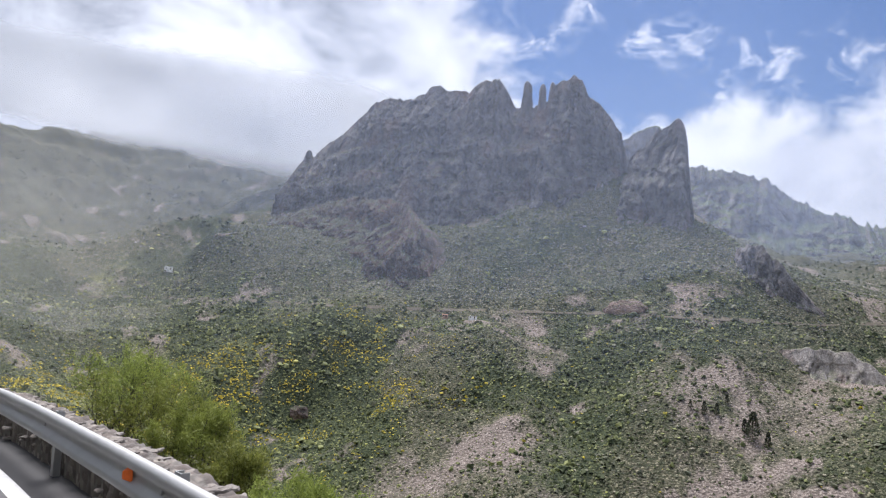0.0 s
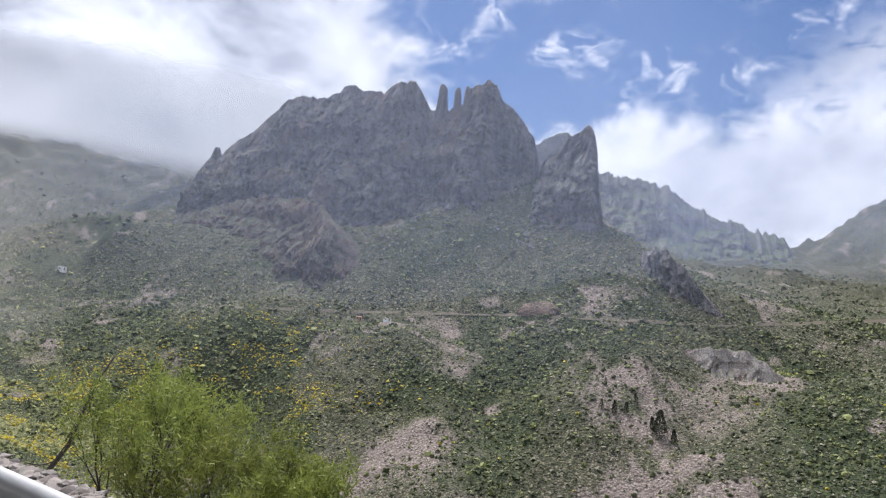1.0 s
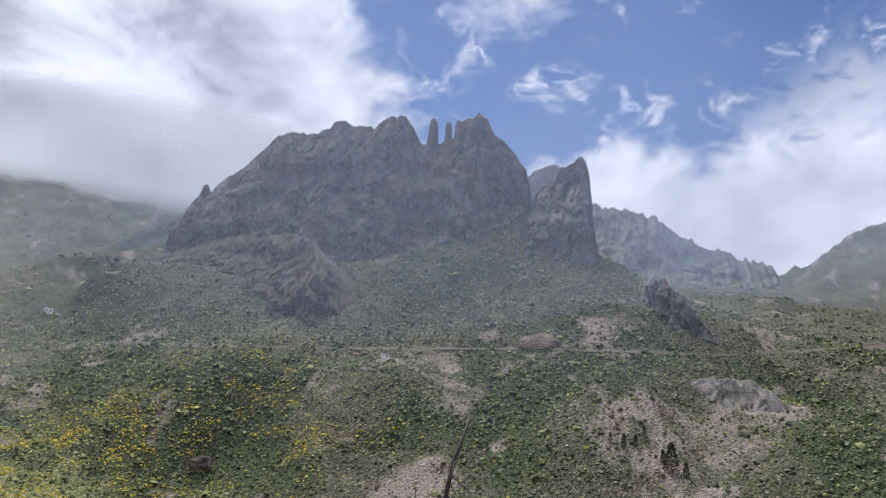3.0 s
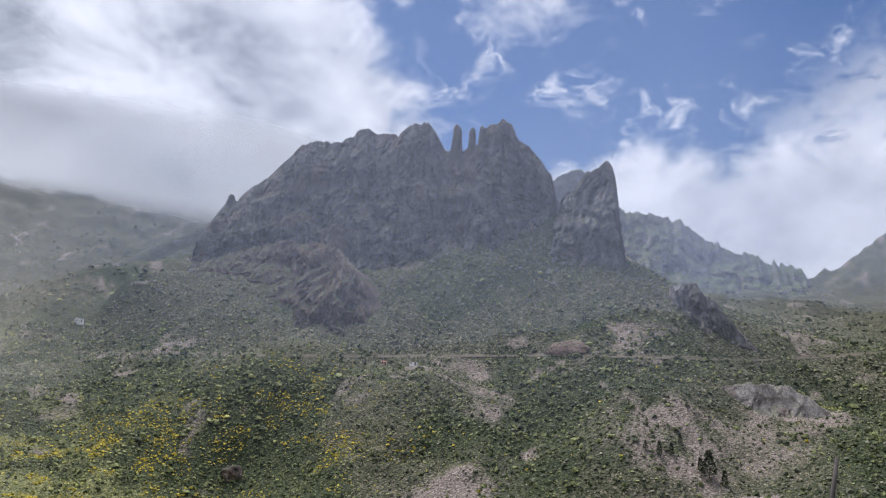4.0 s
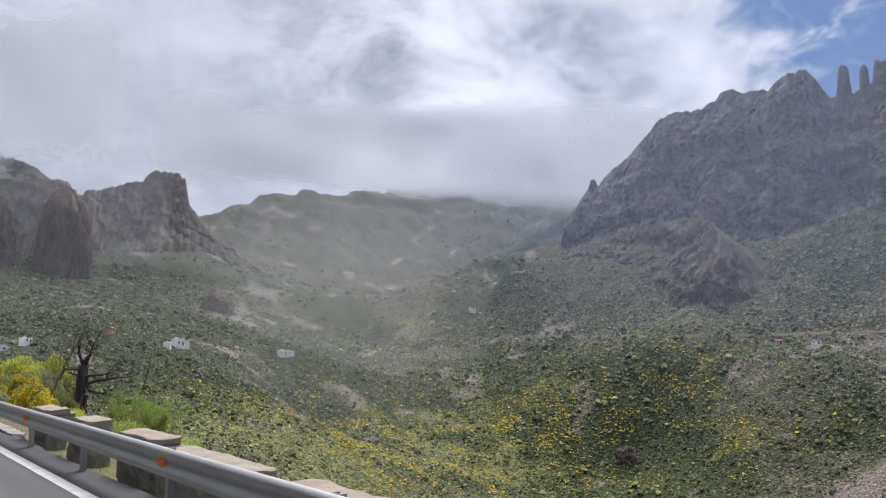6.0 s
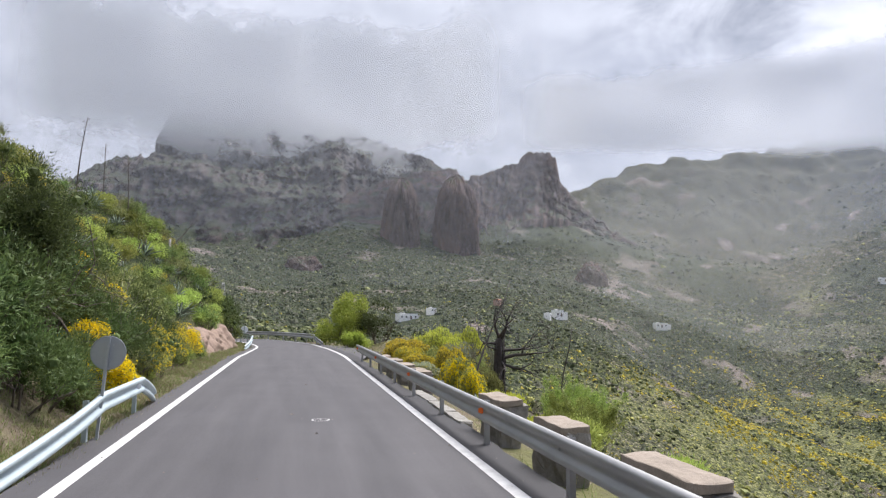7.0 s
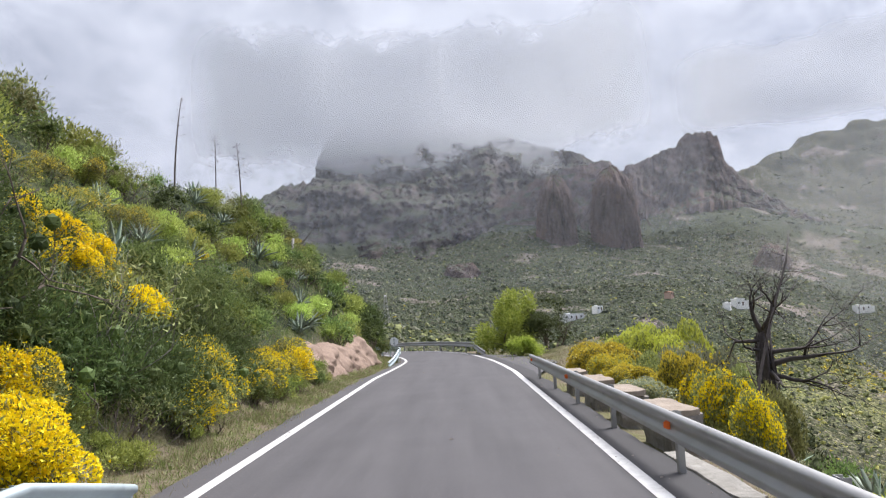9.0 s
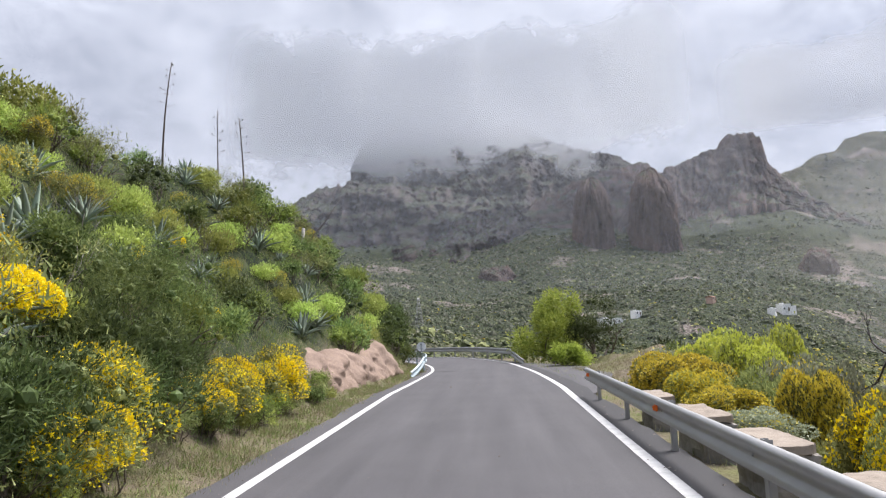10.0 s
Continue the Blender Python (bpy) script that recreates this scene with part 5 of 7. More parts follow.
def leaf_tris(r, at, way, length, width):
    """Slim pointed leaves, one triangle each."""
    n = len(at)
    way = way / np.maximum(np.linalg.norm(way, axis=1), 1e-6)[:, None]
    side = np.cross(way, r.normal(size=(n, 3)))
    side /= np.maximum(np.linalg.norm(side, axis=1), 1e-6)[:, None]
    L = (length * r.uniform(0.6, 1.35, n))[:, None]
    W = (width * r.uniform(0.7, 1.25, n))[:, None]
    v = np.stack([at - side * W, at + side * W, at + way * L], 1).reshape(-1, 3)
    f = np.arange(3 * n).reshape(n, 3)
    return v, np.column_stack([f, f[:, 2]])


def leaf_quads(r, at, way, length, width, droop=0.0):
    """Pointed leaves as folded quads: arrays of places and directions."""
    n = len(at)
    way = way / np.maximum(np.linalg.norm(way, axis=1), 1e-6)[:, None]
    rand = r.normal(size=(n, 3))
    side = np.cross(way, rand)
    side /= np.maximum(np.linalg.norm(side, axis=1), 1e-6)[:, None]
    L = (length * r.uniform(0.6, 1.3, n))[:, None]
    W = (width * r.uniform(0.7, 1.25, n))[:, None]
    mid = at + way * L * 0.5
    tip = at + way * L
    tip[:, 2] -= droop * L[:, 0]
    v = np.stack([at, mid + side * W, tip, mid - side * W], 1).reshape(-1, 3)
    f = np.arange(4 * n).reshape(n, 4)
    return v, f


def clump_points(r, clumps, count, shell=0.55, stray=0.16):
    """Random places inside balls (x, y, z, radius), thicker to the outside, with the way out of the ball."""
    c = np.array(clumps, float)
    w = c[:, 3] ** 2
    pick = r.choice(len(c), count, p=w / w.sum())
    d = r.normal(size=(count, 3))
    d /= np.linalg.norm(d, axis=1)[:, None]
    rad = c[pick, 3] * (shell + (1 - shell) * r.random(count) ** 0.6)
    # shoots that stand out beyond the rest
    long = r.random(count) < stray
    rad = np.where(long, c[pick, 3] * r.uniform(1.0, 1.5, count), rad)
    p = c[pick, :3] + d * rad[:, None]
    return p, d


def cores(clumps, k=0.62):
    """Dark hearts of the clumps, so that no light falls straight through."""
    base = bmesh.new()
    bmesh.ops.create_icosphere(base, subdivisions=1, radius=1.0)
    bv = np.array([v.co[:] for v in base.verts])
    bf = np.array([[v.index for v in f.verts] for f in base.faces])
    base.free()
    vs, fs, o = [], [], 0
    for x, y, z, rad in clumps:
        vs.append(bv * rad * k + (x, y, z))
        fs.append(bf + o)
        o += len(bv)
    f = np.vstack(fs)
    return np.vstack(vs), np.column_stack([f, f[:, 2]])


def join(*pairs):
    vs, fs, o = [], [], 0
    for v, f in pairs:
        vs.append(v)
        fs.append(f + o)
        o += len(v)
    return np.vstack(vs), np.vstack(fs)


def quads_object(name, v, f, mat, parent, label=""):
    """Faces with four corners, or three where the last two are one."""
    tri = f[:, 2] == f[:, 3]
    t = np.vstack([f[~tri][:, [0, 1, 2]], f[~tri][:, [0, 2, 3]], f[tri][:, :3]])
    ob = mesh_object(name, v, t, mat, parent, False)
    if label:
        ob["label"] = label
    return ob


def branching(r, bm, start, way, length, radius, depth, spread=0.6, lift=0.25):
    """Limbs that fork; gives the ends."""
    pts, rad = [Vector(start)], [radius]
    d = Vector(way).normalized()
    n = 4
    for k in range(n):
        d = (d + Vector(r.normal(size=3) * 0.16) + Vector((0, 0, lift * 0.12))).normalized()
        pts.append(pts[-1] + d * length / n)
        rad.append(radius * (1 - 0.45 * (k + 1) / n))
    tube(bm, pts, rad, 6 if radius > 0.045 else 3, True)
    if depth <= 0:
        return [pts[-1]]
    ends = []
    for k in range(int(r.integers(2, 4))):
        e = (d + Vector(r.normal(size=3) * spread) + Vector((0, 0, lift))).normalized()
        ends += branching(r, bm, pts[-1] if k else pts[-2], e, length * r.uniform(0.6, 0.85), rad[-1] * 0.85, depth - 1, spread, lift)
    return ends


def shrub(name, seed, width, height, leaves, leaf, mat, label, category="shrub", flowers=0, flower_mat=None, lumps=11, up=0.5, size=(0.11, 0.02), group="", flower_size=(0.065, 0.03), loose=0.5, stray=0.16):
    """A bush: stems, leafy clumps and, on some, flowers on the outside."""
    r = np.random.default_rng(seed)
    thing = tagged(new(name), label, category, group)
    bm = bmesh.new()
    ends = []
    for k in range(6):
        a = 6.28 * k / 6 + r.uniform(-.4, .4)
        ends += branching(r, bm, (0.08 * math.cos(a), 0.08 * math.sin(a), -0.25), (math.cos(a) * width / height, math.sin(a) * width / height, 1.1), height * 0.42, 0.022 * height, 1)
    part("stem", bm, BARK, thing)
    clumps = []
    for k in range(lumps):
        a, d = r.uniform(0, 6.283), math.sqrt(r.random()) * 0.66
        rad = r.uniform(0.24, 0.40)
        z = height * (0.28 + 0.5 * (1 - d * d) * r.uniform(0.55, 1.05))
        clumps.append((math.cos(a) * d * width, math.sin(a) * d * width, z, rad * min(width, height)))
    for p in ends[:6]:
        clumps.append((p.x, p.y, min(p.z, height * 0.85), 0.26 * min(width, height)))
    p, d = clump_points(r, clumps, leaves, loose, stray)
    way = d + r.normal(size=d.shape) * 0.5 + (0, 0, up)
    v, f = join(leaf_tris(r, p, way, size[0], size[1]), cores(clumps, 0.28))
    v[:, 2] = np.maximum(v[:, 2], 0.02)
    quads_object("foliage", v, f, mat, thing)
    if flowers:
        p, d = clump_points(r, clumps, flowers * 2, 0.90, 0.03)
        keep = (d[:, 2] > -0.45) & (r.random(len(p)) < (0.75 if flowers > 9000 else 0.06) + 0.94 * (fbm(p[:, 0] * 3.4 + seed, p[:, 2] * 3.4 + p[:, 1] * 2.2, 2) > 0.0))
        p, d = p[keep][:flowers], d[keep][:flowers]
        v, f = leaf_tris(r, p + d * 0.03, d + r.normal(size=d.shape) * 0.7, *flower_size)
        quads_object("blossom", v, f, flower_mat, thing, "dense yellow flowers")
    return thing


def agave(name, seed, leaves, length, label):
    r = np.random.default_rng(seed)
    thing = tagged(new(name), label, "agave", "agaves on the bank")
    for k in range(leaves):
        a = 2.4 * k + r.uniform(-.2, .2)
        tilt = 0.25 + 1.0 * (k / leaves) + r.uniform(-.1, .1)
        L = length * r.uniform(0.75, 1.1)
        verts, n = [], 8
        for i in range(n + 1):
            t = i / n
            out = math.sin(tilt) * L * t
            z = math.cos(tilt) * L * t - 0.18 * L * t * t * tilt + 0.05
            w = 0.085 * length / 1.1 * (0.55 + 1.6 * t * (1 - t) * 1.6) * (1 - t) ** 0.45 + 0.002
            c, s = math.cos(a), math.sin(a)
            for q, hgt in ((-w, 0.02 * w / 0.08 + w * 0.25), (0, -0.012), (w, 0.02 * w / 0.08 + w * 0.25), (0, -0.012 - 0.035 * (1 - t))):
                verts.append((c * out - s * q, s * out + c * q, z + hgt))
        mesh_object("leaf", verts, grid_faces(n + 1, 4, True), AGAVE, thing)
    return thing


def ground_at(x, y):
    return float(ground_height(np.array([float(x)]), np.array([float(y)]))[0])


def off_road(y, d):
    """A point at a distance to the right of the road's centre where that has this y."""
    i = int(np.argmin(np.abs(ROAD[:, 1] - y)))
    return ROAD[i, 0] + ROAD_SIDE[i, 0] * d, ROAD[i, 1] + ROAD_SIDE[i, 1] * d


BANK = "shrubs on the bank"
GREEN, GREEN_LIGHT = [[shrub("green_shrub", 10 + k, 1.15, 1.6 + 0.3 * (k % 2), count, 0, m, lab, size=(sz[0] * big, sz[1] * big), group=BANK, loose=0.4, lumps=16) for k, (m, lab, sz) in enumerate([
    (LEAF_GREEN, "dense dark green shrub on the steep bank", (0.12, 0.020)), (LEAF_FINE, "feathery bright green broom bush on the bank", (0.12, 0.011)), (LEAF_GREEN, "dark green leafy bush on the bank", (0.10, 0.024)), (LEAF_OLIVE, "olive-green twiggy bush on the bank", (0.11, 0.012)), (LEAF_DARK, "dark feathery evergreen bush on the bank", (0.10, 0.013))])] for count, big in ((3900, 0.95), (1000, 1.6))]
BROOM = [shrub("broom_bush", 30 + k, 1.0, 1.45, 3000, 0, LEAF_OLIVE, lab, "broom bush", fl, fm, group="flowering broom bushes", size=(0.11, 0.012), flower_size=(0.042, 0.026)) for k, (fl, fm, lab) in enumerate([
    (6000, FLOWER, "broom bush covered in bright yellow flowers"), (1700, FLOWER, "green broom bush with scattered yellow flowers"), (1500, DULL_FLOWER, "broom bush with fading yellow flowers"), (11500, FLOWER, "broom bush in full bright yellow bloom")])]
BROOM_SIDE = [shrub("broom_bush", 41 + k, 1.0, 1.45, 8500, 0, leaf_mat, lab, "broom bush", fl, fm, group="flowering broom bushes", size=(0.06, 0.024), flower_size=(0.046, 0.030), lumps=15, loose=0.86, stray=0.02, up=0.2) for k, (fl, fm, lab, leaf_mat) in enumerate([
    (9500, DULL_FLOWER, "dense rounded broom bush with golden-ochre flowers", LEAF_OLIVE), (700, DULL_FLOWER, "rounded grey-green broom bush with few flowers", LEAF_GREY), (5200, FLOWER, "dense broom bush with yellow flowers behind the rail", LEAF_OLIVE),
    (0, None, "dark olive broom bush without flowers behind the rail", LEAF_OLIVE), (9300, LEAF_LIME, "dense rounded broom bush with lime-yellow shoots", LEAF_OLIVE)])]
LIME = [shrub("spurge_bush", 57, 0.95, 0.85, 2600, 0, LEAF_LIME, "lime-yellow flowering spurge bush beside the parapet", group="spurge bushes", lumps=18, size=(0.085, 0.03), up=1.0, loose=0.8)]
SPURGE = [shrub("spurge_bush", 50 + k, 0.95, 0.95, 2300, 0, LEAF_LIGHT, "rounded pale green spurge bush on the bank", group="spurge bushes", lumps=16, size=(0.10, 0.024), up=1.0, loose=0.8) for k in range(2)]
AGAVES = [agave("agave", 60 + k, 24, 0.85 + 0.15 * k, "grey-green agave rosette with pointed fleshy leaves") for k in range(2)]


def twiggy(name, seed, label):
    """A nearly leafless shrub of thin grey twigs."""
    r = np.random.default_rng(seed)
    thing = tagged(new(name), label, "shrub", BANK)
    ends = []
    for k in range(7):
        bm = bmesh.new()
        a = 0.9 * k + r.uniform(-.3, .3)
        ends += branching(r, bm, (0.06 * math.cos(a), 0.06 * math.sin(a), -0.2), (math.cos(a) * 0.6, math.sin(a) * 0.6, 1), 0.75, 0.018, 2, 0.45, 0.35)
        part("branch", bm, TWIG, thing)
    p = np.array([e[:] for e in ends]).repeat(14, 0) + r.normal(size=(14 * len(ends), 3)) * 0.09
    v, f = leaf_tris(r, p, r.normal(size=p.shape) * 0.6 + (0, 0, 0.8), 0.09, 0.012)
    quads_object("foliage", v, f, LEAF_OLIVE, thing)
    return thing


TWIG = plain("bleached_grey_twigs", (0.23, 0.21, 0.185), 0.9, 0, 0.3, 9, 0.4)
TWIGGY = twiggy("twiggy_shrub", 77, "sparse grey twiggy shrub on the bank")


def stand(things, k, x, y, size, turn=None, sink=0.08, flat=1.0):
    """A plant from its pattern, set on the ground."""
    r = random.Random(int(x * 131 + y * 17))
    t = r.uniform(0, 360) if turn is None else turn
    m = pose(x, y, ground_at(x, y) - sink * size, r.uniform(-5, 5), r.uniform(-5, 5), t) @ Matrix.Diagonal((size, size, size * flat, 1))
    if things is GREEN and (y > 21 or y < -8 or x < -10.5 or x > 9):
        things = GREEN_LIGHT
    src = things[k % len(things)]
    return copy_thing(src, m)


def plant_bank():
    r = random.Random(42)
    taken = []

    def put(kind, k, x, y, size, room, sink=0.08):
        taken.append((x, y, room))
        stand(kind, k, x, y, size, sink=sink)

    def open_at(x, y, own):
        return all(math.hypot(x - a, y - b) > room + own for a, b, room in taken)

    # bright brooms at the foot of the bank and here and there above
    for y, d, k, s in [(4.2, -5.0, 3, 1.05), (5.4, -5.7, 0, 0.9), (-7.5, -5.3, 3, 0.95), (-9.5, -5.5, 0, 1.0), (9.9, -5.0, 1, 0.85), (11.0, -4.9, 0, 0.95), (11.7, -5.5, 1, 1.1), (15.2, -5.2, 0, 0.8), (16.3, -5.2, 1, 0.95), (17.5, -5.4, 0, 0.85),
                       (18.8, -5.3, 1, 0.8), (20.3, -5.1, 0, 1.0), (21.4, -5.6, 1, 0.9)]:
        x, yy = off_road(y, d)
        put(BROOM, k, x, yy, s, 0.9)
    for x, y, k, s in [(-7.9, 10.5, 3, 0.9), (-8.6, 11.2, 3, 0.95), (-8.3, 12.2, 0, 1.0), (-7.5, 11.4, 0, 0.7), (-8.9, 10.2, 0, 0.9), (-6.7, 11.3, 3, 1.0), (-9.7, 23.4, 0, 0.6), (-7.4, 20.6, 0, 0.55), (-11.0, 12.2, 1, 0.9), (-10.8, 9.6, 0, 0.9), (-11.5, 28.6, 2, 0.6), (-12.5, 20, 2, 0.9), (-9.5, 40, 2, 0.7), (-7.9, 45.5, 2, 0.8),
                       (-10.5, 16.4, 2, 1.0), (-8.6, 16.0, 2, 0.7), (-10.2, 19.0, 2, 0.8), (-8.4, 18.4, 1, 0.6), (-11.4, 14.2, 2, 0.9), (-12.0, 17.2, 2, 0.8), (-9.0, 26.4, 2, 0.7), (-8.2, 30.0, 2, 0.6), (-10.4, 22.0, 2, 0.7), (-8.2, 7.2, 1, 0.8), (-11.0, 25.6, 2, 0.6)]:
        put(BROOM, k, x, y, s, 1.1 if 10 < y < 12.5 else 0.75)
    for x, y, s in [(-6.9, 45.2, 1.5), (-7.6, 47.5, 1.5), (-6.6, 42.5, 1.3), (-8.2, 49.5, 1.6), (-14, 22, 1.6), (-9.6, 12.4, 0.9), (-12.8, 34, 1.1), (-9.2, 33.6, 1.1), (-11.2, 23.6, 1.0), (-13.5, 16, 1.4)]:
        put(SPURGE, 0, x, y, s, 0.7 * s)
    for x, y, s in [(-6.5, 10.0, 1.5), (-6.9, 10.9, 1.4), (-6.2, 9.2, 1.3), (-7.2, 9.9, 1.4), (-7.8, 8.6, 1.3), (-7.4, 12.8, 1.1), (-8.4, 15.8, 1.1), (-9.6, 18.4, 1.2), (-9.2, 21.5, 1.1), (-10.4, 25.5, 1.2), (-10.8, 28, 1.3), (-12.6, 31.5, 1.2), (-11.4, 34, 1.0), (-6.9, 14.0, 0.8), (-8.9, 24.0, 1.0), (-7.0, 38.5, 0.9), (-9.3, 10.0, 1.2), (-8.0, 11.0, 1.2), (-8.2, 17.4, 1.1), (-10.2, 14.8, 1.2)]:
        put(AGAVES, int(s * 10), x, y, s, 0.55, 0.0)
    for k in range(22):
        y = r.uniform(8, 36)
        x, yy = off_road(y, -6.6 - abs(r.gauss(0, 3.6)))
        put(AGAVES, k, x, yy, r.uniform(0.8, 1.25), 0.5, 0.0)
    for k in range(18):
        y = r.uniform(6, 36)
        x, yy = off_road(y, -6.2 - abs(r.gauss(0, 5.0)))
        put([TWIGGY], 0, x, yy, r.uniform(0.8, 1.25), 0.4)
    for k in range(44):
        y = r.uniform(9, 58)
        x, yy = off_road(y, -6.4 - abs(r.gauss(0, 4.0)))
        put(SPURGE, k, x, yy, r.uniform(0.6, 1.15), 0.5)

    # green shrubs between them
    for k in range(180):
        y = r.uniform(-14, 56)
        d = -5.5 - abs(r.gauss(0, 4.4)) if y < 44 else -5.0 - abs(r.gauss(0, 2.5))
        x, yy = off_road(y, d)
        if (18.5 < y < 31 and d > -7.2) or not open_at(x, yy, 0.2):
            continue
        stand(GREEN, r.choice([4, 4, 4, 0]) if y < 9 else r.choice([0, 1, 1, 2, 3, 4]), x, yy, r.uniform(0.7, 1.25) * (1.0 if d > -9 else 0.85))
    # low growth along the foot, over the earth
    for k in range(80):
        y = r.uniform(1, 25)
        x, yy = off_road(y, -r.uniform(4.75, 6.0))
        stand(GREEN if k % 3 else SPURGE, r.choice([0, 1, 3]), x, yy, r.uniform(0.30, 0.55))
    # a closed hedge along its foot
    for row, d in enumerate((-5.35, -6.6, -8.0)):
        for y in np.arange(-16, 20 if row else 14, 1.9):
            if row == 0 and 5.5 < y < 9.5:
                continue
            x, yy = off_road(y + r.uniform(-.5, .5), d + r.uniform(-.3, .3))
            if open_at(x, yy, 0.1):
                stand(GREEN, r.choice([4, 4, 4, 0]) if y < 9 else r.choice([0, 4, 2, 1]), x, yy, r.uniform(0.8, 1.15))
    for x, y, s in [(-7.0, 3.4, 1.7), (-8.0, 6.6, 1.5), (-8.4, 4.6, 1.6), (-6.4, 0.2, 1.6), (-6.3, -1.8, 1.5), (-8.0, 1.6, 1.6), (-5.9, 12.9, 1.2), (-5.7, 14.0, 1.1), (-5.0, 41.2, 1.1), (-5.4, 43.2, 1.5), (-6.0, 46, 1.7)]:
        stand(GREEN, 4, x, y, s)
    for x, y, s in [(-6.3, 6.2, 1.1), (-6.2, 7.6, 1.2), (-6.4, 8.8, 1.2), (-5.5, 9.0, 1.15), (-5.35, 8.0, 1.05), (-5.5, 10.1, 1.15), (-5.6, 7.0, 1.1), (-5.2, 9.6, 0.8), (-5.3, 12.6, 1.0), (-5.5, 13.6, 1.1)]:
        stand(GREEN, 4, x, y, s)
    for x, y, s in [(-5.0, 7.3, 0.8), (-5.9, 8.3, 1.6), (-6.4, 7.4, 1.6)]:
        stand([TWIGGY], 0, x, y, s)
    # the crest, seen against the sky
    for k in range(64):
        y = r.uniform(4, 46)
        x, yy = off_road(y, -r.uniform(11.5, 19.0) if y < 30 else -r.uniform(8.5, 14))
        if open_at(x, yy, 0.1):
            stand(GREEN, r.choice([0, 1, 2, 3, 4]), x, yy, r.uniform(0.7, 1.15))


plant_bank()


def big_shrub_tree(name, x, y, height, width, seed, leaves, label, mat=LEAF_GREEN, size=(0.14, 0.024), lumps=34, low=0.12):
    r = np.random.default_rng(seed)
    thing = tagged(new(name), label, "tree")
    bm = bmesh.new()
    ends = []
    for k in range(4):
        a = 1.57 * k + r.uniform(-.4, .4)
        ends += branching(r, bm, (0.12 * math.cos(a), 0.12 * math.sin(a), -0.4), (math.cos(a) * 0.5, math.sin(a) * 0.5, 1), height * 0.34, 0.05 * height ** 0.5, 3, 0.6)
    part("trunk", bm, BARK, thing)
    clumps = [(p.x, p.y, p.z, r.uniform(0.10, 0.17) * height) for p in ends if p.z > height * 0.1][:26]
    for k in range(lumps):
        a, d, h = r.uniform(0, 6.283), math.sqrt(r.random()), r.uniform(low, 0.92)
        wide = width * math.sqrt(max(0.05, 1 - ((h - 0.42) / 0.6) ** 2))
        clumps.append((math.cos(a) * d * wide * 0.8, math.sin(a) * d * wide * 0.8, h * height, r.uniform(0.08, 0.15) * height))
    p, d = clump_points(r, clumps, leaves, 0.5)
    v, f = join(leaf_tris(r, p, d + r.normal(size=d.shape) * 0.6 + (0, 0, 0.4), *size), cores(clumps, 0.30))
    quads_object("crown", v, f, mat, thing)
    thing.matrix_world = pose(x, y, ground_at(x, y), 0, 0, 40 * seed)
    return thing


big_shrub_tree("shrub_tree", -8.2, -0.6, 4.4, 2.2, 21, 24000, "tall dark green shrub tree on the bank", LEAF_DARK, (0.095, 0.015))
big_shrub_tree("shrub_tree", -8.2, -5.6, 4.4, 2.3, 22, 22000, "tall leafy dark green tree on the bank", LEAF_DARK, (0.095, 0.015))
big_shrub_tree("shrub_tree", -6.7, 5.7, 4.0, 1.5, 23, 24000, "tall leafy dark green tree above the brooms", LEAF_DARK, (0.095, 0.014))
big_shrub_tree("shrub_tree", -6.2, 13.6, 2.5, 1.5, 31, 17000, "large feathery dark green shrub on the bank", LEAF_GREEN, (0.095, 0.010), 30, 0.05)
big_shrub_tree("shrub_tree", -6.6, 16.6, 2.6, 1.6, 33, 15000, "spreading feathery green shrub on the bank", LEAF_GREEN, (0.095, 0.011), 30, 0.05)
big_shrub_tree("shrub_tree", -6.6, 2.0, 4.1, 1.8, 3, 36000, "tall dense dark green shrub tree beside the road", LEAF_DARK, (0.09, 0.014))
big_shrub_tree("shrub_tree", -6.4, -3.6, 3.1, 1.9, 5, 30000, "spreading dark green shrub tree beside the road", LEAF_DARK, (0.09, 0.014))
big_shrub_tree("shrub_tree", -6.6, -9.0, 3.0, 2.0, 7, 16000, "dense dark green shrub tree beside the road", LEAF_DARK)
big_shrub_tree("shrub_tree", -6.9, -16.0, 3.4, 2.2, 9, 8000, "leafy dark green shrub tree beside the road", LEAF_DARK)
big_shrub_tree("shrub_tree", 4.9, 47.5, 4.7, 2.1, 12, 12000, "yellow-green leafy tree at the bend of the road", LEAF_FRESH, (0.17, 0.045))
big_shrub_tree("shrub_tree", 7.6, 48.0, 4.4, 2.2, 15, 9000, "thin grey-branched dark tree at the bend of the road", LEAF_DARK, (0.12, 0.026), 18, 0.2)
big_shrub_tree("shrub_tree", -6.9, 50.0, 2.9, 1.8, 18, 9000, "dark rounded evergreen tree at the foot of the bank", LEAF_DARK)
leafy_bush = shrub("leafy_bush", 71, 1.15, 1.3, 4200, 0, LEAF_FRESH, "rounded light green bush at the road junction", size=(0.14, 0.05))
leafy_bush.matrix_world = pose(4.7, 40.6, ground_at(4.7, 40.6), 0, 0, 20)
stand(SPURGE, 0, 5.6, 41.8, 0.95)


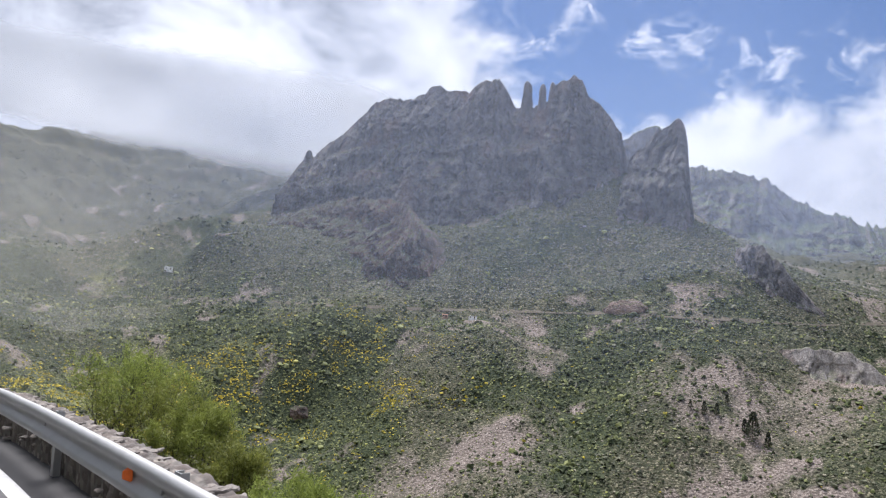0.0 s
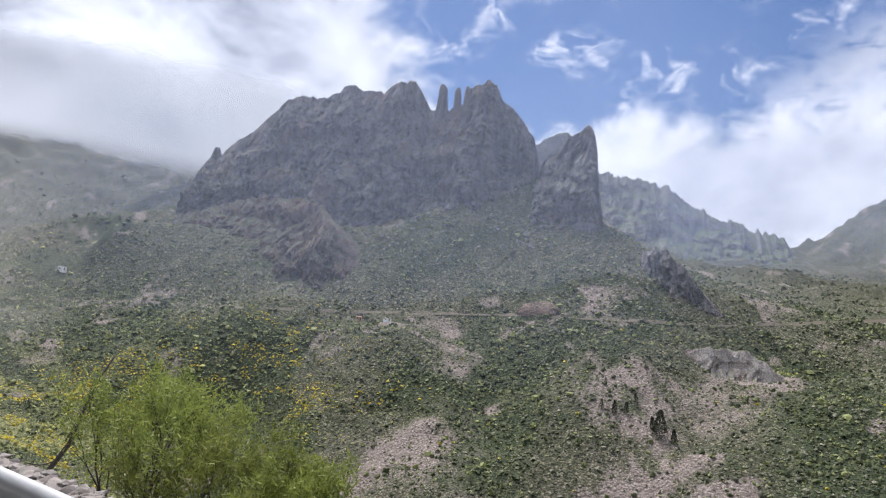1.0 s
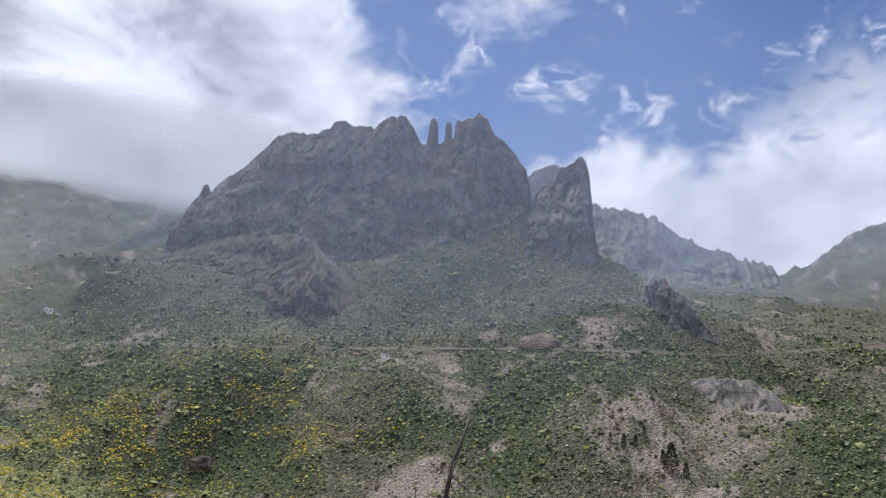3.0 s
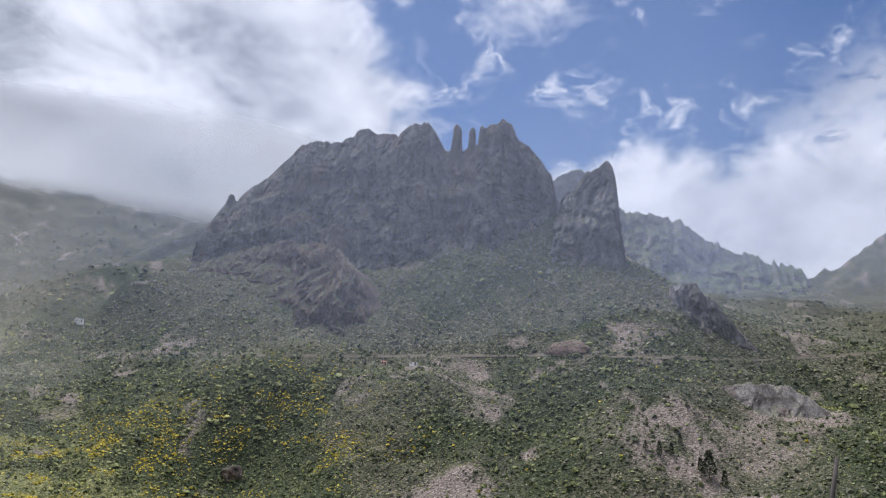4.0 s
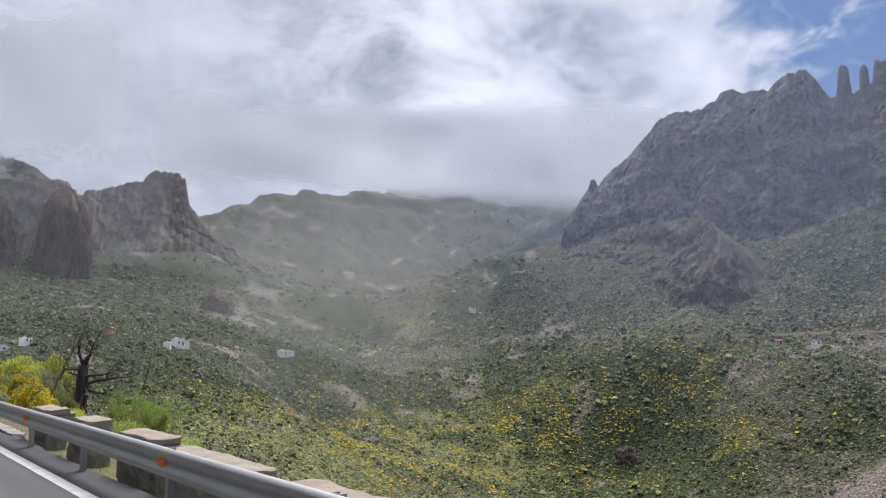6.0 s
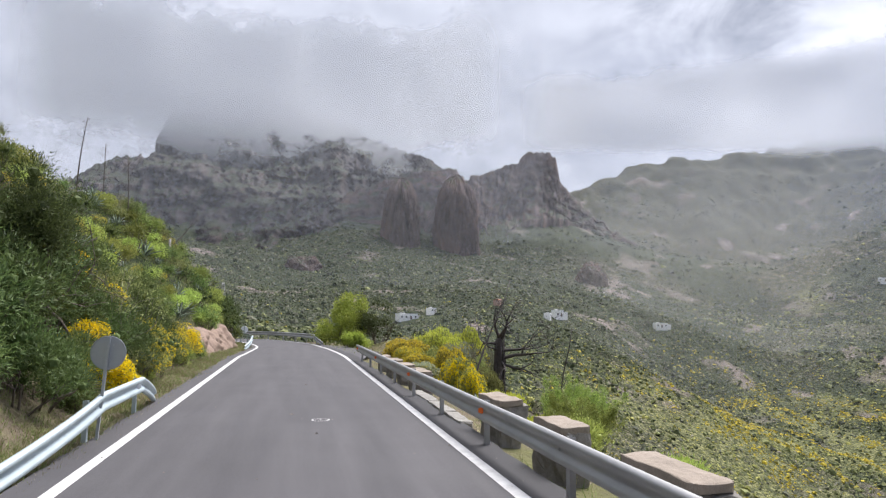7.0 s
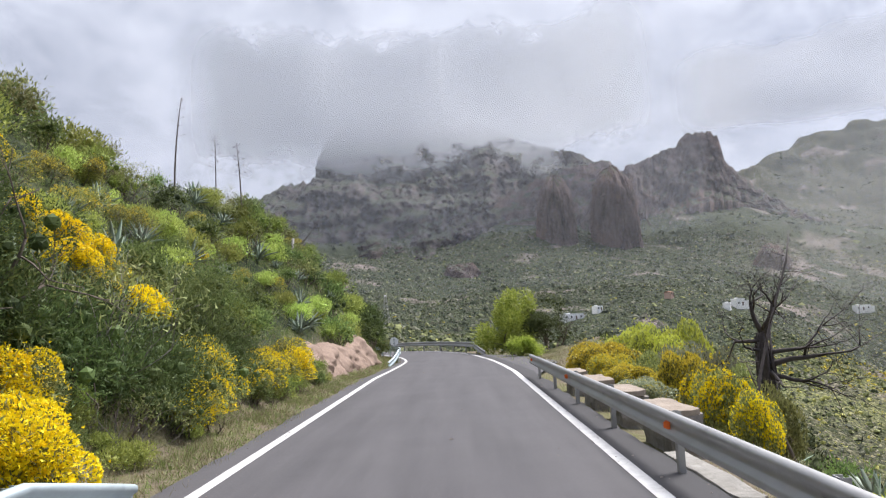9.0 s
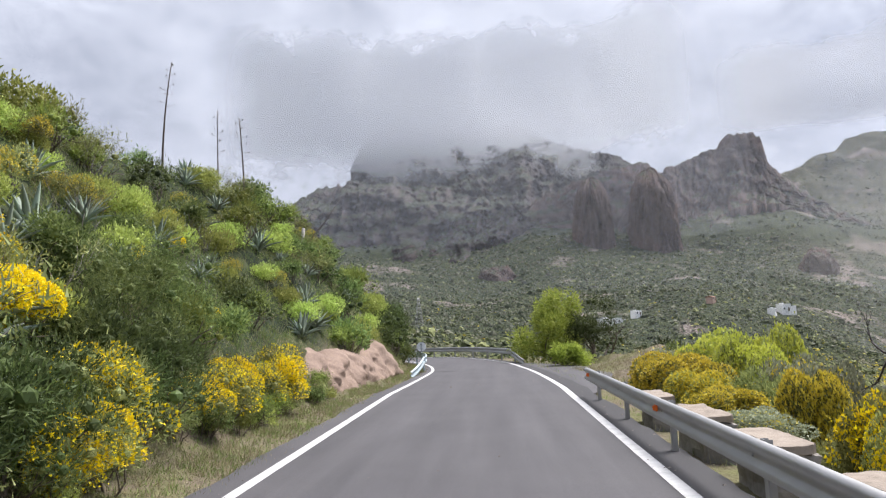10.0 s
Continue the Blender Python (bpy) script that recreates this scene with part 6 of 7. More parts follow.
# flowering and green bushes below the rail
def plant_below():
    r = random.Random(11)
    # a hedge of rounded brooms close behind the rail and its old blocks: place, half width, top
    for x, y, k, wide, top in [(6.2, 22.6, 0, 1.35, 1.2), (6.5, 25.6, 0, 1.4, 1.2), (6.0, 19.8, 0, 1.0, 0.95), (5.8, 17.7, 0, 0.9, 0.65), (5.65, 15.3, 1, 0.85, 0.42), (7.3, 18.8, 3, 1.0, 0.95), (7.4, 16.4, 0, 0.85, 1.12),
                               (6.35, 11.5, 2, 0.75, 0.80), (6.7, 13.2, 2, 0.85, 0.85), (6.6, 10.0, 2, 0.6, 0.5), (7.7, 12.0, 3, 0.8, 0.4), (7.8, 14.4, 3, 0.8, 0.7), (8.6, 27.6, 4, 1.7, 1.45), (8.3, 23.8, 4, 1.4, 1.3), (8.5, 20.8, 1, 1.2, 1.1),
                               (10.2, 26.0, 4, 1.5, 1.4), (10.0, 22.4, 1, 1.3, 0.9), (7.4, 29.6, 1, 1.3, 1.1), (9.2, 30.4, 3, 1.4, 1.2)]:
        size = wide / 0.95
        stand(BROOM_SIDE, k, x, y, size, sink=0.05, flat=(top - ground_at(x, y)) / (1.36 * size))
    for k in range(34):
        x, y = r.uniform(6.6, 17), r.uniform(-20, 36)
        if abs(y - 6) < 3.5 and x < 9:
            continue
        stand(GREEN, r.choice([2, 0, 3, 0]), x, y, r.uniform(0.55, 0.95), sink=0.2)
    for x, y, s in [(5.6, -2.6, 0.75), (5.5, -6.4, 0.7)]:
        stand(SPURGE, 0, x, y, s)
    for x, y, s in [(5.35, 1.5, 0.85), (5.5, 2.6, 0.8), (5.9, 0.6, 0.7)]:
        stand(LIME, 0, x, y, s)
    for x, y, s in [(9.6, 15.6, 1.0), (9.0, 20.8, 1.1), (10.2, 23.0, 1.0), (8.2, 27.5, 0.9), (5.3, 3.6, 0.7)]:
        stand(AGAVES, 0, x, y, s, sink=0)


plant_below()


def pine_like(name, x, y, top, width, seed, leaves, label, limbs=7):
    """A loose feathery shrub: sprays of soft shoots at the ends of thin dark limbs."""
    r = np.random.default_rng(seed)
    thing = tagged(new(name), label, "shrub")
    height = top - ground_at(x, y)
    ends = []
    for k in range(limbs):
        bm = bmesh.new()
        a = 6.28 / limbs * k + r.uniform(-.3, .3)
        lean = width / height * r.uniform(0.3, 1.25)
        ends += branching(r, bm, (0.1 * math.cos(a), 0.1 * math.sin(a), -0.3), (math.cos(a) * lean, math.sin(a) * lean, 1), height * 0.40, 0.030, 3, 0.40, 0.40)
        part("branch", bm, DEAD, thing)
    e = np.array([p[:] for p in ends])
    e[:, 2] *= height / max(e[:, 2].max(), 0.1) * 0.94
    pick = r.integers(0, len(e), leaves)
    way = e[pick] * (1, 1, 0.4)
    way /= np.maximum(np.linalg.norm(way, axis=1), 1e-6)[:, None]
    way = way * 0.5 + (0, 0, 0.9)
    back = r.random(leaves)[:, None] ** 1.3
    p = e[pick] - way * back * 0.34 + r.normal(size=(leaves, 3)) * (0.035 + 0.09 * back)
    v, f = leaf_tris(r, p, way * 0.35 + r.normal(size=p.shape) * 0.55, 0.085, 0.0075)
    quads_object("foliage", v, f, LEAF_FINE, thing)
    thing.matrix_world = pose(x, y, ground_at(x, y), 0, 0, seed * 33)
    return thing


pine_like("feathery_shrub", 3.3, -41.6, 1.80, 0.9, 2, 8000, "feathery green shrub with thin dark limbs behind the wall", 9)
pine_like("feathery_shrub", 3.15, -42.7, 1.40, 0.9, 4, 8000, "feathery green shrub growing behind the stone wall", 8)
pine_like("feathery_shrub", 2.9, -43.8, 0.98, 0.8, 6, 12000, "low feathery green shrub behind the stone wall", 8)
pine_like("feathery_shrub", 2.7, -44.9, 0.58, 0.8, 7, 9000, "low feathery green shrub beside the stone wall", 7)
pine_like("feathery_shrub", 2.4, -46.1, 0.36, 0.8, 12, 7000, "low feathery green shrub beside the stone wall", 7)
pine_like("feathery_shrub", 2.1, -47.2, 0.12, 0.8, 13, 6000, "low feathery green shrub beside the stone wall", 6)
pine_like("feathery_shrub", 8.2, 3.6, 0.75, 1.5, 8, 26000, "bushy bright green shrub below the guard rail")
pine_like("feathery_shrub", 7.0, 0.4, 0.55, 1.3, 9, 22000, "bushy bright green shrub behind the parapet blocks")


# verge grass, dry and green
def grass(name, y0, y1, d0, d1, count, mat, label, seed, high=0.16):
    r = np.random.default_rng(seed)
    i = r.integers(0, len(ROAD), count * 4)
    i = i[(ROAD[i, 1] > y0) & (ROAD[i, 1] < y1)][:count]
    d = r.uniform(d0, d1, len(i))
    x = ROAD[i, 0] + ROAD_SIDE[i, 0] * d + r.uniform(-.3, .3, len(i))
    y = ROAD[i, 1] + ROAD_SIDE[i, 1] * d + r.uniform(-.3, .3, len(i))
    keep = r.random(len(i)) < 0.35 + 0.65 * smooth(fbm(x / 1.3, y / 1.3, 3), -0.3, 0.5)
    x, y = x[keep], y[keep]
    at = np.stack([x, y, ground_height(x, y) - 0.01], 1).repeat(3, 0)
    at[:, :2] += r.normal(size=(len(at), 2)) * 0.04
    v, f = leaf_tris(r, at, r.normal(size=at.shape) * 0.5 + (0, 0, 0.9), high, 0.007)
    ob = quads_object(name, v, f, mat, None)
    tagged(ob, label, "grass", kind="stuff")


DRY_GRASS = leafy("dry_grass", (0.22, 0.19, 0.10), (0.48, 0.43, 0.26), 0.8, through=0.2)
GREEN_GRASS = leafy("verge_grass", (0.115, 0.161, 0.040), (0.276, 0.322, 0.103), 0.8, through=0.2)
grass("verge_grass", -20, 50, -6.2, -3.65, 24000, GREEN_GRASS, "short green grass along the verge", 1, 0.13)
grass("dry_verge_grass", -20, 50, -6.6, -3.6, 26000, DRY_GRASS, "dry straw-coloured grass along the verge", 2, 0.15)
grass("dry_shoulder_grass", -60, 48, 4.1, 6.4, 3600, DRY_GRASS, "dry grass and weeds behind the guard rail", 3, 0.2)
grass("shoulder_weeds", -60, 48, 3.8, 6.6, 1300, GREEN_GRASS, "green weeds behind the guard rail", 4, 0.22)
grass("dry_mound_grass", 26, 37, 5.2, 9.5, 6000, DRY_GRASS, "dry brown grass on the mound before the bend", 6, 0.32)

grass("bank_grass", 2, 52, -16.0, -5.4, 30000, GREEN_GRASS, "green grass and herbs between the shrubs of the bank", 8, 0.34)
grass("dry_bank_grass", 2, 52, -16.0, -5.6, 9000, DRY_GRASS, "dry grass between the shrubs of the bank", 9, 0.38)

# bare pinkish cut in the bank
PINK_EARTH = stone_material("pinkish_earth", (0.17, 0.115, 0.085), (0.40, 0.29, 0.22))


def earth_cut():
    """A bare face of earth above the verge, worn into runnels, with a broken upper edge."""
    ys, ts = np.arange(21.8, 39.6, 0.12), np.linspace(0, 1, 26)
    yy, tt = np.meshgrid(ys, ts, indexing="ij")
    high = 1.5 * smooth(yy, 22.5, 26.5) * smooth(yy, 39.6, 35.5) * (1 + 0.35 * fbm(yy / 2.3, yy * 0 + 2, 3)) + 0.1
    runnel = 0.24 * ridged(yy / 1.3 + 0.5 * tt, tt * 0.7, 3) + 0.12 * fbm(yy / 0.35, tt * 5.0, 3) + 0.22 * fbm(yy / 2.6 + 5, tt * 1.4, 3)
    d = -4.75 - 0.95 * tt ** 1.3 + runnel * smooth(tt, 0.0, 0.12) - 0.35 * smooth(tt, 0.82, 1.0)
    i = np.clip(np.searchsorted(ROAD[:, 1], yy), 0, len(ROAD) - 1)
    narrow = np.interp(yy, [26, 40], [1.0, 0.8])
    v = np.stack([ROAD[i, 0] + d * narrow, yy, ROAD[i, 2] - 0.05 + high * tt], 2).reshape(-1, 3)
    ob = mesh_object("earth_cut", v, grid_faces(len(ys), len(ts))[:, ::-1], PINK_EARTH)
    tagged(ob, "bare pinkish earth face cut into the bank", "earth bank")


earth_cut()


# ---- dead tree, agave stalks, posts ----
def dead_tree(x, y, seed):
    r = np.random.default_rng(seed)
    tree = tagged(new("dead_tree"), "charred leafless tree with crooked bare branches", "dead tree")
    g = ground_at(x, y)
    bm = bmesh.new()
    tube(bm, [(0, 0, g - 0.4), (0.06, 0.02, g * 0.5), (0.0, 0, 0.1), (-0.05, 0.03, 0.7), (0.04, 0.05, 1.25)], [0.20, 0.17, 0.15, 0.14, 0.10], 9)
    for k in range(13):
        a, top = 0.483 * k + r.uniform(-.2, .2), r.uniform(0.75, 1.4)
        pts = [(0.17 * math.cos(a + 0.5 * h) * (1.35 - 0.45 * h) + r.normal() * 0.025, 0.17 * math.sin(a + 0.5 * h) * (1.35 - 0.45 * h) + r.normal() * 0.025, g - 0.3 + (top - g + 0.3) * h) for h in np.linspace(0, 1, 9)]
        tube(bm, pts, list(np.linspace(0.085, 0.03, 9) * r.uniform(0.6, 1.15)), 5)
    part("trunk", bm, DEAD, tree)
    for start, way, length, rad, depth in [((-0.02, 0, 1.15), (-0.35, 0.1, 0.8), 0.7, 0.07, 4), ((0.04, 0, 1.1), (0.6, -0.2, 0.6), 0.75, 0.08, 4), ((0, 0, 0.35), (1.0, -0.30, 0.10), 1.15, 0.085, 4), ((0, 0, 0.15), (0.9, -0.5, -0.30), 0.8, 0.07, 4),
                                           ((0, 0, 0.95), (-0.9, 0.1, 0.15), 0.65, 0.06, 4), ((0, 0, 0.6), (0.9, -0.4, 0.1), 0.9, 0.07, 4), ((-0.03, 0, 0.7), (-0.7, -0.4, 0.2), 0.6, 0.05, 4), ((0.0, 0, 1.2), (0.4, -0.3, 0.6), 0.6, 0.06, 4), ((0, 0, 0.3), (0.5, -0.8, -0.2), 0.7, 0.06, 4)]:
        bm = bmesh.new()
        branching(r, bm, start, way, length, rad, depth, 0.6, 0.0)
        part("branch", bm, DEAD, tree)
    tree.matrix_world = pose(x, y, 0) @ Matrix.Diagonal((1.22, 1.22, 1.22, 1))
    return tree


dead_tree(9.5, 16.2, 6)


def leaning_stick(name, a, b, rad, label, twigs=5, mat=DEAD, seed=1):
    r = np.random.default_rng(seed)
    ob = tagged(new(name), label, "dead branch")
    bm = bmesh.new()
    a, b = Vector(a), Vector(b)
    tube(bm, [a.lerp(b, t) + Vector(r.normal(size=3) * rad * 0.6) for t in np.linspace(0, 1, 7)], list(np.linspace(rad, rad * 0.3, 7)), 7)
    part("stem", bm, mat, ob)
    for k in range(twigs):
        p = a.lerp(b, 0.3 + 0.65 * k / twigs)
        bm = bmesh.new()
        branching(r, bm, p, r.normal(size=3) * 0.7 + (0, 0, 0.3), (b - a).length * 0.10, rad * 0.28, 1, 0.5, 0.1)
        part("twig", bm, mat, ob)
    return ob


leaning_stick("dead_stalk", (9.75, -32.3, -3.2), (11.45, -33.2, 1.05), 0.085, "dark dead stalk leaning out over the valley", 6, DEAD, 3)
leaning_stick("dead_stick", (6.3, 10.1, ground_at(6.3, 10.1) - 0.1), (8.92, 12.71, 3.95), 0.05, "tall thin bare dead stem among the bushes", 8, DEAD, 4)
leaning_stick("dead_stick", (9.7, 10.2, ground_at(9.7, 10.2) - 0.1), (10.5, 9.72, 1.95), 0.05, "thin dark dead stem rising from the bushes", 3, DEAD, 9)
leaning_stick("dead_stick", (7.6, 10.6, -1.2), (7.0, 11.2, 0.9), 0.04, "bleached dead stick among the broom", 1, BARK, 5)


def agave_stalk(x, y, z, height, lean, seed, label):
    r = np.random.default_rng(seed)
    ob = tagged(new("agave_stalk"), label, "agave stalk", "dry agave flower stalks")
    bm = bmesh.new()
    tube(bm, [(lean * t * t * height, 0, height * t) for t in np.linspace(0, 1, 9)], list(np.linspace(0.055, 0.018, 9)), 8)
    part("stem", bm, STALK, ob)
    for k in range(11):
        t = 0.62 + 0.37 * k / 11
        a = 2.4 * k
        L = 0.30 * (1.15 - t) / 0.5 + 0.06
        p = Vector((lean * t * t * height, 0, height * t))
        q = p + Vector((math.cos(a) * L, math.sin(a) * L, 0.10))
        bm = bmesh.new()
        tube(bm, [p, p.lerp(q, 0.5) - Vector((0, 0, 0.02)), q], [0.009, 0.007, 0.006], 5)
        for j in range(4):
            w = Vector(r.normal(size=3)) * 0.07
            tube(bm, [q, q + w * 0.3, q + w * 0.6], [0.014, 0.018, 0.008], 4)
        part("twig", bm, STALK, ob)
    ob.matrix_world = pose(x, y, z - 0.3, 0, 0, seed * 20)
    return ob


agave_stalk(-13.3, 30.6, ground_at(-13.3, 30.6), 14.55 - ground_at(-13.3, 30.6) + 0.3, 0.075, 1, "tall dry agave flower stalk on the crest")
agave_stalk(-13.5, 37.5, ground_at(-13.5, 37.5), 14.5 - ground_at(-13.5, 37.5) + 0.3, 0.0, 2, "slender dry agave flower stalk on the crest")
agave_stalk(-11.3, 35.3, ground_at(-11.3, 35.3), 13.2 - ground_at(-11.3, 35.3) + 0.3, -0.06, 3, "dry agave stalk with a dark head")
leaning_stick("dead_stalk", (-9.4, 38.5, ground_at(-9.4, 38.5) - 0.2), (-7.3, 39.4, 9.6), 0.05, "thin dry stalk leaning over the crest", 0, STALK, 8)
bm = bmesh.new()
tube(bm, [(0, 0, -0.5), (0, 0, 1.0), (0.02, 0, 2.2)], [0.09, 0.085, 0.08], 10)
pole = part("stump_pole", bm, plain("weathered_pale_wood", (0.34, 0.32, 0.29), 0.85))
pole.matrix_world = pose(-8.9, 36.7, ground_at(-8.9, 36.7) - 0.1, 0, 4, 0)
tagged(pole, "short pale weathered wooden post on the bank", "post")

# the patterns themselves take their own places on the bank
for i, ob in enumerate(GREEN + GREEN_LIGHT + BROOM + BROOM_SIDE + SPURGE + LIME + AGAVES + [TWIGGY]):
    x, y = off_road(-22.0 - 2.2 * i, -8.0 - 0.6 * (i % 3))
    ob.matrix_world = pose(x, y, ground_at(x, y) - 0.05, 0, 0, 50 * i)

# ---- bushes of the far slopes: uncountable, by kind ----
def mound(rings):
    """A rounded bush: a top, and rings of six points down to the ground."""
    v = [(0, 0, 1.0)]
    for k, (rad, h) in enumerate(rings):
        v += [(rad * math.cos(math.pi * (j + 0.5 * k) / 3), rad * math.sin(math.pi * (j + 0.5 * k) / 3), h) for j in range(6)]
    f = [(0, 1 + j, 1 + (j + 1) % 6) for j in range(6)]
    for k in range(len(rings) - 1):
        p, q = 1 + 6 * k, 7 + 6 * k
        f += [(p + j, q + j, p + (j + 1) % 6) for j in range(6)] + [(p + (j + 1) % 6, q + j, q + (j + 1) % 6) for j in range(6)]
    return np.array(v), np.array(f)


MOUNDS = {0: mound([(0.95, 0.05)]), 1: mound([(0.72, 0.72), (1.0, 0.0)]), 2: mound([(0.45, 0.95), (0.85, 0.7), (1.05, 0.35), (0.9, 0.0)])}


def scatter(name, x, y, size, sub, mat, label, seed, squash=0.75):
    """Many uneven bushes in one mesh."""
    r = np.random.default_rng(seed)
    v, f = MOUNDS[sub]
    n, m = len(x), len(v)
    z = ground_height(x, y)
    turn = r.uniform(0, 6.283, n)
    c, s = np.cos(turn)[:, None], np.sin(turn)[:, None]
    p = v[None] + r.normal(0, (0.26, 0.22, 0.17)[sub], (n, m, 3))
    p = np.stack([p[:, :, 0] * c - p[:, :, 1] * s, p[:, :, 0] * s + p[:, :, 1] * c, p[:, :, 2]], 2)
    k = np.stack([size * r.uniform(0.75, 1.3, n), size * r.uniform(0.75, 1.3, n), size * squash * 1.35 * r.uniform(0.7, 1.3, n)], 1)
    verts = p * k[:, None, :] + np.stack([x, y, z - size * 0.1], 1)[:, None, :]
    faces = f[None] + (np.arange(n) * m)[:, None, None]
    verts, faces = verts.reshape(-1, 3), faces.reshape(-1, 3)
    if sub == 2:
        # leaves all over the nearer ones
        per = 90
        d = r.normal(size=(n, per, 3))
        d[:, :, 2] = np.abs(d[:, :, 2])
        d /= np.linalg.norm(d, axis=2)[:, :, None]
        at = d * k[:, None, :] * r.uniform(0.7, 1.15, (n, per, 1)) + np.stack([x, y, z - size * 0.1], 1)[:, None, :]
        lv, lf = leaf_tris(r, at.reshape(-1, 3), (d + r.normal(0, 0.5, d.shape) + (0, 0, 0.3)).reshape(-1, 3), 0.30, 0.055)
        core = (verts.reshape(n, m, 3) - np.stack([x, y, z], 1)[:, None, :]) * 0.72 + np.stack([x, y, z], 1)[:, None, :]
        verts, faces = np.vstack([core.reshape(-1, 3), lv]), np.vstack([faces, lf[:, :3] + n * m])
    ob = mesh_object(name, verts, faces, mat, None, False)
    return tagged(ob, label, "bushes", kind="stuff")


BUSH_DARK = leafy("far_dark_bushes", (0.031, 0.043, 0.020), (0.094, 0.109, 0.044), 0.8, through=0.0, own=0.0)
BUSH_GREY = leafy("far_grey_bushes", (0.072, 0.079, 0.052), (0.193, 0.193, 0.126), 0.8, through=0.0, own=0.0)
BUSH_FRESH = leafy("far_fresh_bushes", (0.082, 0.100, 0.038), (0.275, 0.290, 0.115), 0.8, through=0.0, own=0.0)
BUSH_PALE = leafy("far_pale_tufts", (0.172, 0.161, 0.109), (0.391, 0.356, 0.265), 0.9, through=0.0, own=0.0)
# Light lime tone: sunshine put into the colour of these bushes.
BUSH_SUNLIT = leafy("far_sunlit_spurges", (0.20, 0.215, 0.055), (0.46, 0.44, 0.13), 0.8, through=0.0, own=0.0)
BUSH_GOLD = leafy("far_yellow_brooms", (0.162, 0.155, 0.034), (0.621, 0.486, 0.047), 0.8, through=0.0, own=0.0)


HOUSES = [(66, 407), (82, 412), (128, 425), (168, 424), (158, 415), (274, 484), (-24, 330), (-62, 390), (504, 202), (500, 176), (524, 535)]


def scatter_slopes():
    r = np.random.default_rng(21)

    def area(count, a0, a1, r0, r1):
        a = np.radians(r.uniform(a0, a1, count))
        d = np.sqrt(r.uniform(r0 * r0, r1 * r1, count))
        return d * np.sin(a), d * np.cos(a) - 16

    def clear(x, y):
        open_ground = np.ones(len(x), bool)
        for hx, hy in HOUSES:
            t = np.clip((x * hx + y * hy) / (hx * hx + hy * hy), 0.97, 1.0)
            open_ground &= np.hypot(x - hx * t, y - hy * t) > 3.6
        mountain = (x > 648) & (y > 30) & (y < 640)
        road = np.abs(x + 1) < 13
        return open_ground & ~(mountain | (road & (y < 90)))

    kinds = [(BUSH_DARK, "dark_bushes", "dark green bushes dotted over the valley slopes"), (BUSH_GREY, "grey_green_bushes", "grey-green scrub over the dry valley slopes"), (BUSH_FRESH, "fresh_green_bushes", "fresh green bushes on the valley slopes"),
             (BUSH_PALE, "pale_tufts", "pale dry tufts and stones on the slopes"), (BUSH_GOLD, "yellow_brooms", "yellow-flowering brooms massed on the slopes"), (BUSH_SUNLIT, "lime_spurges", "yellow-green spurge bushes, lightened as if sunlit, on the valley floor")]
    for band, (count, r0, r1, sub, grow) in enumerate([(1500, 20, 75, 2, 0.5), (7000, 70, 165, 1, 0.75), (98000, 160, 520, 0, 0.60), (13000, 160, 520, 1, 0.95), (76000, 500, 760, 0, 0.80), (7000, 500, 760, 1, 1.25), (24000, 740, 1350, 0, 1.7)]):
        x, y = area(count, -16, 109, r0, r1)
        ok = clear(x, y)
        x, y = x[ok], y[ok]
        scree, lush, gold = scree_at(x, y), lush_at(x, y), gold_at(x, y)
        hidden = (x < 190) & (y < 190) & (x > 30) & (band in (2, 3))
        keep = r.random(len(x)) < np.clip(0.97 - 0.62 * scree, 0.0, 1.0) * np.where(hidden, 0.3, 1.0)
        x, y, scree, lush, gold = x[keep], y[keep], scree[keep], lush[keep], gold[keep]
        u, w = r.random(len(x)), r.random(len(x))
        lush = np.clip(lush + 0.35 * fbm(x / 17 + 40, y / 17, 3), 0, 1)
        # 0 dark, 1 grey, 2 fresh, 3 pale, 4 gold, 5 lime lightened for sun
        # Lighter bushes in the warm and sunny zones stand in for sunlight.
        warm = np.exp(-(((x - 350) / 130) ** 2 + ((y - 300) / 150) ** 2))
        sunny = np.exp(-(((x - 190) / 110) ** 2 + ((y - 230) / 130) ** 2))
        dark = 0.20 + 0.36 * lush - 0.14 * warm - 0.15 * gold - 0.20 * sunny
        fresh = 0.10 + 0.16 * lush + 0.38 * warm + 0.45 * gold + 0.35 * sunny
        pale = 0.16 * (1 - lush) + 0.22 * scree + 0.03
        pick = np.where(w < dark, 0, np.where(w < dark + fresh, 2, np.where(w < dark + fresh + pale, 3, 1)))
        north = (x < 340) & (y > 330) & (sunny < 0.4) & (r.random(len(x)) > gold)
        pick = np.where(north & (r.random(len(x)) < 0.60), 1, pick)
        pick = np.where((north & (r.random(len(x)) < 0.52)) | ((r.random(len(x)) < 0.8) & (band == 6)), 0, pick)
        pick = np.where(r.random(len(x)) < 0.52 * sunlit_herb_at(x, y), 5, pick)
        pick = np.where(u < (0.008 if band < 4 else 0.0) + 1.7 * gold * (1 - 0.7 * scree), 4, pick)
        size = grow * np.clip(np.exp(r.normal(-0.06, 0.46, len(x))), 0.3, 1.75) * (0.85 + 0.35 * lush) * np.where(north, 0.85, 1.0)
        size = np.where(pick == 3, size * 0.6, np.where(pick == 5, size * 0.72, np.where(pick == 4, np.minimum(size, 1.2) * 0.85, size)))
        for k, (mat, name, label) in enumerate(kinds):
            m = pick == k
            if m.sum() > 3:
                scatter(name, x[m], y[m], size[m], sub, mat, label, 100 * band + k, 0.72 if k != 3 else 0.5)

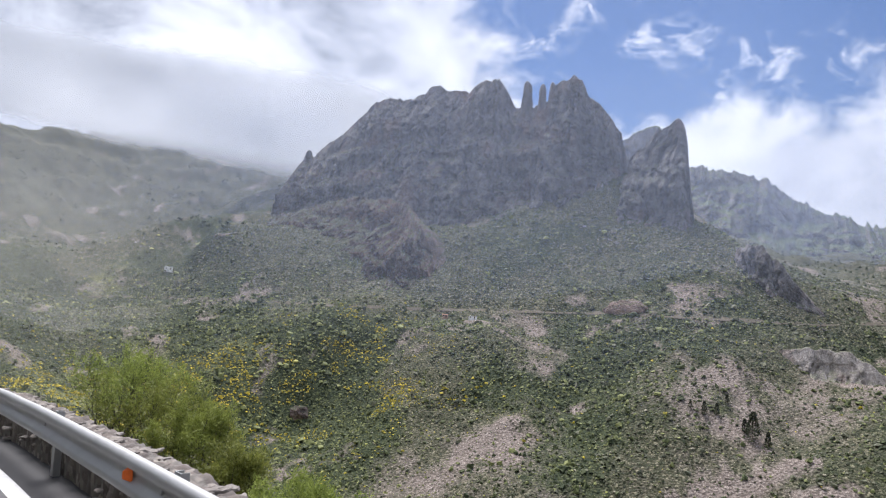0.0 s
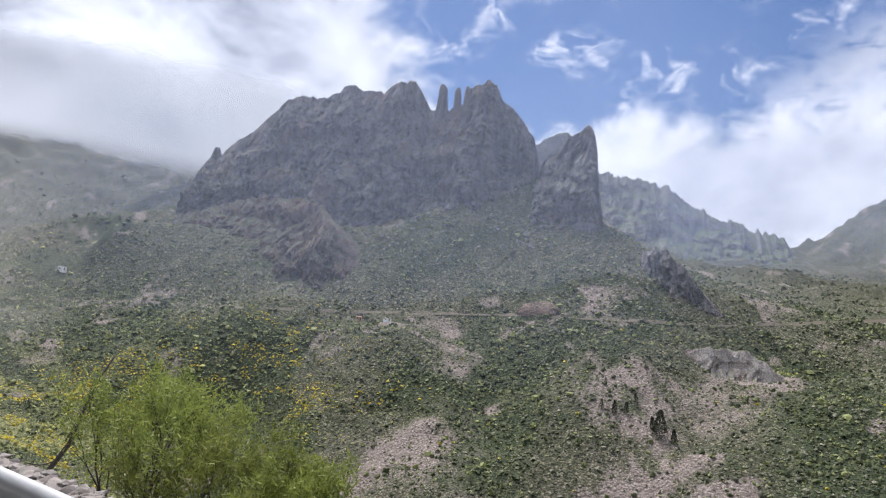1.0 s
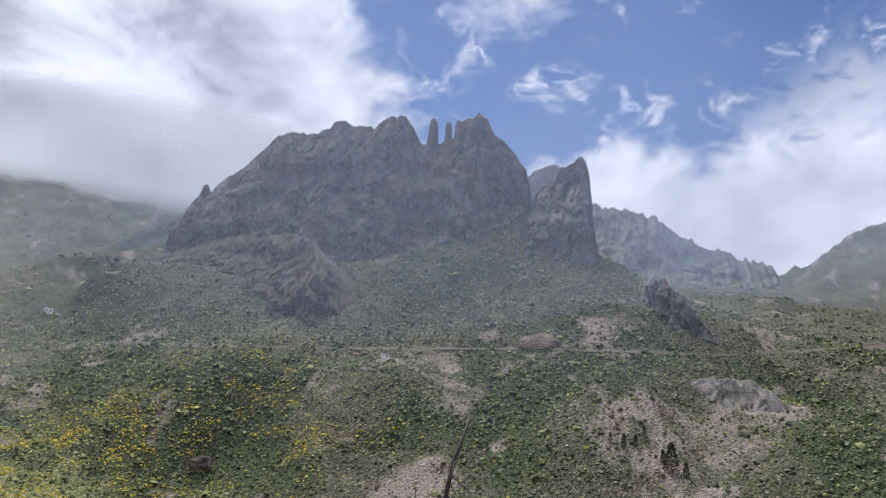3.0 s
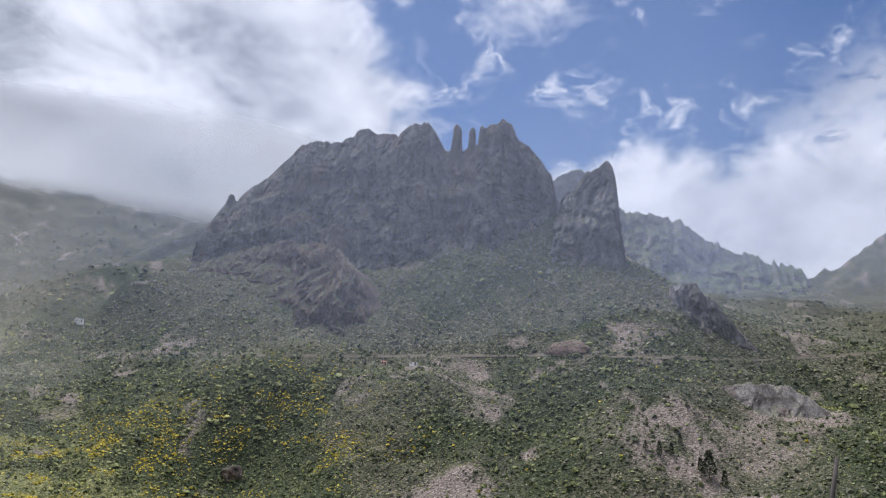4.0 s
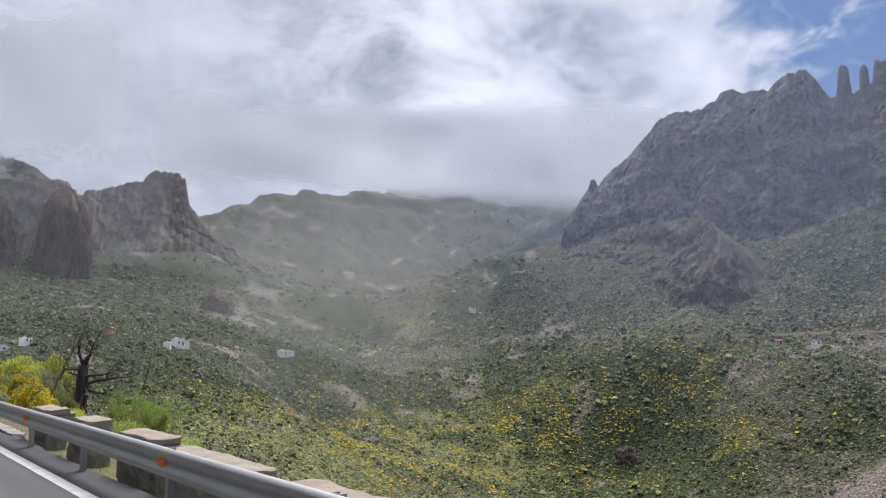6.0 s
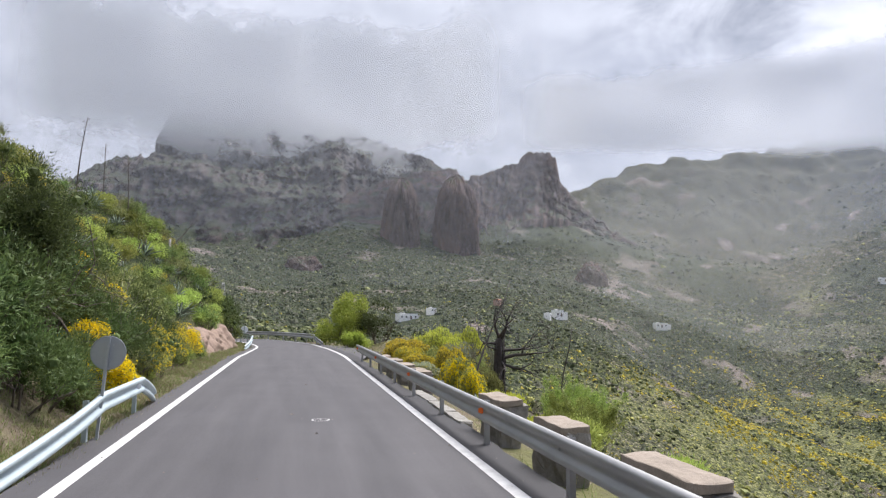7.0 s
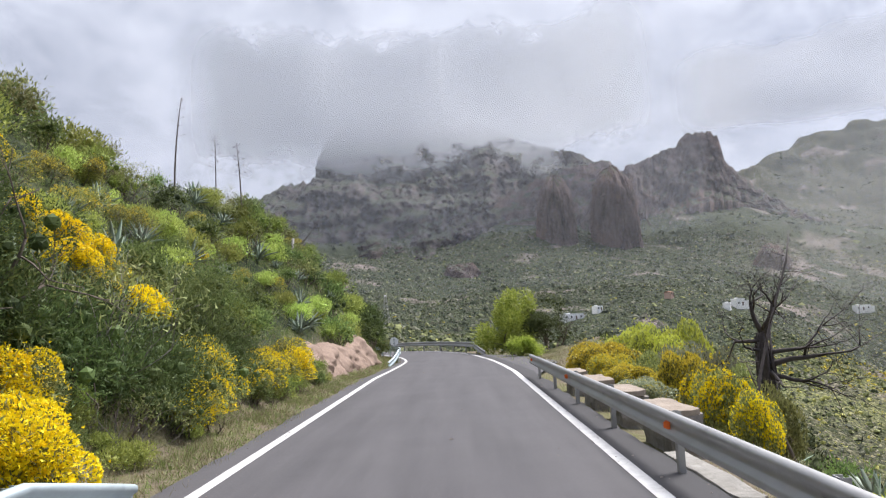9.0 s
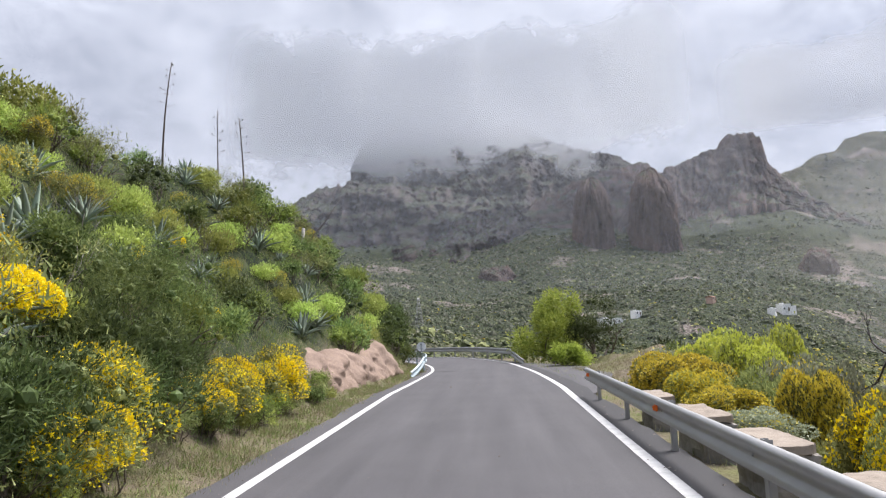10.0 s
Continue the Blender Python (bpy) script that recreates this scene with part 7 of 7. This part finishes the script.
    # the slope below the road and the bank behind, bush by bush
    for k, (count, x0, x1, y0, y1, grow) in enumerate([(1500, 9, 75, -95, 40, 0.62), (900, -34, -6.5, -85, -15, 0.85)]):
        x, y = r.uniform(x0, x1, count), r.uniform(y0, y1, count)
        d = road_frame(x, y)[0]
        ok = (d > 8.0) if k == 0 else (d < -6.3)
        x, y = x[ok], y[ok]
        size = grow * np.exp(r.normal(0.0, 0.35, len(x)))
        w = r.random(len(x))
        for j, (lo, hi) in enumerate([(0, 0.45), (0.45, 0.7), (0.7, 0.92), (0.92, 1.0)]):
            m = (w >= lo) & (w < hi)
            scatter(kinds[j][1], x[m], y[m], size[m], 2, kinds[j][0], kinds[j][2], 900 + 10 * k + j)


scatter_slopes()


PINE = leafy("dull_pine_needles", (0.050, 0.056, 0.034), (0.105, 0.110, 0.066), 0.8, through=0.0, own=0.3)


def conifer(x, y, height, width, seed):
    """A small dark pine: a stem and ragged whorls of drooping boughs."""
    r = np.random.default_rng(seed)
    tree = tagged(new("pine_tree"), "small dark pine standing on the bare spur", "tree", "pines on the spur")
    bm = bmesh.new()
    tube(bm, [(0, 0, -1.0), (0.1, 0, height * 0.5), (0, 0, height * 0.97)], [0.24, 0.15, 0.04], 6)
    part("trunk", bm, BARK, tree)
    n = 520
    t = r.random(n) ** 0.8
    a = r.uniform(0, 6.283, n)
    reach = width * (1 - t) ** 0.8 * r.uniform(0.4, 1.1, n) + 0.1
    p = np.stack([np.cos(a) * reach, np.sin(a) * reach, height * (0.10 + 0.9 * t) - 0.2 * reach], 1)
    v, f = leaf_quads(r, p, np.stack([np.cos(a), np.sin(a), np.full(n, 0.5)], 1) + r.normal(size=(n, 3)) * 0.5, height * 0.11, height * 0.03)
    quads_object("crown", v, f, PINE, tree)
    tree.matrix_world = pose(x, y, ground_at(x, y), 0, 0, seed * 40)


for k, (x, y, h, w) in enumerate([(389, -30, 13.0, 3.4), (400, -12, 6.0, 1.2), (397, -6, 6.5, 1.2), (398, 1, 4.5, 1.0), (392, -26, 7.0, 1.4), (388, -37, 7.0, 1.5), (412, -16, 4.5, 1.2)]):
    conifer(x, y, h, w, k + 3)


# ---- contour track across the valley ----
def contour_track(y0, y1, height, width, label):
    ys = np.arange(y0, y1, -3.0)
    xs = np.arange(420, 690, 1.5)
    line = []
    for y in ys:
        h = ground_height(xs, np.full(len(xs), y))
        z = height(y)
        i = np.argmax(h > z)
        line.append((xs[i], y, z))
    p = np.array(line)
    k = np.ones(7) / 7
    p[3:-3, 0] = np.convolve(p[:, 0], k, "valid")
    rows = [np.column_stack([p[:, 0] + dx, p[:, 1], p[:, 2] + dz]) for dx, dz in ((-width - 1.2, -1.2), (-width, 0.15), (0.4, 0.3), (0.9, 1.0), (2.2, 1.5))]
    v = np.stack(rows, 1).reshape(-1, 3)
    ob = mesh_object("road_track", v, grid_faces(len(p), 5), stone_material("pale_earth_track", (0.075, 0.062, 0.045), (0.17, 0.14, 0.10)))
    return tagged(ob, label, "track", kind="structure")


contour_track(560, -190, lambda y: 9.0 + 1.2 * math.sin(y / 55) + (0.06 * max(0, -60 - y)), 1.2, "pale earth track cut along the far slope")

# ---- houses and small things across the valley ----
WALL_WHITE = plain("white_limewash", (0.93, 0.92, 0.90), 0.85, 0, 0.08, 0.8, 0.2, 9)
WALL_OCHRE = plain("faded_pink_render", (0.50, 0.34, 0.27), 0.85, 0, 0.12, 0.8, 0.2, 9)
ROOF_TILE = plain("brown_roof_tiles", (0.26, 0.13, 0.08), 0.85, 0, 0.3, 2, 0.5, 14)
DARK_GLASS = plain("dark_window_glass", (0.03, 0.035, 0.04), 0.15, 0, 0.1)
WOOD_DOOR = plain("dark_wood_door", (0.12, 0.07, 0.04), 0.7)


def house(x, y, width, depth, height, turn, wall_mat, label, roof="flat", wing=0.0):
    h = tagged(new("house"), label, "house", "houses across the valley")
    bm = bmesh.new()
    box(bm, 0, 0, height / 2 - 2.0, width, depth, height + 4.0)
    part("wall", bm, wall_mat, h)
    if wing:
        bm = bmesh.new()
        box(bm, width / 2 + wing / 2 - 0.05, 0.8, height * 0.4 - 2.0, wing, depth * 0.75, height * 0.8 + 4.0)
        part("wing", bm, wall_mat, h)
    bm = bmesh.new()
    if roof == "flat":
        for cx, cy, sx, sy in ((0, depth / 2 - 0.12, width, 0.24), (0, -depth / 2 + 0.12, width, 0.24), (width / 2 - 0.12, 0, 0.24, depth - 0.48), (-width / 2 + 0.12, 0, 0.24, depth - 0.48)):
            box(bm, cx, cy, height + 0.25, sx, sy, 0.5)
        part("parapet", bm, wall_mat, h)
        bm = bmesh.new()
        box(bm, -width * 0.22, 0, height + 0.5, width * 0.2, depth * 0.4, 1.0)
        part("roof_hut", bm, wall_mat, h)
    else:
        e, t = 0.35, depth * 0.24
        v = [bm.verts.new(p) for p in ((-width / 2 - e, -depth / 2 - e, height), (width / 2 + e, -depth / 2 - e, height), (width / 2 + e, depth / 2 + e, height), (-width / 2 - e, depth / 2 + e, height), (-width / 2 - e, 0, height + t), (width / 2 + e, 0, height + t))]
        for f in ((0, 1, 5, 4), (2, 3, 4, 5), (1, 2, 5), (3, 0, 4), (3, 2, 1, 0)):
            bm.faces.new([v[i] for i in f])
        part("roof", bm, ROOF_TILE, h)
    n = max(2, int(width / 3))
    for k in range(n):
        cx = -width / 2 + width * (k + 0.5) / n
        bm = bmesh.new()
        door = k == n // 2
        box(bm, cx, -depth / 2 - 0.02, 1.05 if door else 1.6, 1.0, 0.12, 2.1 if door else 1.1)
        w = part("door" if door else "window", bm, WOOD_DOOR if door else DARK_GLASS, h)
        bm = bmesh.new()
        box(bm, cx, -depth / 2 - 0.06, (2.16 if door else 2.2), 1.25, 0.16, 0.12)
        part("lintel", bm, wall_mat, w)
    h.matrix_world = pose(x, y, ground_at(x, y) + 0.9, 0, 0, turn)
    return h


house(66, 407, 13, 5, 3.0, 24, WALL_WHITE, "long white flat-roofed house among the trees", wing=4)
house(82, 412, 5, 4, 2.4, 40, WALL_WHITE, "low white outbuilding on the slope")
house(128, 425, 6, 4, 2.2, 55, WALL_OCHRE, "low reddish farmhouse with a tiled roof", "pitched", 3)
house(168, 424, 6, 5, 3.8, 20, WALL_WHITE, "white house with a low wing on the terrace", wing=5)
house(158, 415, 5, 4, 2.4, 60, WALL_WHITE, "low pale house on the terraced slope")
house(274, 484, 11, 4, 3.0, 10, WALL_WHITE, "long low white house on the valley side", wing=4)
house(-24, 330, 4, 3, 2.2, 65, WALL_WHITE, "low white cottage on the dark slope")
house(-62, 390, 4, 3, 2.4, 40, WALL_OCHRE, "small pale cottage on the dark slope", "pitched")
house(504, 202, 4, 3, 2.2, -70, WALL_OCHRE, "tiny pinkish hut beside the track", "pitched")
house(500, 176, 6, 3, 1.6, -70, WALL_WHITE, "low white hut beside the track")
house(524, 535, 8, 5, 2.8, -45, WALL_WHITE, "low white hut beside the far track")


def pylon(x, y, z, height, label):
    """A lattice power pylon."""
    ob = tagged(new("power_pylon"), label, "pylon")
    bm = bmesh.new()
    lev = np.linspace(0, height, 9)
    half = lambda h: 1.5 * (1 - h / height) + 0.28
    for sx, sy in ((1, 1), (1, -1), (-1, 1), (-1, -1)):
        tube(bm, [(sx * half(h), sy * half(h), h) for h in lev], [0.07] * 9, 4)
    for a, b in zip(lev, lev[1:]):
        for (p, q) in (((1, 1), (1, -1)), ((1, -1), (-1, -1)), ((-1, -1), (-1, 1)), ((-1, 1), (1, 1))):
            tube(bm, [(p[0] * half(a), p[1] * half(a), a), (q[0] * half(b), q[1] * half(b), b)], [0.05, 0.05], 4)
            tube(bm, [(q[0] * half(a), q[1] * half(a), a), (p[0] * half(b), p[1] * half(b), b)], [0.05, 0.05], 4)
    part("tower", bm, STEEL, ob)
    for h in (height - 1.0, height - 3.2, height - 5.4):
        bm = bmesh.new()
        tube(bm, [(0, -2.6, h), (0, 0, h + 0.5), (0, 2.6, h)], [0.08, 0.10, 0.08], 4)
        part("arm", bm, STEEL, ob)
    ob.matrix_world = pose(x, y, z, 0, 0, 25)
    return ob


PYLON = (165.0, 57.0)
pylon(*PYLON, ground_at(*PYLON), 17, "grey lattice power pylon in the valley")
pylon(-30, 300, ground_at(-30, 300), 15, "small lattice power pylon below the mountain")
